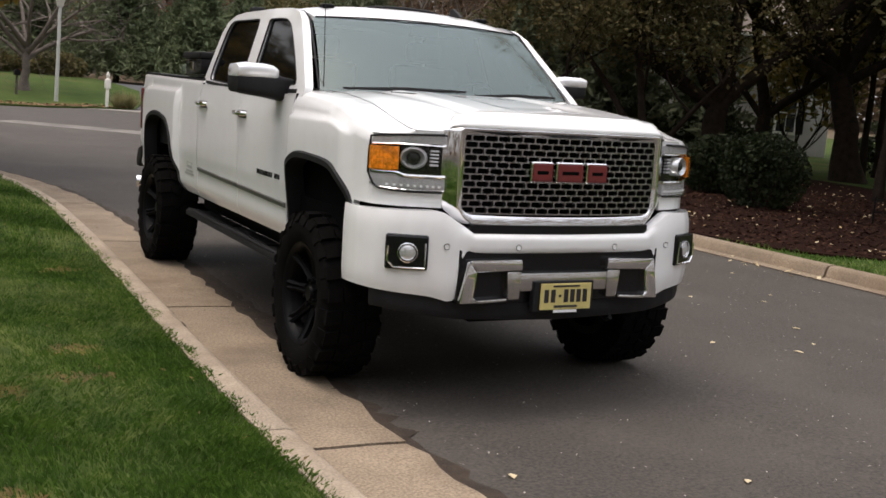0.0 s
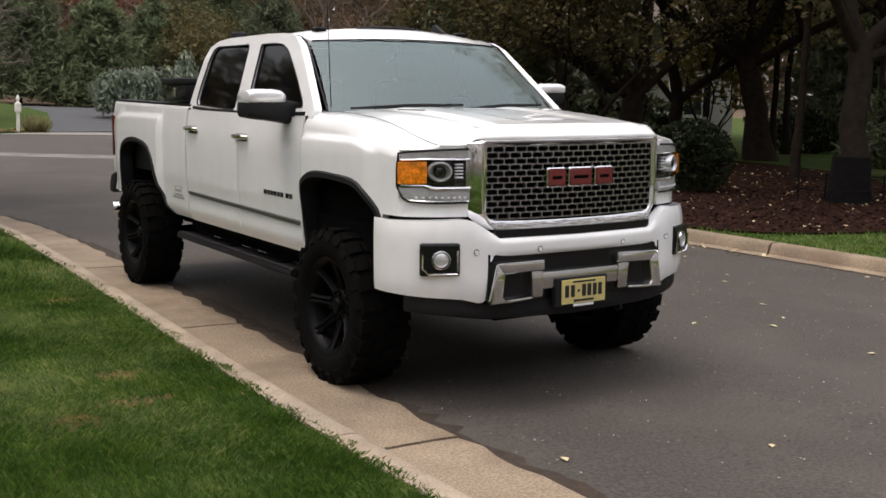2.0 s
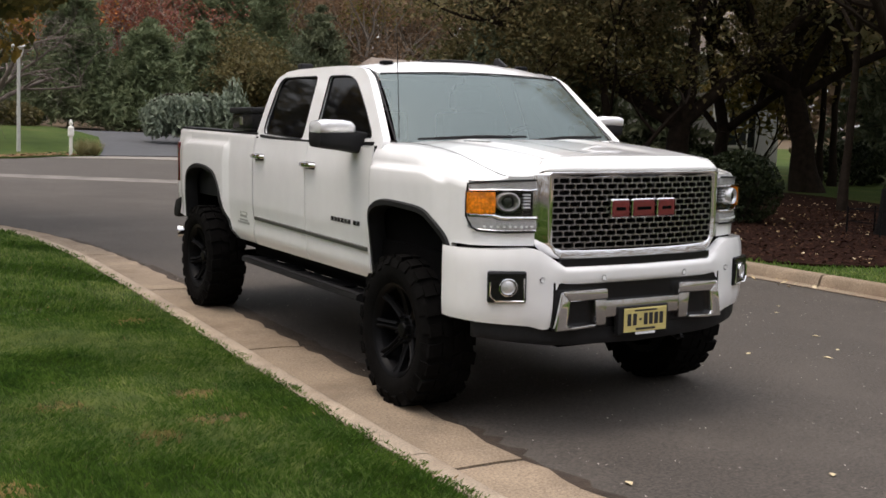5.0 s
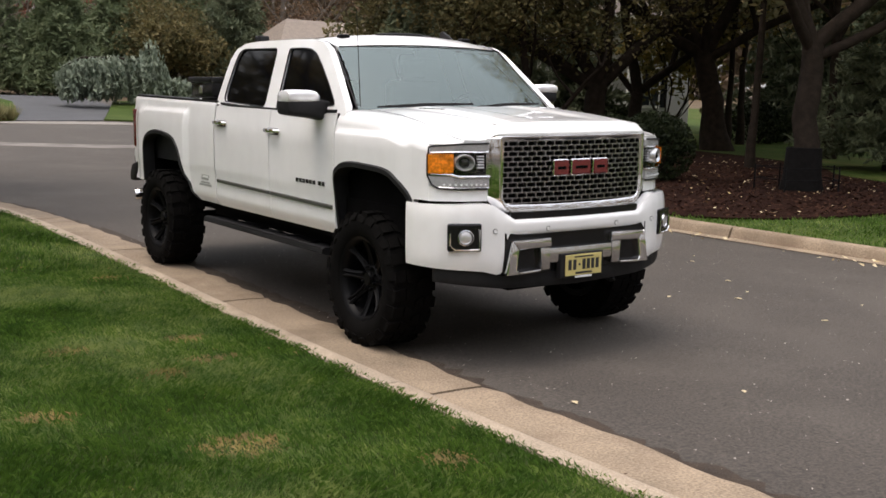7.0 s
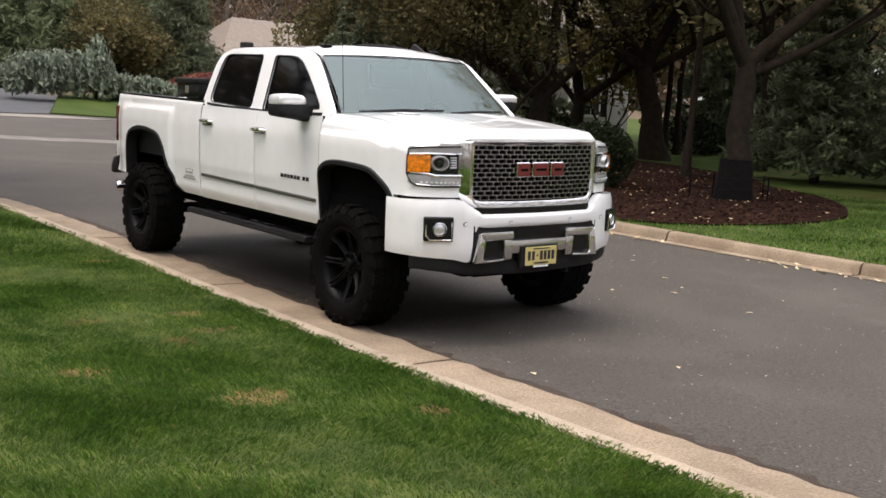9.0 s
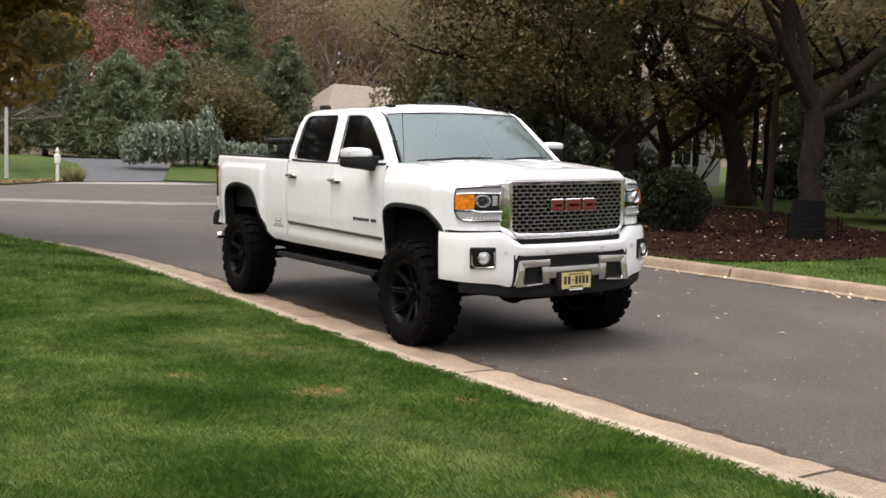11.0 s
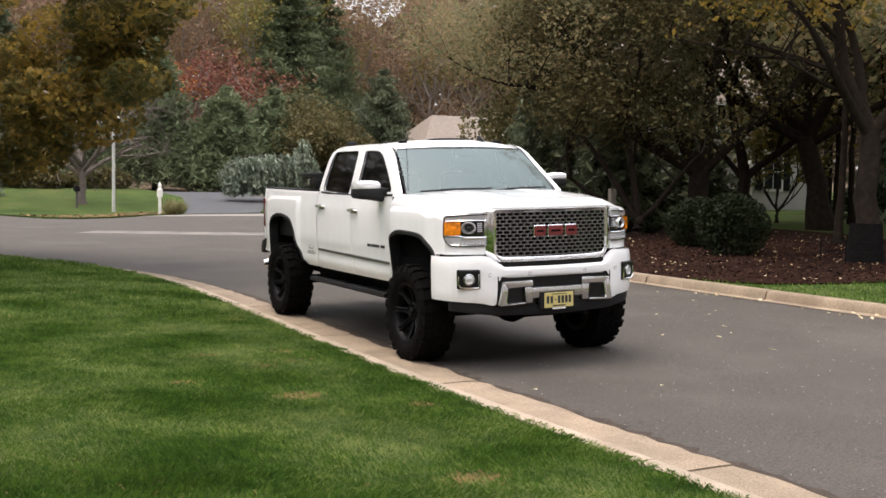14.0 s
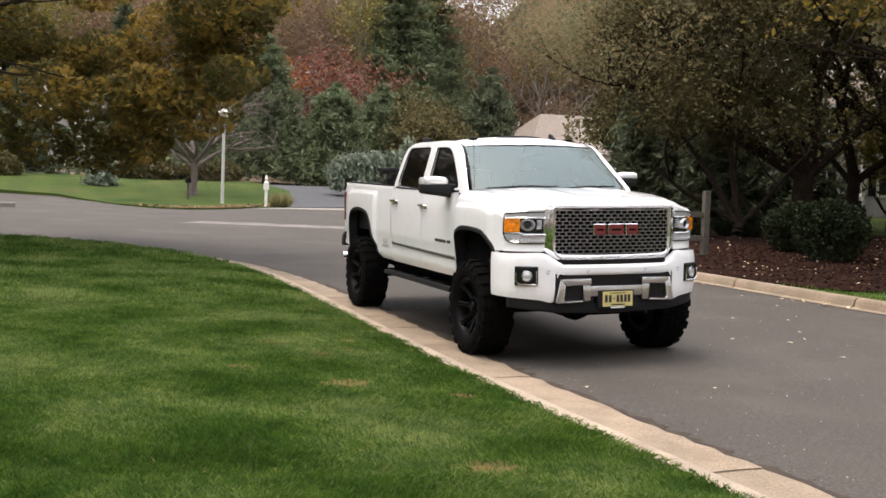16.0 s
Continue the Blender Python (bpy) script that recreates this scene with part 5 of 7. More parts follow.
half_o = [(0.585, 1.462), (0.604, 1.448), (0.606, 1.20), (0.602, 1.085), (0.565, 1.022), (0.525, 0.990), (0.36, 0.985), (0.18, 0.982)]
half_i = [(0.560, 1.432), (0.572, 1.420), (0.574, 1.20), (0.572, 1.072), (0.553, 1.050), (0.52, 1.038), (0.36, 1.034), (0.18, 1.032)]
outer = half_o + [(-x, z) for x, z in half_o[::-1]] + [(-0.2, 1.463), (0.2, 1.463)]
inner = half_i + [(-x, z) for x, z in half_i[::-1]] + [(-0.2, 1.434), (0.2, 1.434)]
grille = part("grille_surround", bowed(ring_frame(outer, inner, -1.012, -0.966)), CHROME, truck, "wide chrome grille surround", smooth=40)
part("grille_backing", boxed(-0.585, 0.585, -0.905, -0.885, 1.02, 1.45), UNDER, grille, "black space behind the mesh")
lip = bmesh.new()
loft(lip, [[(x, -1.006, 1.448), (x, -0.992, 1.432), (x, -0.955, 1.430), (x, -0.955, 1.455)] for x in [-0.57 + 1.14 * k / 24 for k in range(25)]])
part("upper_lip", bowed(lip), GLOSSBLACK, grille, "dark strip along the top of the grille")
NROW, NCOL = 12, 17
bm = bmesh.new()
gx0, gx1, gz0, gz1 = -0.570, 0.570, 1.044, 1.430
rh = (gz1 - gz0) / NROW
cw = (gx1 - gx0) / NCOL
for r in range(NROW + 1):
    z = gz0 + r * rh
    loft(bm, [[(x, -0.993, z - 0.0025), (x, -0.993, z + 0.0032), (x, -0.962, z + 0.0028), (x, -0.962, z - 0.0028)] for x in [gx0 + (gx1 - gx0) * k / 30 for k in range(31)]])
for r in range(NROW):
    z = gz0 + r * rh
    for c in range(NCOL + 1):
        x = gx0 + (c + (0.5 if r % 2 else 0.0)) * cw
        if x > gx1:
            continue
        for sx in (-1, 1):
            prism(bm, [(x, z + 0.003), (x + sx * 0.0085, z + 0.002), (x + sx * 0.0032, z + rh * 0.3), (x + sx * 0.0032, z + rh * 0.7), (x + sx * 0.0085, z + rh - 0.002), (x, z + rh - 0.003)], "y", -0.991, -0.964)
part("grille_mesh", bowed(bm), MESHMETAL, grille, "bright metal mesh of staggered brick-shaped openings")
# three plain red blocks stand for the maker's badge
for x0, x1 in ((-0.232, -0.098), (-0.084, 0.084), (0.098, 0.232)):
    badge = part("badge_block", boxed(x0, x1, -0.985, -0.945, 1.206, 1.314, 0.012, 3), CHROME, grille, "red enamel block with a chrome rim")
    part("badge_face", boxed(x0 + 0.008, x1 - 0.008, -0.9885, -0.98, 1.214, 1.306, 0.008, 3), REDBADGE, badge)
    part("badge_slot", boxed(x0 + 0.034, x1 - 0.034, -0.9905, -0.985, 1.250, 1.268, 0.002), UNDER, badge, "dark slot in the block")

# ---- hood, header above the grille, cowl ----
def hood_z(x, y):
    v = max(0.0, (0.42 - y) / 1.36)
    z = 1.612 - 0.028 * v - 0.062 * v ** 2.6
    z -= 0.014 * (abs(x) / 0.8) ** 2.4
    z += 0.022 * sstep(0.56, 0.47, abs(x)) * sstep(0.02, 0.25, v) * (1 - 0.35 * v)
    z -= 0.012 * sstep(0.30, 0.20, abs(x)) * sstep(0.05, 0.3, v) * sstep(0.95, 0.7, v)
    return z


def nose_drop(ax, y):
    """Beside the grille the hood rolls down to the headlamps."""
    return 0.085 * sstep(0.60, 0.67, ax) * sstep(-0.62, -0.87, y) ** 1.4


bm = bmesh.new()
grid = []
NX, NY = 72, 48
for i in range(NX + 1):
    x = -0.802 + 1.604 * i / NX
    ax = abs(x)
    yf = interp(ax, [(0.0, -0.868), (0.40, -0.860), (0.58, -0.842), (0.66, -0.850), (0.70, interp(0.70, NOSE) + 0.004), (0.75, interp(0.75, NOSE)), (0.802, interp(0.802, NOSE))])
    yr = 0.42 - 0.16 * (1 - (ax / 0.8) ** 2)
    col = []
    for j in range(NY + 1):
        t = j / NY
        y = yr + (yf - yr) * t
        z = hood_z(x, y)
        z -= nose_drop(ax, y)
        z += (fender_top(y) + 0.004 - z) * sstep(0.60, 0.80, ax)
        col.append(bm.verts.new((x, y, z)))
    grid.append(col)
for a, b in zip(grid, grid[1:]):
    for k in range(NY):
        bm.faces.new((a[k], b[k], b[k + 1], a[k + 1]))
rim = [e for e in bm.edges if e.is_boundary]
r = bmesh.ops.extrude_edge_only(bm, edges=rim)
for v in r["geom"]:
    if isinstance(v, bmesh.types.BMVert):
        v.co.z -= 0.05
        v.co.y += 0.012 if v.co.y < -0.3 else 0
for v in bm.verts:
    v.co.z = max(v.co.z, 1.38)
hood = part("hood", bm, WHITE, truck, "white hood with a raised centre", smooth=35)
for sgn in (-1, 1):
    part("panel_gap", tube(bmesh.new(), [(sgn * 0.803, y, fender_top(y) + 0.0042) for y in [-0.79 + 0.05 * k for k in range(25)]], 0.0009, 5), GREYTRIM, hood, "dark shut line beside the hood", smooth=60)
    # the fender's tip above the headlamp
    bm = bmesh.new()
    rings = []
    for k in range(13):
        y = -0.674 - 0.146 * k / 12
        xn = interp(-y, [(0.635, 0.981), (0.690, 0.964), (0.730, 0.93), (0.774, 0.88), (0.814, 0.82), (0.822, 0.810)])
        zt = fender_top(y)
        x0 = min(0.806, xn - 0.004)
        rings.append([(sgn * x0, y, zt), (sgn * (x0 + (xn - x0) * 0.45), y, zt - 0.002), (sgn * (x0 + (xn - x0) * 0.8), y, zt - 0.35 * (zt - 1.415)), (sgn * xn, y, 1.412), (sgn * (xn - 0.015), y + 0.01, 1.40), (sgn * x0, y, 1.40)])
    loft(bm, rings)
    part("fender_tip", bm, WHITE, truck, smooth=50)
bm = bmesh.new()
rings = []
for k in range(41):
    x = -0.668 + 1.336 * k / 40
    ax = abs(x)
    yb, yf = interp(ax, [(0.0, -0.864), (0.40, -0.856), (0.58, -0.838), (0.668, -0.835)]), interp(ax, [(0.0, -0.972), (0.2, -0.967), (0.4, -0.948), (0.55, -0.925), (0.62, -0.905), (0.668, -0.866)])
    zb = hood_z(x, yb)
    zb -= nose_drop(ax, yb)
    zb += (fender_top(yb) + 0.004 - zb) * sstep(0.60, 0.80, ax)
    zf = min(1.464, zb - 0.012)
    rings.append([(x, yb, zb - 0.05), (x, yb, zb - 0.0015), (x, yb + (yf - yb) * 0.35, zb - 0.18 * (zb - zf)), (x, yb + (yf - yb) * 0.72, zb - 0.48 * (zb - zf)), (x, yb + (yf - yb) * 0.93, zb - 0.70 * (zb - zf)), (x, yf, zb - 0.86 * (zb - zf)), (x, yf + 0.002, zf), (x, yf + 0.03, zf - 0.006)])
loft(bm, rings)
part("grille_header", bm, WHITE, truck, "white lip of the nose above the grille", smooth=40)
for sgn in (-1, 1):
    bm = bmesh.new()
    for k in range(6):
        x0 = sgn * (0.50 + 0.004 * k) - 0.0
        box(bm, x0 - 0.012, x0 + 0.012, -0.15 + 0.045 * k, -0.118 + 0.045 * k, hood_z(0.5, -0.1) - 0.004, hood_z(0.5, -0.1) + 0.006, 0.002)
    part("hood_badge_bar", bm, SATIN, hood, "small silver bars on the hood side")
bm = bmesh.new()
loft(bm, [[(x, 0.43 - 0.16 * (1 - (abs(x) / 0.8) ** 2) - 0.02, 1.585), (x, 0.43 - 0.16 * (1 - (abs(x) / 0.8) ** 2) + 0.10, 1.60), (x, 0.43 - 0.16 * (1 - (abs(x) / 0.8) ** 2) + 0.10, 1.55), (x, 0.43 - 0.16 * (1 - (abs(x) / 0.8) ** 2) - 0.02, 1.55)] for x in (-0.84, -0.6, -0.3, 0, 0.3, 0.6, 0.84)])
part("cowl", bm, BLACK, truck, "black cowl below the windscreen", smooth=30)

# ---- cab ----
def cab_x(z):
    return 0.952 - 0.322 * (z - 1.56) - 0.10 * max(0.0, z - 2.02)


WS = [(0.815, 0.395, 1.598), (0.70, 0.915, 2.045)]  # foot and head of the windscreen's side edge
SIDE = [(2.68, 1.565), (2.66, 1.80), (2.63, 1.96), (2.56, 2.05), (2.42, 2.092), (2.2, 2.105), (1.5, 2.106), (1.2, 2.098), (1.0, 2.068), (0.88, 2.01), (0.70, 1.86), (0.40, 1.60), (0.40, 1.545)]
WIN_F = [(0.585, 1.612), (0.60, 1.645), (0.76, 1.775), (0.93, 1.90), (1.06, 1.985), (1.17, 2.022), (1.30, 2.032), (1.545, 2.035), (1.50, 1.572)]
WIN_R = [(1.705, 1.578), (1.755, 2.04), (2.40, 2.045), (2.47, 2.025), (2.51, 1.96), (2.545, 1.72), (2.54, 1.64), (2.50, 1.607)]


def rounded(poly, r=0.03, n=4):
    out = []
    m = len(poly)
    for k in range(m):
        a, p, b = Vector(poly[k - 1]), Vector(poly[k]), Vector(poly[(k + 1) % m])
        da, db = (a - p), (b - p)
        q = min(r, da.length * 0.4, db.length * 0.4)
        s0, s1 = p + da.normalized() * q, p + db.normalized() * q
        for i in range(n + 1):
            t = i / n
            out.append(tuple((1 - t) ** 2 * s0 + 2 * t * (1 - t) * p + t * t * s1))
    return out


def holed(outer_poly, holes):
    bm = bmesh.new()
    es = []
    for poly in [outer_poly] + holes:
        vs = [bm.verts.new((0, y, z)) for y, z in poly]
        es += [bm.edges.new((vs[k], vs[(k + 1) % len(vs)])) for k in range(len(vs))]
    bmesh.ops.triangle_fill(bm, use_beauty=True, use_dissolve=False, edges=es)
    return bm


for sgn in (-1, 1):
    wf, wr = rounded(WIN_F, 0.035), rounded(WIN_R, 0.05)
    bm = holed(rounded(SIDE, 0.02), [wf, wr])
    for v in bm.verts:
        v.co.x = sgn * cab_x(v.co.z)
    r = bmesh.ops.extrude_face_region(bm, geom=bm.faces[:])
    for v in r["geom"]:
        if isinstance(v, bmesh.types.BMVert):
            v.co.x -= sgn * 0.05
    part("cab_side", bm, WHITE, truck, "white pillars and window frames", smooth=30)
    for name, w, poly in (("front_side_window", wf, WIN_F), ("rear_side_window", wr, WIN_R)):
        bm = bmesh.new()
        cy, cz = sum(p[0] for p in w) / len(w), sum(p[1] for p in w) / len(w)
        rings = [[(sgn * (cab_x(z) - d), cy + (y - cy) * 1.02, cz + (z - cz) * 1.02) for y, z in w] for d in (0.018, 0.024)]
        loft(bm, rings)
        win = part(name, bm, TINT, truck, "black tinted window")
        bm = bmesh.new()
        pts = [(sgn * (cab_x(z) - 0.004), y, z) for y, z in w]
        tube(bm, pts + [pts[0]], 0.0065, 5, cap=False)
        part("window_seal", bm, BLACK, win)
    # A black belt strip, a drip rail along the roof edge, the gap before the windscreen
    bm = bmesh.new()
    loft(bm, [[(sgn * (cab_x(z) + 0.012), y, z - 0.012), (sgn * (cab_x(z) + 0.012), y, z + 0.010), (sgn * (cab_x(z) - 0.01), y, z + 0.012), (sgn * (cab_x(z) - 0.01), y, z - 0.014)] for y, z in ((0.52, 1.578), (1.0, 1.570), (1.53, 1.566), (2.2, 1.576), (2.56, 1.590))])
    part("belt_moulding", bm, BLACK, truck, "black strip below the side windows")
    bm = bmesh.new()
    tube(bm, [(sgn * 0.853, 0.402, 1.60), (sgn * 0.79, 0.70, 1.862), (sgn * 0.752, 0.90, 2.030), (sgn * 0.742, 1.02, 2.070), (sgn * 0.738, 1.3, 2.094), (sgn * 0.738, 2.2, 2.097), (sgn * 0.742, 2.5, 2.066)], 0.007, 6)
    part("roof_ditch_seal", bm, BLACK, truck, smooth=60)

bm = bmesh.new()
grid = []
for i in range(25):
    u = -1 + 2 * i / 24
    col = []
    for j in range(31):
        v = j / 30
        yf = 0.915 - 0.11 * (1 - u * u)
        y = yf + (2.62 - yf) * v
        crown = 0.048 * (1 - u * u) - 0.01 * abs(u) ** 6
        front = -(0.060 + 0.030 * (1 - u * u)) * max(0.0, 1 - v / 0.22) ** 2
        rear = -0.05 * sstep(0.86, 1.0, v) ** 2
        col.append(bm.verts.new((u * (0.712 + 0.022 * sstep(0, 0.15, v)), y, 2.106 + crown + front + rear)))
    grid.append(col)
for a, b in zip(grid, grid[1:]):
    for k in range(30):
        bm.faces.new((a[k], b[k], b[k + 1], a[k + 1]))
r = bmesh.ops.extrude_edge_only(bm, edges=[e for e in bm.edges if e.is_boundary])
for v in r["geom"]:
    if isinstance(v, bmesh.types.BMVert):
        v.co.z -= 0.03
roof = part("roof", bm, WHITE, truck, "white roof", smooth=35)
bm = bmesh.new()
grid = []
for i in range(25):
    u = -1 + 2 * i / 24
    bow = 1 - u * u
    lo = Vector((u * 0.850, 0.392 - 0.145 * bow, 1.59 + 0.015 * bow))
    hi = Vector((u * 0.728, 0.912 - 0.11 * bow, 2.036 + 0.018 * bow))
    col = []
    for j in range(15):
        t = j / 14
        p = lo.lerp(hi, t)
        p.y -= 0.02 * math.sin(math.pi * t)
        p.z += 0.012 * math.sin(math.pi * t)
        col.append(bm.verts.new(p))
    grid.append(col)
for a, b in zip(grid, grid[1:]):
    for k in range(14):
        bm.faces.new((a[k], b[k], b[k + 1], a[k + 1]))
screen = part("windscreen", bm, GLASS, truck, "slightly tinted windscreen reflecting a grey sky", smooth=50)
bm = bmesh.new()
tube(bm, [(u * 0.715, 0.905 - 0.11 * (1 - u * u), 2.040 + 0.020 * (1 - u * u)) for u in (-1, -0.6, -0.2, 0.2, 0.6, 1)], 0.004, 6)
part("screen_seal", bm, BLACK, screen, smooth=60)
part("mirror_bracket", boxed(-0.10, 0.10, 0.80, 0.86, 1.965, 2.045, 0.012), BLACK, truck, "dark sensor housing behind the windscreen")
for x0, x1, y0, y1 in ((-0.74, 0.02, 0.335, 0.255), (0.06, 0.70, 0.265, 0.335)):
    bm = bmesh.new()
    tube(bm, [(x0, y0 - 0.02, 1.612), ((x0 + x1) / 2, (y0 + y1) / 2 - 0.045, 1.628), (x1, y1 - 0.02, 1.632)], [0.007, 0.013, 0.008], 6)
    part("wiper", bm, BLACK, truck, "black wiper", smooth=60)
bm = bmesh.new()
loft(bm, [[(x, 2.63, 1.56), (x, 2.60, 2.06), (x, 2.55, 2.06), (x, 2.57, 1.56)] for x in (-0.90, 0.90)])
for v in bm.verts:
    if v.co.z > 1.9:
        v.co.x *= 0.82
part("cab_back", bm, WHITE, truck)
part("rear_window", boxed(-0.62, 0.62, 2.605, 2.64, 1.64, 2.0, 0.01), TINT, truck, "black tinted rear window")
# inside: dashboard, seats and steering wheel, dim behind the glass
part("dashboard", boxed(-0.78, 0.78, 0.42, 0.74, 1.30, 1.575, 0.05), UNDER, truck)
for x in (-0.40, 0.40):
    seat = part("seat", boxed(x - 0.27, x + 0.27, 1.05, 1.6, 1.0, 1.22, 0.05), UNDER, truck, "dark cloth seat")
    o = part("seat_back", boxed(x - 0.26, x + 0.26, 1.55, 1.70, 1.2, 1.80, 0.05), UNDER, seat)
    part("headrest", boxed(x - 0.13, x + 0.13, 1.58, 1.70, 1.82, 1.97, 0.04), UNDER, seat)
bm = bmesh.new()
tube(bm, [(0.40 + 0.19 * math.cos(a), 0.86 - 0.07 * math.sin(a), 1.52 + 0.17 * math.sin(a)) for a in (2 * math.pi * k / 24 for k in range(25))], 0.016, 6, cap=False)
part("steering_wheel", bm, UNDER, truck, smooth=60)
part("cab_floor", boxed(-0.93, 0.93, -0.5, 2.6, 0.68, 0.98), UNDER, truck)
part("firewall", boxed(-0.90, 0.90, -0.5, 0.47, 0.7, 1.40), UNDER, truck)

# roof fittings
for x in (-0.56, 0.56):
    part("roof_marker", boxed(x - 0.04, x + 0.04, 1.08, 1.16, 2.105, 2.138, 0.012), GREYTRIM, truck, "smoked roof marker light")
part("brake_lamp_housing", boxed(-0.66, -0.56, 2.40, 2.50, 2.09, 2.165, 0.015), BLACK, truck, "small black lamp on the back edge of the roof")
bm = bmesh.new()
tube(bm, [(-0.02 + u * 0.26, 1.12 - 0.04 * (1 - u * u), 2.142 + 0.010 * (1 - u * u)) for u in (-1, -0.9, -0.5, 0, 0.5, 0.9, 1)], [0.006, 0.010, 0.012, 0.012, 0.012, 0.010, 0.006], 8)
part("sunroof_deflector", bm, BLACK, truck, "smoked sunroof wind deflector", smooth=60)
bm = bmesh.new()
prism(bm, [(0.98, 2.125), (1.16, 2.125), (1.15, 2.185), (1.11, 2.19)], "x", 0.34, 0.365, 0.008)
part("shark_fin_aerial", bm, BLACK, truck, "grey shark-fin aerial")
part("aerial", tube(bmesh.new(), [(-0.822, 0.41, 1.575), (-0.822, 0.412, 1.62), (-0.822, 0.46, 2.27)], [0.009, 0.0035, 0.0022], 6), BLACK, truck, "thin black whip aerial", smooth=60)

# door mirrors: a black lower shell that runs in to the door, a chrome cap over its outer part
def mirror_shell(stations):
    """Sections (x, z low, z high, front y, back y) with rounded corners, outer end first."""
    bm = bmesh.new()
    rings = []
    for x, z0, z1, y0, y1 in stations:
        ring = []
        for k in range(16):
            a = 2 * math.pi * (k + 0.5) / 16
            c, q = math.cos(a), math.sin(a)
            c, q = math.copysign(abs(c) ** 0.55, c), math.copysign(abs(q) ** 0.55, q)
            ring.append((x, (y0 + y1) / 2 + c * (y1 - y0) / 2, (z0 + z1) / 2 + q * (z1 - z0) / 2))
        rings.append(ring)
    loft(bm, rings)
    return bm


for sgn in (-1, 1):
    k = 1.0 if sgn < 0 else 0.82
    flip = 1 if sgn < 0 else -1
    shell = [(-0.178, -0.055, 0.020, -0.03, 0.05), (-0.168, -0.080, 0.035, -0.075, 0.068), (-0.10, -0.092, 0.040, -0.095, 0.072), (0.03, -0.106, 0.040, -0.095, 0.072), (0.10, -0.118, 0.034, -0.088, 0.070), (0.14, -0.124, 0.022, -0.078, 0.064), (0.22, -0.128, 0.012, -0.062, 0.055), (0.30, -0.115, 0.004, -0.05, 0.05)]
    cap = [(-0.180, 0.012, 0.056, -0.04, 0.045), (-0.170, 0.004, 0.082, -0.085, 0.056), (-0.12, 0.002, 0.094, -0.103, 0.060), (0.0, 0.002, 0.094, -0.104, 0.060), (0.055, 0.003, 0.088, -0.098, 0.058), (0.085, 0.006, 0.070, -0.090, 0.052), (0.098, 0.014, 0.040, -0.06, 0.03)]
    mir = part("door_mirror", mirror_shell([(flip * k * x, k * z0, k * z1, y0, y1) for x, z0, z1, y0, y1 in shell]), BLACK, truck, "black mirror with a bright chrome cap", smooth=50)
    mir.matrix_basis = pose(-1.115, 0.72, 1.632, 0, 0, 8) if sgn < 0 else pose(1.035, 0.74, 1.705, 0, 0, -10)
    part("mirror_cap", mirror_shell([(flip * k * x, k * z0, k * z1, y0, y1) for x, z0, z1, y0, y1 in cap]), MIRRORCHROME, mir, "bright chrome cap", smooth=50)
    part("mirror_glass", boxed(-0.13 * k, 0.10 * k, 0.066, 0.078, -0.075 * k, 0.085 * k, 0.004), CHROME, mir)

# door badge and bed decal as plain bars
for sgn in (-1, 1):
    bx = sgn * (side_x(0.8, 1.06) + 0.003)
    for k in range(8):
        y = 1.045 - 0.054 * k - (0.03 if k > 5 else 0)
        part("badge_bar", boxed(bx - 0.003, bx + 0.003, y - 0.019, y + 0.019, 1.045, 1.075, 0.002), INK if k % 3 else GREYTRIM, truck)
bx = -(side_x(2.85, 0.92) + 0.0015)
decal = part("bed_decal", boxed(bx - 0.001, bx + 0.001, 2.72, 2.99, 0.862, 0.880), DECAL, truck, "faded grey decal bars")
for y0, y1, z0, z1 in ((2.78, 2.91, 0.885, 0.90), (2.80, 2.90, 0.915, 0.935), (2.79, 2.805, 0.94, 0.97), (2.885, 2.90, 0.94, 0.97), (2.815, 2.875, 0.955, 0.975), (2.80, 2.89, 0.98, 0.99)):
    part("decal_bar", boxed(bx - 0.001, bx + 0.001, 2.855 + 1.55 * (y0 - 2.845), 2.855 + 1.55 * (y1 - 2.845), z0, z1), DECAL, decal)

# ---- bed, tail, underside ----
part("bed_floor", boxed(-0.9, 0.9, 2.64, 4.66, 1.02, 1.08), BLACK, truck)
part("bed_front_wall", boxed(-0.9, 0.9, 2.64, 2.69, 1.08, 1.585), WHITE, truck)
for sgn in (-1, 1):
    part("bed_inner_wall", boxed(min(sgn * 0.88, sgn * 0.905), max(sgn * 0.88, sgn * 0.905), 2.69, 4.62, 1.08, 1.595), BLACK, truck)
    lampbm = boxed(min(sgn * 0.90, sgn * 1.006), max(sgn * 0.90, sgn * 0.996), 4.635, 4.700, 1.115, 1.495, 0.015, 3)
    part("tail_lamp", lampbm, TAILRED, truck, "red tail lamp", smooth=40)
    bm = bmesh.new()
    prism(bm, [(4.62, 0.97), (4.80, 0.93), (4.86, 0.84), (4.86, 0.76), (4.74, 0.76), (4.66, 0.86)], "x", sgn * 0.66, sgn * 1.0, 0.015)
    part("rear_bumper_corner", bm, BLACK, truck, "black rear bumper corner", smooth=40)
tailgate = part("tailgate", boxed(-0.90, 0.90, 4.63, 4.70, 1.0, 1.60, 0.012), WHITE, truck)
part("rear_bumper", boxed(-0.70, 0.70, 4.68, 4.86, 0.76, 0.95, 0.03), BLACK, truck, smooth=40)
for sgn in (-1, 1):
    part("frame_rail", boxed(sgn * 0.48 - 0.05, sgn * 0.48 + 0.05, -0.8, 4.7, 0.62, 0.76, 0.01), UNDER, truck)
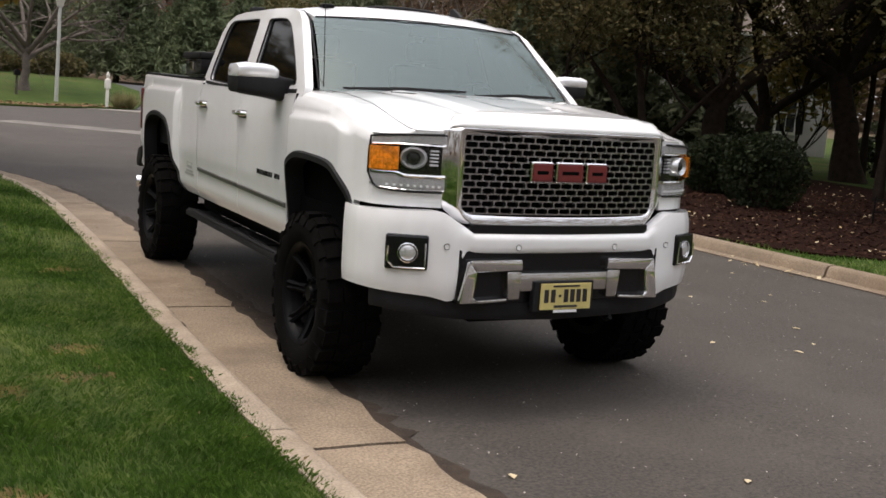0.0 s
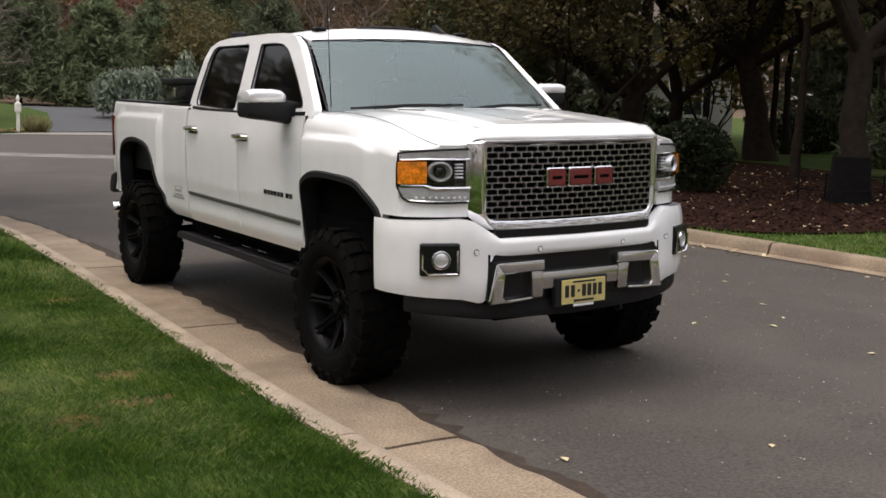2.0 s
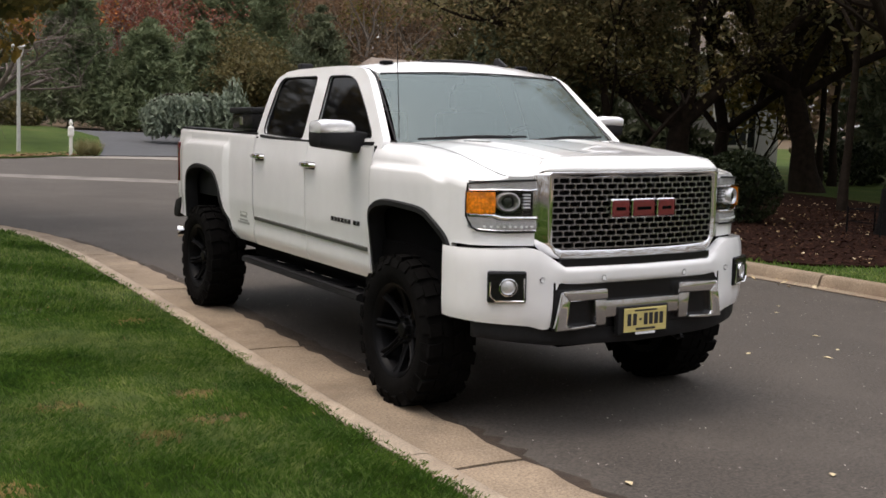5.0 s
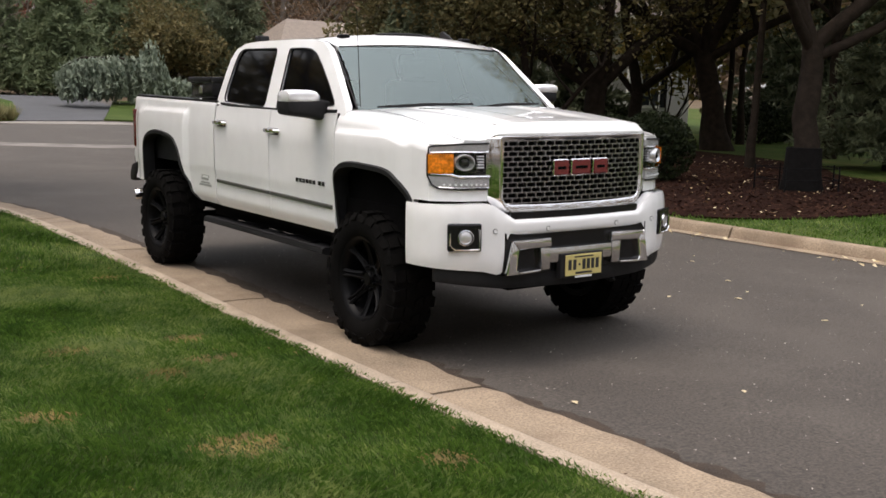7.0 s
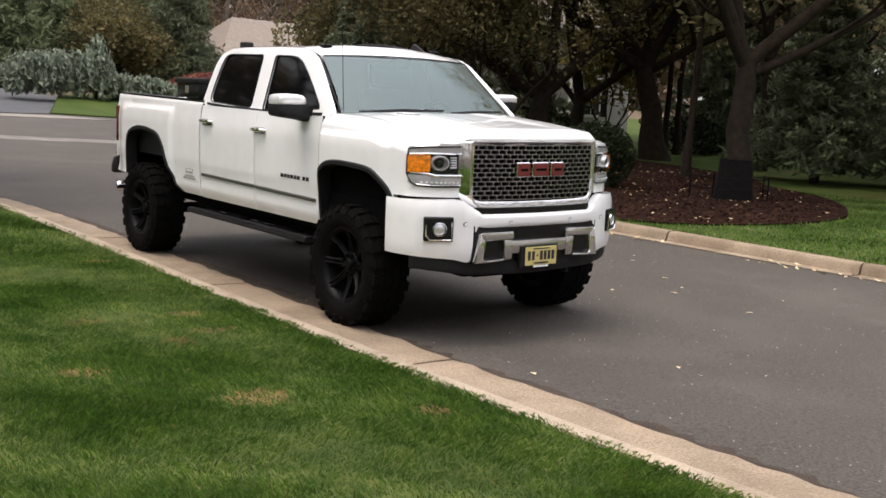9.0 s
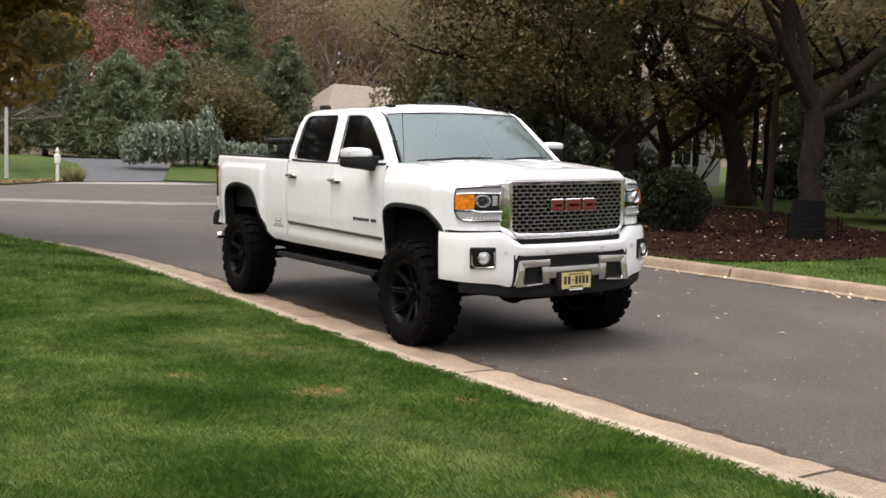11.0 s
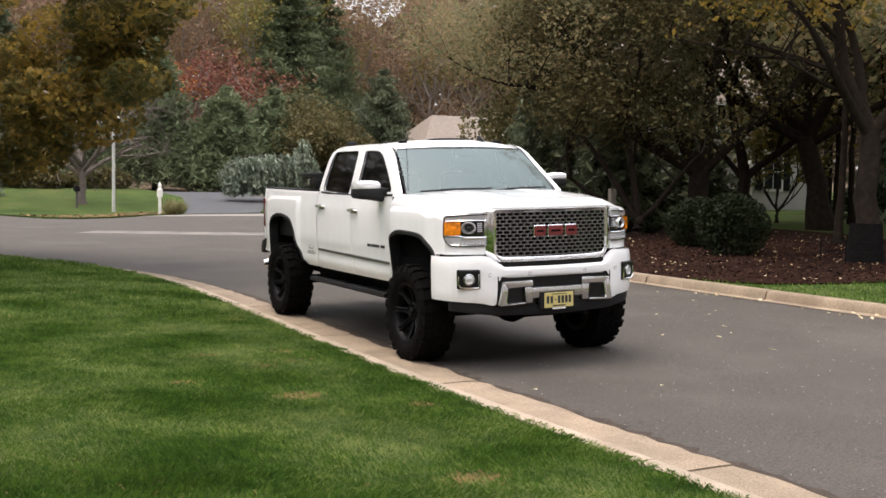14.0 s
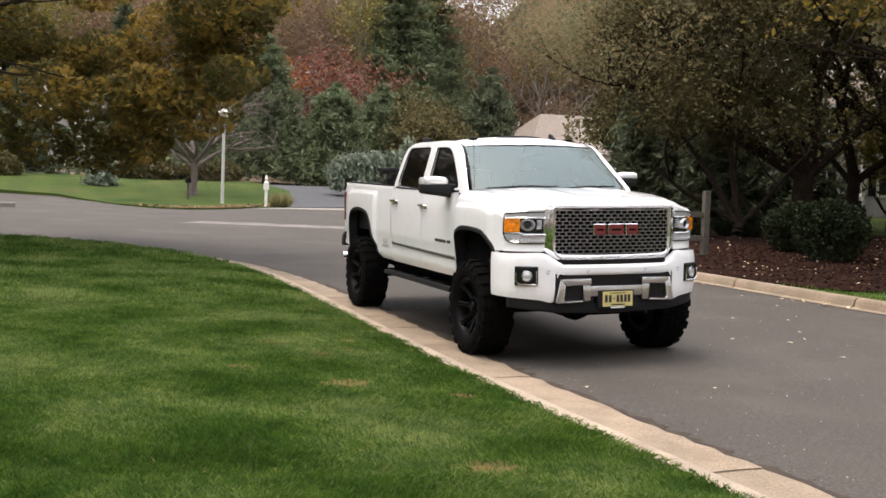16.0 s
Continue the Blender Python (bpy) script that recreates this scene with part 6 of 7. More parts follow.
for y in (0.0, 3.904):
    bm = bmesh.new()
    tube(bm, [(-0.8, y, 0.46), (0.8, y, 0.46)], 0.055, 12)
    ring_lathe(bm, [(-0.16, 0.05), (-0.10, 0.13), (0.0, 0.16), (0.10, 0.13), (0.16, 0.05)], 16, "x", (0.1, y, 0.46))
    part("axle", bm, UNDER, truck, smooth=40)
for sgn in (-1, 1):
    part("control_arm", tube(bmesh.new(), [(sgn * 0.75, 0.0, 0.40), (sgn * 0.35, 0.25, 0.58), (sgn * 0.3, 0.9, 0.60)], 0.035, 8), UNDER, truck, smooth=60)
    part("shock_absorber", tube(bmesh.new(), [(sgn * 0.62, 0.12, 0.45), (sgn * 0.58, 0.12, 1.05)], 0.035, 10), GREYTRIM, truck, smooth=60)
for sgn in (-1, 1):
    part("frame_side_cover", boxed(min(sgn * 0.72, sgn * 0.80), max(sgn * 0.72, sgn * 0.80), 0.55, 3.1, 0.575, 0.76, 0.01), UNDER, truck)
# unseen dark plate, added to block light and deepen the shadow under the truck
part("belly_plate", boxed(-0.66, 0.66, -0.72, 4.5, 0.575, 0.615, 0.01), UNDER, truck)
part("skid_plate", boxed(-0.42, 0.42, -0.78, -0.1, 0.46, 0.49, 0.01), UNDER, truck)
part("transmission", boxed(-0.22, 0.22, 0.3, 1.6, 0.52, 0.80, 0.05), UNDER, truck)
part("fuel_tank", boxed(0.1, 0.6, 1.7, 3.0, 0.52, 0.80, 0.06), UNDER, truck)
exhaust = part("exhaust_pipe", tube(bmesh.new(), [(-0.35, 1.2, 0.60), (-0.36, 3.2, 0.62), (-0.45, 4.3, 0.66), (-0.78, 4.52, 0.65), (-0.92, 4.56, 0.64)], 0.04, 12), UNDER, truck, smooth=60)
bm = bmesh.new()
d = Vector((-0.95, 0.25, -0.05)).normalized()
p = Vector((-0.90, 4.54, 0.645))
tube(bm, [p, p + d * 0.15, p + d * 0.15, p + d * 0.02], [0.052, 0.058, 0.050, 0.046], 20)
part("exhaust_tip", bm, CHROME, exhaust, "polished exhaust tip", smooth=40)

# running boards
for sgn in (-1, 1):
    f = lambda a, b: (min(sgn * a, sgn * b), max(sgn * a, sgn * b))
    bm = bmesh.new()
    loft(bm, [[(sgn * 0.80, y, 0.575), (sgn * 0.97, y, 0.597), (sgn * 0.995, y, 0.585), (sgn * 1.0, y, 0.555), (sgn * 0.97, y, 0.540), (sgn * 0.80, y, 0.535)] for y in (0.66, 0.70, 1.8, 2.82, 2.88)])
    rb = part("running_board", bm, BLACK, truck, "black running board with bright edges", smooth=30)
    for z, x in ((0.589, 0.990), (0.556, 1.0)):
        part("edge_strip", tube(bmesh.new(), [(sgn * x, 0.70, z), (sgn * x, 1.8, z), (sgn * x, 2.85, z)], 0.005, 6), GREYTRIM, rb, smooth=60)
    for y0, y1 in ((0.95, 1.35), (1.85, 2.25)):
        x0, x1 = f(0.85, 0.95)
        part("step_pad", boxed(x0, x1, y0, y1, 0.588, 0.602, 0.004), GREYTRIM, rb)
    for y in (0.9, 1.8, 2.7):
        part("board_bracket", tube(bmesh.new(), [(sgn * 0.84, y, 0.55), (sgn * 0.62, y, 0.62), (sgn * 0.5, y, 0.70)], 0.02, 6), UNDER, rb)

# ---- wheels ----
R = 0.457


def make_wheel(centre, out):
    """out: -1 faces -x. Rim > tyre, tread, hub cap, lug nuts."""
    rim_bm = bmesh.new()
    ring_lathe(rim_bm, [(-0.11, 0.25), (-0.135, 0.262), (-0.145, 0.272), (-0.15, 0.285), (-0.142, 0.287), (-0.13, 0.272), (-0.10, 0.255), (0.13, 0.25), (0.14, 0.285), (0.15, 0.285), (0.15, 0.24), (0.03, 0.235), (0.025, 0.0)], 48, cap=False)
    bmesh.ops.remove_doubles(rim_bm, verts=rim_bm.verts, dist=0.0002)
    spoke_bm = bmesh.new()
    prof = ((0.075, -0.055, 0.036), (0.14, -0.070, 0.027), (0.205, -0.092, 0.024), (0.262, -0.125, 0.034))
    loft(spoke_bm, [[(x_ + 0.018, r_, -w_), (x_ - 0.004, r_, -w_), (x_ - 0.012, r_, -w_ * 0.45), (x_ + 0.004, r_, 0), (x_ - 0.012, r_, w_ * 0.45), (x_ - 0.004, r_, w_), (x_ + 0.018, r_, w_)] for r_, x_, w_ in prof])
    wheel = part("wheel", rim_bm, RIM, truck, "black eight-spoke wheel with a mud-terrain tyre", smooth=40)
    sp = part("spoke", spoke_bm, RIM, wheel, smooth=30)
    for k in range(1, 8):
        o = new("spoke", sp.data)
        o.parent, o.rotation_euler = wheel, (2 * math.pi * k / 8, 0, 0)
    part("wheel_centre", ring_lathe(bmesh.new(), [(-0.035, 0.10), (-0.06, 0.098), (-0.072, 0.085), (-0.072, 0.02)], 24), RIM, wheel, smooth=40)
    bm = bmesh.new()
    prof = [(-0.140, 0.280), (-0.158, 0.30), (-0.170, 0.345), (-0.168, 0.385), (-0.156, 0.42), (-0.145, 0.436), (-0.11, 0.443), (0.0, 0.445), (0.11, 0.443), (0.145, 0.436), (0.156, 0.42), (0.168, 0.385), (0.170, 0.345), (0.158, 0.30), (0.14, 0.28), (0.10, 0.27), (-0.10, 0.27)]
    rings = []
    for o, r_ in prof:
        rings.append([(o, r_ * math.cos(2 * math.pi * k / 56), r_ * math.sin(2 * math.pi * k / 56)) for k in range(56)])
    loft(bm, rings + [rings[0]], cap=False)
    bmesh.ops.remove_doubles(bm, verts=bm.verts, dist=0.0002)
    tyre = part("tyre", bm, RUBBER, wheel, "black mud-terrain tyre", smooth=45)
    bm = bmesh.new()

    def block(x0, x1, a0, a1, skew, r0, r1, xo0=None, xo1=None):
        vs = []
        for r_ in (r0, r1):
            for x_, s_ in ((x0, 0), (x1, 1)):
                for a_ in (a0, a1):
                    t = a_ + skew * s_
                    vs.append(bm.verts.new((x_ if r_ == r1 else x_, r_ * math.cos(t), r_ * math.sin(t))))
        for f in ((0, 1, 3, 2), (4, 6, 7, 5), (0, 2, 6, 4), (1, 5, 7, 3), (0, 4, 5, 1), (2, 3, 7, 6)):
            bm.faces.new([vs[i] for i in f])

    M = 24
    for k in range(M):
        a = 2 * math.pi * k / M
        w = 2 * math.pi / M
        for s_ in (-1, 1):
            off = 0.0 if s_ < 0 else w / 2
            long_ = 0.150 if k % 2 else 0.158
            block(s_ * 0.075, s_ * long_, a + off, a + off + 0.62 * w, 0.10 * w, 0.43, R + (0.0 if k % 2 else 0.001))
            block(s_ * 0.008, s_ * 0.065, a + off + 0.25 * w, a + off + 0.85 * w, -0.25 * w, 0.43, R + 0.002)
            # shoulder lugs on the side wall
            t0, t1 = a + off + 0.05 * w, a + off + 0.55 * w
            vs = []
            for (x_, r_) in ((s_ * 0.150, R - 0.012), (s_ * 0.176, 0.40 if k % 2 else 0.385), (s_ * 0.160, 0.385 if k % 2 else 0.37), (s_ * 0.135, R - 0.02)):
                for t in (t0, t1):
                    vs.append(bm.verts.new((x_, r_ * math.cos(t), r_ * math.sin(t))))
            for f in ((0, 1, 3, 2), (2, 3, 5, 4), (4, 5, 7, 6), (6, 7, 1, 0), (0, 2, 4, 6), (1, 7, 5, 3)):
                bm.faces.new([vs[i] for i in f])
    part("tread", bm, RUBBER, wheel)
    bm = bmesh.new()
    ring_lathe(bm, [(-0.05, 0.05), (-0.092, 0.047), (-0.10, 0.04), (-0.102, 0.001)], 20)
    part("hub_cap", bm, GREYTRIM, wheel, "grey hub cap", smooth=40)
    for k in range(8):
        a = 2 * math.pi * (k + 0.5) / 8
        bm = bmesh.new()
        ring_lathe(bm, [(-0.06, 0.011), (-0.095, 0.010), (-0.098, 0.006)], 6, "x", (0, 0.075 * math.cos(a), 0.075 * math.sin(a)))
        part("lug_nut", bm, GREYTRIM, wheel)
    wheel.matrix_basis = Matrix.Rotation(radians(LEAN), 4, "Y") @ Matrix.Translation(Vector(centre) - truck.location) @ pose(0, 0, 0, 7 * centre[1], 0, 0 if out < 0 else 180)
    return wheel


for x in (-0.895, 1.01):
    for y in (0.0, 3.904):
        make_wheel((x, y, R + (0.012 if x < 0 else road_z(x, y))), -1 if x < 0 else 1)

# ---- tool box across the bed ----
toolbox = thing("tool_box", "black steel tool box across the truck bed behind the cab", "tool box")
toolbox.rotation_euler, toolbox.location = (0, -radians(LEAN), 0), (0.032, 0, 0.022)
part("body", boxed(-0.945, 0.945, 2.76, 3.24, 1.645, 1.766, 0.008), GLOSSBLACK, toolbox, smooth=40)
part("tub", boxed(-0.86, 0.86, 2.78, 3.22, 1.30, 1.626, 0.008), GLOSSBLACK, toolbox)
part("lid", boxed(-0.965, 0.965, 2.73, 3.27, 1.768, 1.815, 0.012), BLACK, toolbox, smooth=40)
part("shelf_flange", boxed(-0.955, 0.955, 2.75, 3.25, 1.628, 1.642, 0.003), GLOSSBLACK, toolbox)
for x in (-0.975, 0.975):
    part("latch", boxed(min(x * 0.965, x * 0.985), max(x * 0.965, x * 0.985), 2.96, 3.03, 1.67, 1.74, 0.006), SATIN, toolbox, "metal paddle latch")

# ---- street furniture, houses, litter ----
IRON = mat("black_iron", (0.008, 0.008, 0.008), 0.7, var=0.2, scale=20, spec=0.1)
SLEEVE = mat("black_mesh_sleeve", (0.009, 0.008, 0.0075), 0.9, var=0.3, scale=12, spec=0.1, bump=0.6, bump_scale=80)
POLE = mat("weathered_pole_paint", (0.50, 0.49, 0.46), 0.6, var=0.12, scale=3, stains=0.4, stain_scale=3)
WHITEWOOD = mat("white_painted_wood", (0.78, 0.76, 0.70), 0.6, var=0.06, scale=6)
GREYWOOD = mat("weathered_wood", (0.10, 0.088, 0.07), 0.85, var=0.25, scale=6, fine=80, bump=0.5)
SIDING = mat("cream_siding", (0.42, 0.40, 0.365), 0.75, var=0.06, scale=1.5)
ROOFING = mat("brown_roof_shingles", (0.215, 0.176, 0.145), 0.9, var=0.15, scale=3, fine=20, bump=0.4, bump_scale=12)
PANE = mat("dark_house_pane", (0.02, 0.022, 0.025), 0.05, var=0.0)
LAMPGLASS = mat("frosted_lantern_glass", (0.62, 0.60, 0.54), 0.4, var=0.05)

lamp = thing("street_lamp", "tall pale lamp post with a lantern head beside the lawn", "street lamp", at=(2.6, 38.6, rise(38.6) + 0.06))
part("pole", tube(bmesh.new(), [(0, 0, -0.2), (0, 0, 0.2), (0, 0, 3.62)], [0.085, 0.075, 0.062], 12), POLE, lamp, smooth=60)
bm = bmesh.new()
loft(bm, [[(-0.10, -0.10, 3.62), (0.10, -0.10, 3.62), (0.10, 0.10, 3.62), (-0.10, 0.10, 3.62)], [(-0.19, -0.19, 4.0), (0.19, -0.19, 4.0), (0.19, 0.19, 4.0), (-0.19, 0.19, 4.0)]])
part("lantern", bm, LAMPGLASS, lamp, "frosted tapered lantern")
bm = bmesh.new()
loft(bm, [[(-0.26, -0.26, 4.0), (0.26, -0.26, 4.0), (0.26, 0.26, 4.0), (-0.26, 0.26, 4.0)], [(-0.22, -0.22, 4.06), (0.22, -0.22, 4.06), (0.22, 0.22, 4.06), (-0.22, 0.22, 4.06)], [(-0.05, -0.05, 4.22), (0.05, -0.05, 4.22), (0.05, 0.05, 4.22), (-0.05, 0.05, 4.22)]])
part("cap", bm, POLE, lamp)
part("finial", ring_lathe(bmesh.new(), [(4.22, 0.03), (4.26, 0.045), (4.30, 0.03), (4.34, 0.008)], 10, "z"), POLE, lamp, smooth=60)

post = thing("marker_post", "white wooden post with a turned finial at the drive", "post", at=(4.15, 36.6, rise(36.6) + 0.05))
part("shaft", boxed(-0.055, 0.055, -0.055, 0.055, -0.2, 0.98, 0.008), WHITEWOOD, post)
part("box_head", boxed(-0.10, 0.10, -0.10, 0.10, 0.72, 1.05, 0.015), WHITEWOOD, post)
part("finial", ring_lathe(bmesh.new(), [(1.05, 0.10), (1.09, 0.06), (1.12, 0.04), (1.16, 0.07), (1.22, 0.075), (1.29, 0.045), (1.36, 0.008)], 12, "z"), WHITEWOOD, post, smooth=60)

mb = thing("mailbox", "black mailbox on a weathered post beside the crab apple", "mailbox", at=(1.35, 40.6, side_z(1.35, 40.6)))
part("post", boxed(-0.045, 0.045, -0.045, 0.045, -0.2, 0.75, 0.006), GREYWOOD, mb)
bm = bmesh.new()
prof = [(-0.11, 0.0), (0.11, 0.0), (0.11, 0.13)] + [(0.11 * math.cos(a), 0.13 + 0.11 * math.sin(a)) for a in (math.pi * k / 8 for k in range(1, 8))] + [(-0.11, 0.13)]
prism(bm, [(x, 0.75 + z) for x, z in prof], "y", -0.26, 0.26)
part("box", bm, IRON, mb, smooth=40)
part("flag", boxed(0.112, 0.122, -0.1, -0.06, 0.82, 1.0), RED, mb)

cage = thing("tree_guard", "low black wire guard round the shade tree's trunk", "tree guard", at=right(11.95, 6.35))
for k, (dx, dy) in enumerate(((-0.75, -0.2), (0.45, -0.45), (1.05, 0.1), (0.3, 0.75), (-0.6, 0.6))):
    part("stake", tube(bmesh.new(), [(dx, dy, -0.1), (dx, dy, 0.50)], 0.016, 6), IRON, cage)
ring = [(-0.75, -0.2), (0.45, -0.45), (1.05, 0.1), (0.3, 0.75), (-0.6, 0.6), (-0.75, -0.2)]
for z in (0.46, 0.25):
    for a, b in zip(ring, ring[1:]):
        part("rail", tube(bmesh.new(), [(a[0], a[1], z), (b[0], b[1], z)], 0.008, 5), IRON, cage)
wrap = thing("trunk_wrap", "black mesh wrap round the lower trunk of the tree", "trunk wrap", at=right(11.95, 6.35))
bm = bmesh.new()
ring_lathe(bm, [(-0.05, 0.42), (0.3, 0.345), (0.82, 0.315), (0.83, 0.29), (0.3, 0.32), (-0.05, 0.40)], 20, "z", (0.03, 0.04, 0), cap=False)
part("mesh_sleeve", bm, SLEEVE, wrap, smooth=60)

fence = thing("rail_fence", "short weathered wooden post-and-rail piece by the mulch bed", "fence", at=right(9.05, 11.0))
part("post", boxed(-0.07, 0.07, -0.07, 0.07, -0.2, 1.48, 0.012), GREYWOOD, fence)
for z in (0.42, 0.95):
    part("rail", boxed(-1.5, -0.06, -0.035, 0.035, z - 0.06, z + 0.06, 0.008), GREYWOOD, fence)
part("post", boxed(-1.6, -1.46, -0.07, 0.07, -0.2, 1.2, 0.012), GREYWOOD, fence)


def house(label, at, w, d, wall_h, roof_h, windows, hip=0.0, over=0.5):
    """Walls, a gabled or hipped roof (hip: how far the ridge stops short of the ends), windows with frames and panes in the front."""
    h = thing("house", label, "house", at=at)
    x0, x1 = 0, w
    part("wall_front", boxed(x0, x1, 0, 0.2, -1.5, wall_h), SIDING, h)
    part("wall_back", boxed(x0, x1, d - 0.2, d, -1.5, wall_h), SIDING, h)
    for x in (x0, x1 - 0.2):
        bm = bmesh.new()
        prism(bm, [(0.2, -1.5), (d - 0.2, -1.5), (d - 0.2, wall_h)] + ([] if hip else [(d / 2, wall_h + roof_h * 0.97)]) + [(0.2, wall_h)], "x", x, x + 0.2)
        part("wall_gable", bm, SIDING, h)
    for s0, s1 in ((-over, d / 2), (d + over, d / 2)):
        zlo = wall_h - over * roof_h / (d / 2)
        bm = bmesh.new()
        prism(bm, [(s0, zlo), (s1, wall_h + roof_h), (s1, wall_h + roof_h + 0.15), (s0, zlo + 0.15)], "x", x0 - 0.4, x1 + 0.4)
        for v in bm.verts:
            if hip and v.co.z > wall_h + roof_h - 0.01:
                v.co.x += hip if v.co.x < w / 2 else -hip
        part("roof_slope", bm, ROOFING, h, "brown shingled roof slope")
    for xe, inner in ((x0 - 0.4, x0 - 0.4 + hip), (x1 + 0.4, x1 + 0.4 - hip)):
        if hip:
            zlo = wall_h - over * roof_h / (d / 2)
            bm = bmesh.new()
            loft(bm, [[(xe, -over, zlo + 0.02), (xe, d + over, zlo + 0.02), (inner, d / 2, wall_h + roof_h + 0.02)], [(xe, -over, zlo + 0.14), (xe, d + over, zlo + 0.14), (inner, d / 2, wall_h + roof_h + 0.14)]])
            part("roof_slope", bm, ROOFING, h, "brown shingled roof end")
    part("gutter", boxed(x0 - 0.4, x1 + 0.4, -over - 0.08, -over + 0.04, wall_h - over * roof_h / (d / 2) - 0.02, wall_h - over * roof_h / (d / 2) + 0.1), WHITEWOOD, h)
    for wx, wz, ww, wh in windows:
        fr = part("window", boxed(wx - 0.1, wx + ww + 0.1, -0.06, 0.06, wz - 0.1, wz + wh + 0.1, 0.01), WHITEWOOD, h, "white window frame")
        for i in range(2):
            for j in range(2):
                part("pane", boxed(wx + i * ww / 2 + 0.03, wx + (i + 1) * ww / 2 - 0.03, -0.075, -0.055, wz + j * wh / 2 + 0.03, wz + (j + 1) * wh / 2 - 0.03), PANE, fr)
        for sx in (wx - 0.55, wx + ww + 0.13):
            part("shutter", boxed(sx, sx + 0.42, -0.05, 0.0, wz - 0.05, wz + wh + 0.05, 0.01), IRON, fr)
    return h


near_house = house("cream-sided house with dark shutters seen between the trees", (23.5, 30.0, bed_z(30, 30)), 10.8, 9.0, 5.2, 3.2, [(3.5, 1.0, 1.1, 1.7), (7.6, 1.0, 1.1, 1.7), (3.5, 3.5, 1.1, 1.3), (7.6, 3.5, 1.1, 1.3)])
porch = thing("porch_railing", "white porch railing before the house", "railing", at=(26.4, 28.6, bed_z(27, 28.6)))
part("rail", boxed(0, 2.6, -0.04, 0.04, 0.92, 1.0, 0.01), WHITEWOOD, porch)
part("rail", boxed(0, 2.6, -0.04, 0.04, 0.15, 0.22, 0.01), WHITEWOOD, porch)
for k in range(14):
    part("baluster", boxed(0.08 + 0.188 * k, 0.12 + 0.188 * k, -0.02, 0.02, 0.2, 0.94), WHITEWOOD, porch)
for x in (0.0, 2.6):
    part("column", boxed(x - 0.09, x + 0.09, -0.09, 0.09, -0.3, 2.6, 0.015), WHITEWOOD, porch)
house("low house with a broad brown roof beyond the wood", (33.6, 73.0, hill(36, 75) - 0.1), 13.0, 9.0, 3.0, 3.0, [(2.5, 0.8, 1.2, 1.3), (8.0, 0.8, 1.2, 1.3)], 3.2)
house("pale house far behind the opposite lawn", (-9.0, 78.0, hill(-5, 80)), 14.0, 8.0, 4.6, 2.8, [(2.5, 0.9, 1.2, 1.4), (6.5, 0.9, 1.2, 1.4), (10.5, 0.9, 1.2, 1.4), (6.5, 3.0, 1.2, 1.2)])
part_end = part("kerb_end", boxed(-7.4, -5.75, 30.35, 30.75, rise(30.5) - 0.1, rise(30.5) + 0.16, 0.03), CONCRETE_GREY)
tagged(part_end, "pale concrete kerb end at the side street", "kerb", kind="structure")

# fallen leaves
BROWNLEAF = leaf_mat("brown_fallen_leaf", (0.08, 0.045, 0.02), (0.15, 0.085, 0.04), (0.24, 0.14, 0.07), 0.6, 0.05)
LITTER = leaf_mat("fallen_leaf", (0.20, 0.13, 0.06), (0.42, 0.30, 0.14), (0.62, 0.52, 0.34), 0.6, 0.05)


def leaf_mesh(size, rnd):
    pts = [(0, -1, 0), (0.45, -0.35, 0.12), (0.5, 0.25, 0.2), (0, 1, 0.05), (-0.5, 0.25, 0.22), (-0.42, -0.35, 0.1), (0, 0, 0.0)]
    pts = [(x * size, y * size, z * size + 0.004) for x, y, z in pts]
    return pts, [(0, 1, 6), (1, 2, 6), (2, 3, 6), (3, 4, 6), (4, 5, 6), (5, 0, 6)]


rnd = random.Random(9)
for x, y in ((0.34, -2.12), (3.06, 0.14), (4.5, 2.1), (2.7, -0.07), (2.57, -1.04), (3.5, -0.73), (-0.66, -1.76), (3.4, 0.65), (4.1, 1.75), (3.4, 1.95), (2.2, 0.26), (5.2, 3.4), (4.9, -0.4), (1.6, -3.6), (5.6, 4.8), (3.9, -2.4)):
    lf = part("fallen_leaf", leaf_mesh(rnd.uniform(0.026, 0.042), rnd), LITTER)
    lf.matrix_basis = pose(x, y, road_z(x, y) + 0.001, 0, 0, rnd.uniform(0, 360))
    tagged(lf, "curled tan fallen leaf lying on the asphalt", "leaf", "leaves on the road")


def litter(name, label, pts_z, size, seed, material=None):
    rng = np.random.default_rng(seed)
    P = np.array(pts_z)
    ob = part(name, quads(P, size, rng, 2.5), material or LITTER)
    return tagged(ob, label, "leaf litter", kind="stuff")


rng = np.random.default_rng(12)
pts = []
for k in range(1000):
    x, y = rng.uniform(6.85, 19), rng.uniform(3.2, 20)
    if y > interp(x, BED_FRONT) + 0.1:
        pts.append((x, y, bed_z(x, y) + 0.045))
litter("leaf_litter", "pale fallen leaves scattered over the mulch bed", pts, 0.032, 13)
pts = [(rng.uniform(6.0, 6.55), y, rise(y) + 0.02) for y in np.linspace(-4, 9, 160) if rng.random() < 0.5 + 0.5 * math.sin(y * 2)]
litter("leaf_litter", "dry leaves gathered in the far gutter", pts, 0.035, 14)
pts = []
for k in range(6000):
    x, y = rng.uniform(-1.5, 5.3), rng.uniform(31.8, 41)
    if -1.5 < x < 5.2 and 0 < y - interp(x, [(-1.5, 33.8), (-0.9, 32.5), (0.2, 31.9), (1.6, 32.9), (3.3, 35.5), (5.4, 37.7)]) < 2.6 * rng.random() ** 2:
        pts.append((x, y, side_z(x, y) + 0.02))
litter("leaf_litter", "brown leaves along the edge of the opposite lawn", pts, 0.07, 15, BROWNLEAF)
chips = []
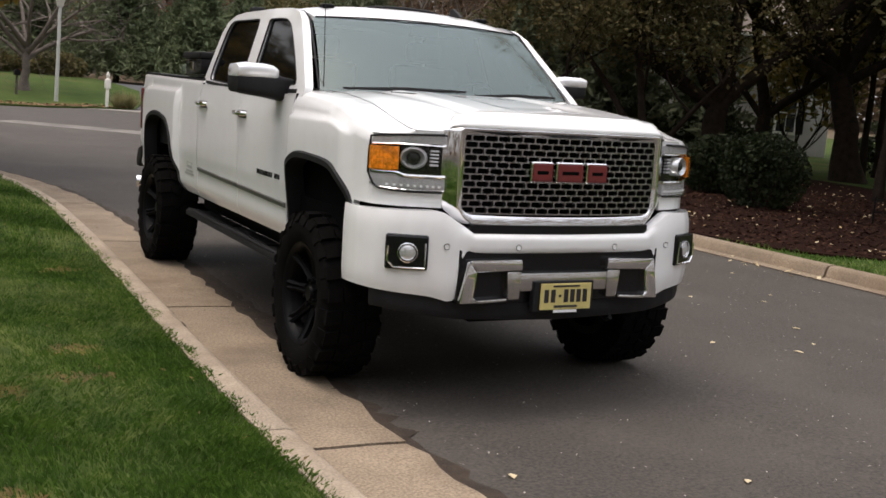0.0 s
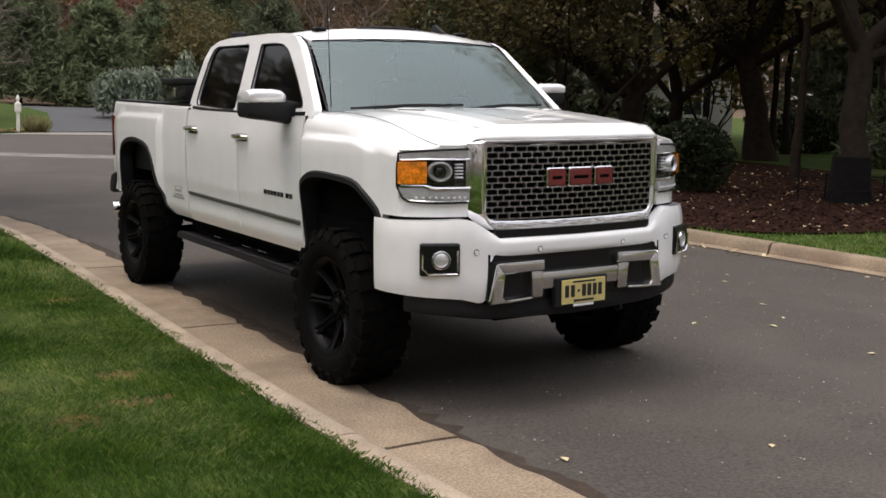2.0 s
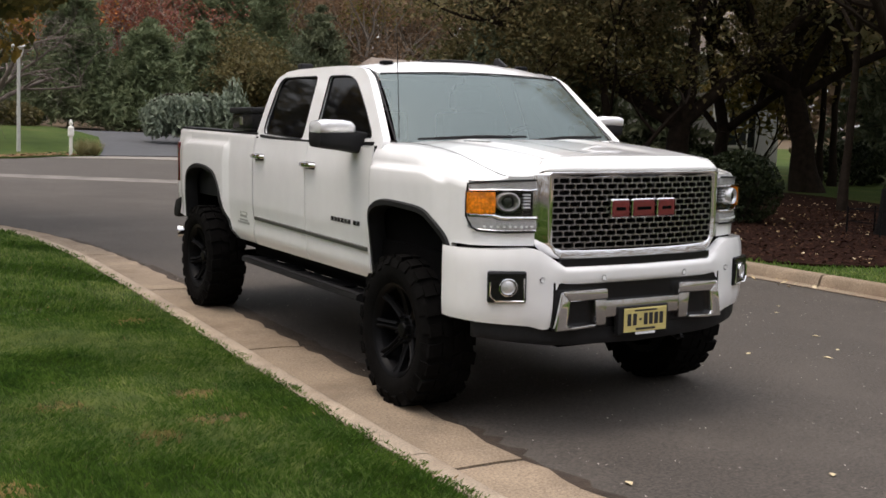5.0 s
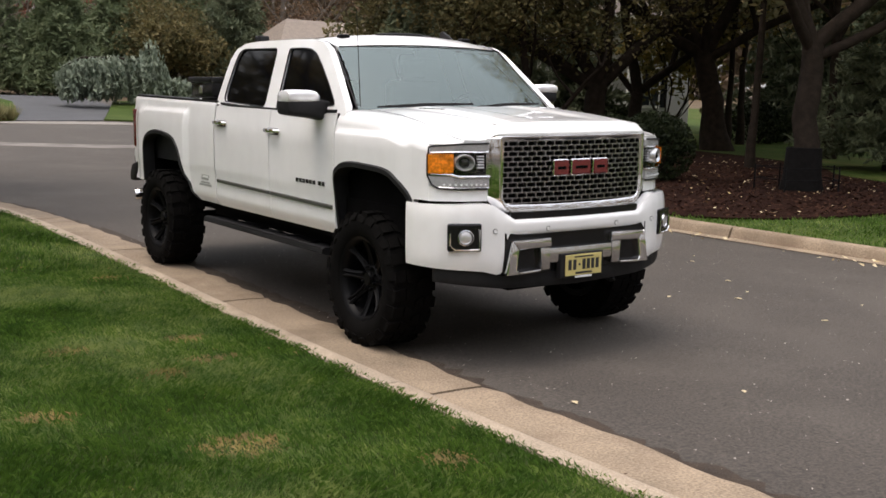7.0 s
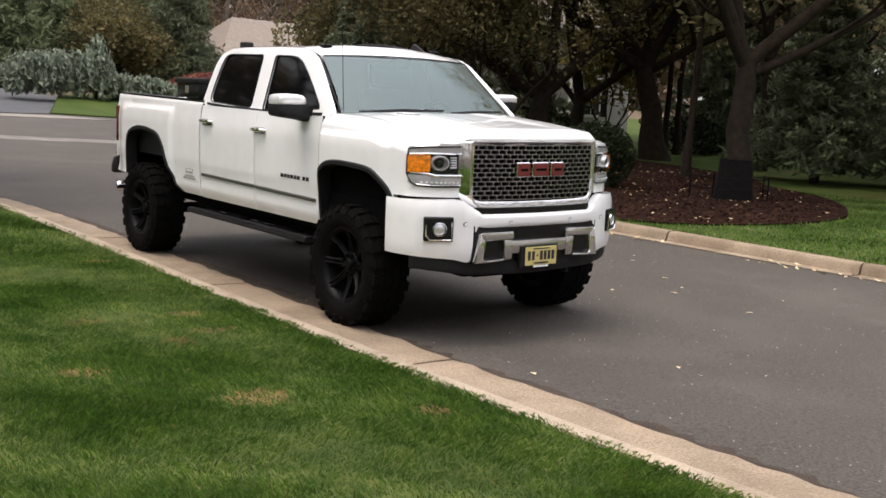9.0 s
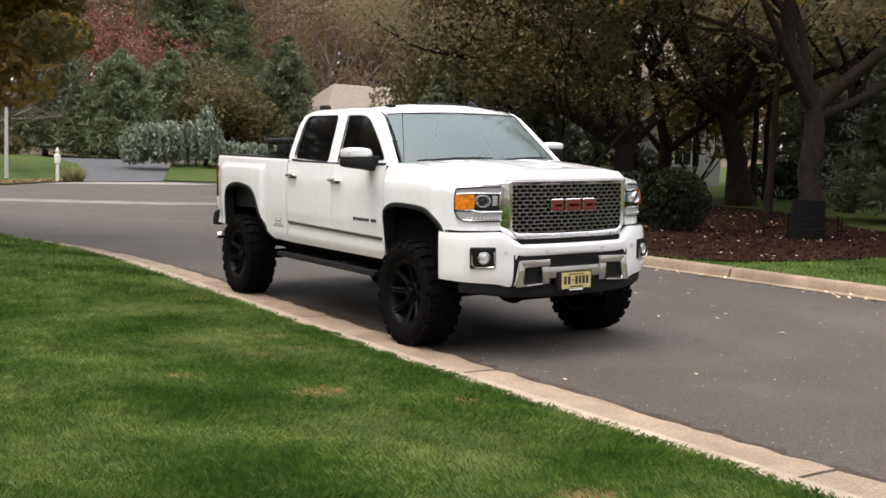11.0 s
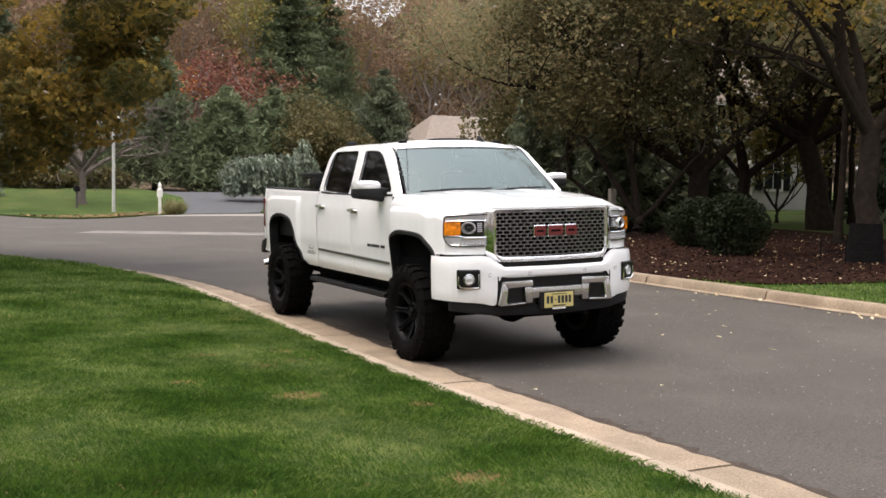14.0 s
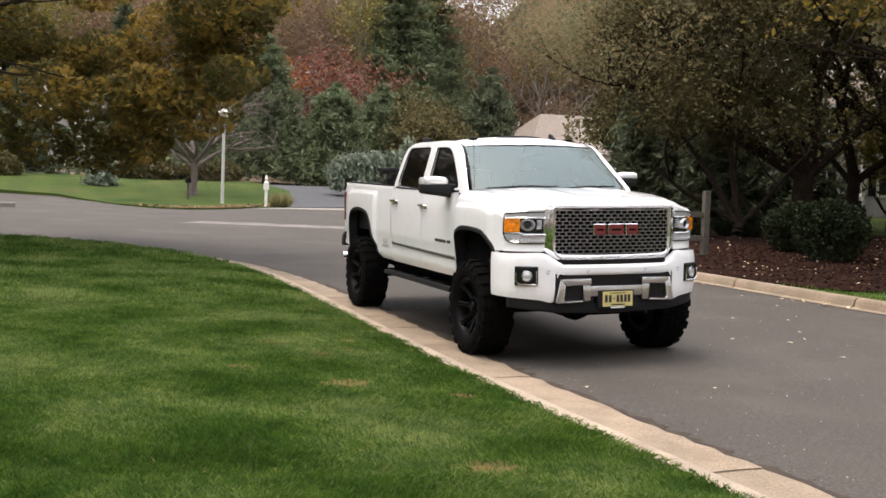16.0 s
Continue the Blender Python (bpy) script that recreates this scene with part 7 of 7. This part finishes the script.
for k in range(9000):
    x, y = rng.uniform(6.85, 16), rng.uniform(3.2, 14)
    if y > interp(x, BED_FRONT) + 0.1:
        chips.append((x, y, bed_z(x, y) + 0.035))
CHIP = leaf_mat("bark_chip", (0.017, 0.0075, 0.005), (0.035, 0.016, 0.011), (0.060, 0.030, 0.020), 0.6, 0.0, 0.03)
litter("bark_chips", "red-brown bark chips of the mulch bed", chips, 0.035, 16, CHIP)
GRIT = mat("pale_grit", (0.34, 0.31, 0.27), 0.8, var=0.2, scale=4, per="island", per_amount=0.45)
pts = [(x, y, road_z(x, y) + 0.004) for x, y in zip(rng.uniform(-0.85, 6.1, 2600), rng.uniform(-7, 6, 2600))]
litter("road_grit", "pale stone specks worn free in the asphalt", pts, 0.0065, 18, GRIT)
pts = [(rng.uniform(-1.28, -0.9), y, rise(y) + 0.012) for y in rng.uniform(-6, 9, 46)]
litter("gutter_litter", "small dark bits of litter in the near gutter", pts, 0.014, 17, CHIP)

# ---- grass blades ----
def grass_mat(name, a, c, d):
    """Grass blades; the mower has laid them in wavering bands across the lawn."""
    m = leaf_mat(name, a, c, d, 0.30, 0.35)
    N, L = m.node_tree.nodes, m.node_tree.links
    tc, turn, wave_, ramp_, mul = N.new("ShaderNodeTexCoord"), N.new("ShaderNodeMapping"), N.new("ShaderNodeTexWave"), N.new("ShaderNodeValToRGB"), N.new("ShaderNodeMix")
    turn.inputs["Rotation"].default_value = (0, 0, radians(-32))
    wave_.bands_direction = "X"
    wave_.inputs["Scale"].default_value, wave_.inputs["Distortion"].default_value, wave_.inputs["Detail"].default_value, wave_.inputs["Detail Scale"].default_value = 0.24, 5.0, 3.0, 0.5
    e = ramp_.color_ramp.elements
    e[0].position, e[0].color = 0.25, (0.94, 0.98, 0.96, 1)
    e[1].position, e[1].color = 0.85, (1.16, 1.14, 1.18, 1)
    mul.data_type, mul.blend_type = "RGBA", "MULTIPLY"
    mul.inputs[0].default_value = 1.0
    b, t = N["Principled BSDF"].inputs["Base Color"], N["Translucent BSDF"].inputs["Color"]
    tufts, spots_, mul_t = N.new("ShaderNodeTexNoise"), N.new("ShaderNodeValToRGB"), N.new("ShaderNodeMix")
    tufts.inputs["Scale"].default_value, tufts.inputs["Detail"].default_value, tufts.inputs["Roughness"].default_value = 5.0, 5.0, 0.72
    e = spots_.color_ramp.elements
    e[0].position, e[0].color = 0.36, (0.70, 0.76, 0.84, 1)
    e[1].position, e[1].color = 0.66, (1.44, 1.26, 1.28, 1)
    mul_t.data_type, mul_t.blend_type = "RGBA", "MULTIPLY"
    mul_t.inputs[0].default_value = 1.0
    L.new(tc.outputs["Object"], tufts.inputs["Vector"])
    L.new(tufts.outputs[0], spots_.inputs[0])
    L.new(tc.outputs["Object"], turn.inputs["Vector"])
    L.new(turn.outputs[0], wave_.inputs["Vector"])
    L.new(wave_.outputs[0], ramp_.inputs[0])
    L.new(b.links[0].from_socket, mul.inputs[6])
    L.new(ramp_.outputs[0], mul.inputs[7])
    L.new(mul.outputs[2], mul_t.inputs[6])
    L.new(spots_.outputs[0], mul_t.inputs[7])
    L.new(mul_t.outputs[2], b)
    L.new(mul_t.outputs[2], t)
    return m


GRASS = grass_mat("grass_blades", (0.032, 0.070, 0.010), (0.074, 0.148, 0.021), (0.215, 0.275, 0.090))
STRAW = grass_mat("dry_grass_blades", (0.20, 0.15, 0.06), (0.30, 0.23, 0.10), (0.22, 0.20, 0.07))
SPOTS = [(-2.2, 0.2, 0.13, 0.10), (-2.25, -0.38, 0.20, 0.09), (-2.75, -1.95, 0.17, 0.13), (-2.62, -0.62, 0.13, 0.10), (-2.95, 0.1, 0.14, 0.10), (-2.05, -2.5, 0.12, 0.10), (-2.62, -4.4, 0.16, 0.12), (-3.4, -1.2, 0.12, 0.10), (-1.9, 2.6, 0.16, 0.12)]


def blades(name, P, h, w, rng, material, label, lay=0.5, trim=None):
    """Upright bent blades, two triangles each; trim: how far from the kerb they reach their full height."""
    n = len(P)
    a = rng.random(n) * 2 * math.pi
    lean = rng.random(n) * lay
    hh = h * (0.6 + 0.7 * rng.random(n))
    if trim:
        inside = np.interp(P[:, 1], edge_y[: len(edge_y) - 4], edge_x[: len(edge_x) - 4]) - P[:, 0]
        hh *= np.clip(0.74 + 0.26 * inside / trim, 0.74, 1.0)
    tuft = np.sin(P[:, 0] * 7.1 + 2.0 * np.sin(P[:, 1] * 3.3)) * np.sin(P[:, 1] * 6.3 + 1.7 * np.sin(P[:, 0] * 4.1))
    hh *= 1.0 + 0.28 * tuft
    band = np.sin((P[:, 0] * 0.62 + P[:, 1] * 0.78) * 3.6)
    combed = rng.random(n) < 0.45
    a = np.where(combed, np.where(band > 0, 2.2, 5.3) + rng.normal(size=n) * 0.5, a)
    side = np.stack([-np.sin(a), np.cos(a), np.zeros(n)], 1) * (w * (0.7 + 0.6 * rng.random(n)))[:, None]
    out = np.stack([np.cos(a), np.sin(a), np.zeros(n)], 1)
    mid = P + out * (lean * hh * 0.35)[:, None] + np.array([0, 0, 1.0]) * (hh * 0.6)[:, None]
    tip = P + out * (lean * hh)[:, None] + np.array([0, 0, 1.0]) * (hh * (1 - 0.25 * lean))[:, None]
    V = np.stack([P - side, P + side, mid, tip], 1).reshape(-1, 3).astype(np.float32)
    base = 4 * np.arange(n)[:, None]
    T = np.concatenate([base + np.array([0, 1, 2]), base + np.array([1, 3, 2])], 1).reshape(-1, 3)
    me = bpy.data.meshes.new(name)
    me.vertices.add(len(V))
    me.vertices.foreach_set("co", V.ravel())
    me.loops.add(3 * len(T))
    me.loops.foreach_set("vertex_index", T.ravel().astype(np.int32))
    me.polygons.add(len(T))
    me.polygons.foreach_set("loop_start", np.arange(0, 3 * len(T), 3, dtype=np.int32))
    me.update(calc_edges=True)
    me.materials.append(material)
    ob = new(name, me)
    return tagged(ob, label, "grass", kind="stuff")


def lawn_points(x0, x1, y0, y1, density, rng, height, keep):
    n = int((x1 - x0) * (y1 - y0) * density)
    x, y = rng.uniform(x0, x1, n), rng.uniform(y0, y1, n)
    ok = keep(x, y)
    x, y = x[ok], y[ok]
    z = np.array([height(px, py) for px, py in zip(x, y)])
    return np.stack([x, y, z], 1)


edge_y = [p.y for p in offset_line(NEAR_EDGE, 0.685)]
edge_x = [p.x for p in offset_line(NEAR_EDGE, 0.685)]


def on_near_lawn(x, y):
    lim = np.interp(y, edge_y[: len(edge_y) - 4], edge_x[: len(edge_x) - 4])
    return x < lim + 0.016 * np.sin(y * 9.0) * np.sin(y * 3.3 + 1) + 0.008 * np.sin(y * 31) * np.sin(y * 7.7) + 0.012 * np.sin(x * 9137.0 + y * 5171.0) + 0.010


def in_spot(x, y, grow=1.0):
    s = np.zeros(len(x), bool)
    for cx, cy, rx, ry in SPOTS:
        wob = 1 + 0.35 * np.sin(7 * np.arctan2(y - cy, x - cx) + cx * 9)
        s |= ((x - cx) / (rx * grow)) ** 2 + ((y - cy) / (ry * grow)) ** 2 < wob
    return s


rng = np.random.default_rng(21)
near = lawn_points(-7.0, -1.3, -6.2, 3.0, 7600, rng, near_lawn_z, lambda x, y: on_near_lawn(x, y) & ~(in_spot(x, y) & (rng.random(len(x)) < 0.85)))
blades("grass", near, 0.042, 0.0019, rng, GRASS, "dense mown grass of the corner lawn", 0.9, 0.16)
mid = lawn_points(-9.5, -1.0, 3.0, 9.5, 1600, rng, near_lawn_z, on_near_lawn)
blades("grass", mid, 0.055, 0.0045, rng, GRASS, "mown grass farther along the kerb", 0.8, 0.3)
back = lawn_points(-16, -1.0, 9.5, 16.8, 650, rng, near_lawn_z, on_near_lawn)
blades("grass", back, 0.065, 0.010, rng, GRASS, "mown grass at the street corner", 0.8)
side = lawn_points(-11.5, -7.0, -6.2, 3.2, 1000, rng, near_lawn_z, on_near_lawn)
blades("grass", side, 0.062, 0.006, rng, GRASS, "mown grass up the lawn", 0.8)
behind = lawn_points(-11.5, -1.3, -12.5, -6.2, 420, rng, near_lawn_z, on_near_lawn)
blades("grass", behind, 0.06, 0.009, rng, GRASS, "mown grass farther back on the corner lawn", 0.8)
near = lawn_points(-3.7, -1.6, -4.8, 3.0, 9000, rng, near_lawn_z, lambda x, y: in_spot(x, y, 1.25) & (rng.random(len(x)) < 0.5))
blades("dry_grass", near, 0.028, 0.003, rng, STRAW, "straw-coloured dead patches in the lawn", 1.6)
near = lawn_points(-7.5, -1.3, -6.2, 9, 22, rng, near_lawn_z, on_near_lawn)
blades("dry_grass", near, 0.036, 0.002, rng, STRAW, "single straw-coloured blades in the lawn", 1.2)
strip_f = lawn_points(6.75, 16, -9, 8.0, 420, rng, bed_z, lambda x, y: (y < np.interp(x, [p[0] for p in BED_FRONT], [p[1] for p in BED_FRONT]) - 0.08))
blades("grass", strip_f, 0.05, 0.010, rng, GRASS, "mown grass strip across the street", 0.8)
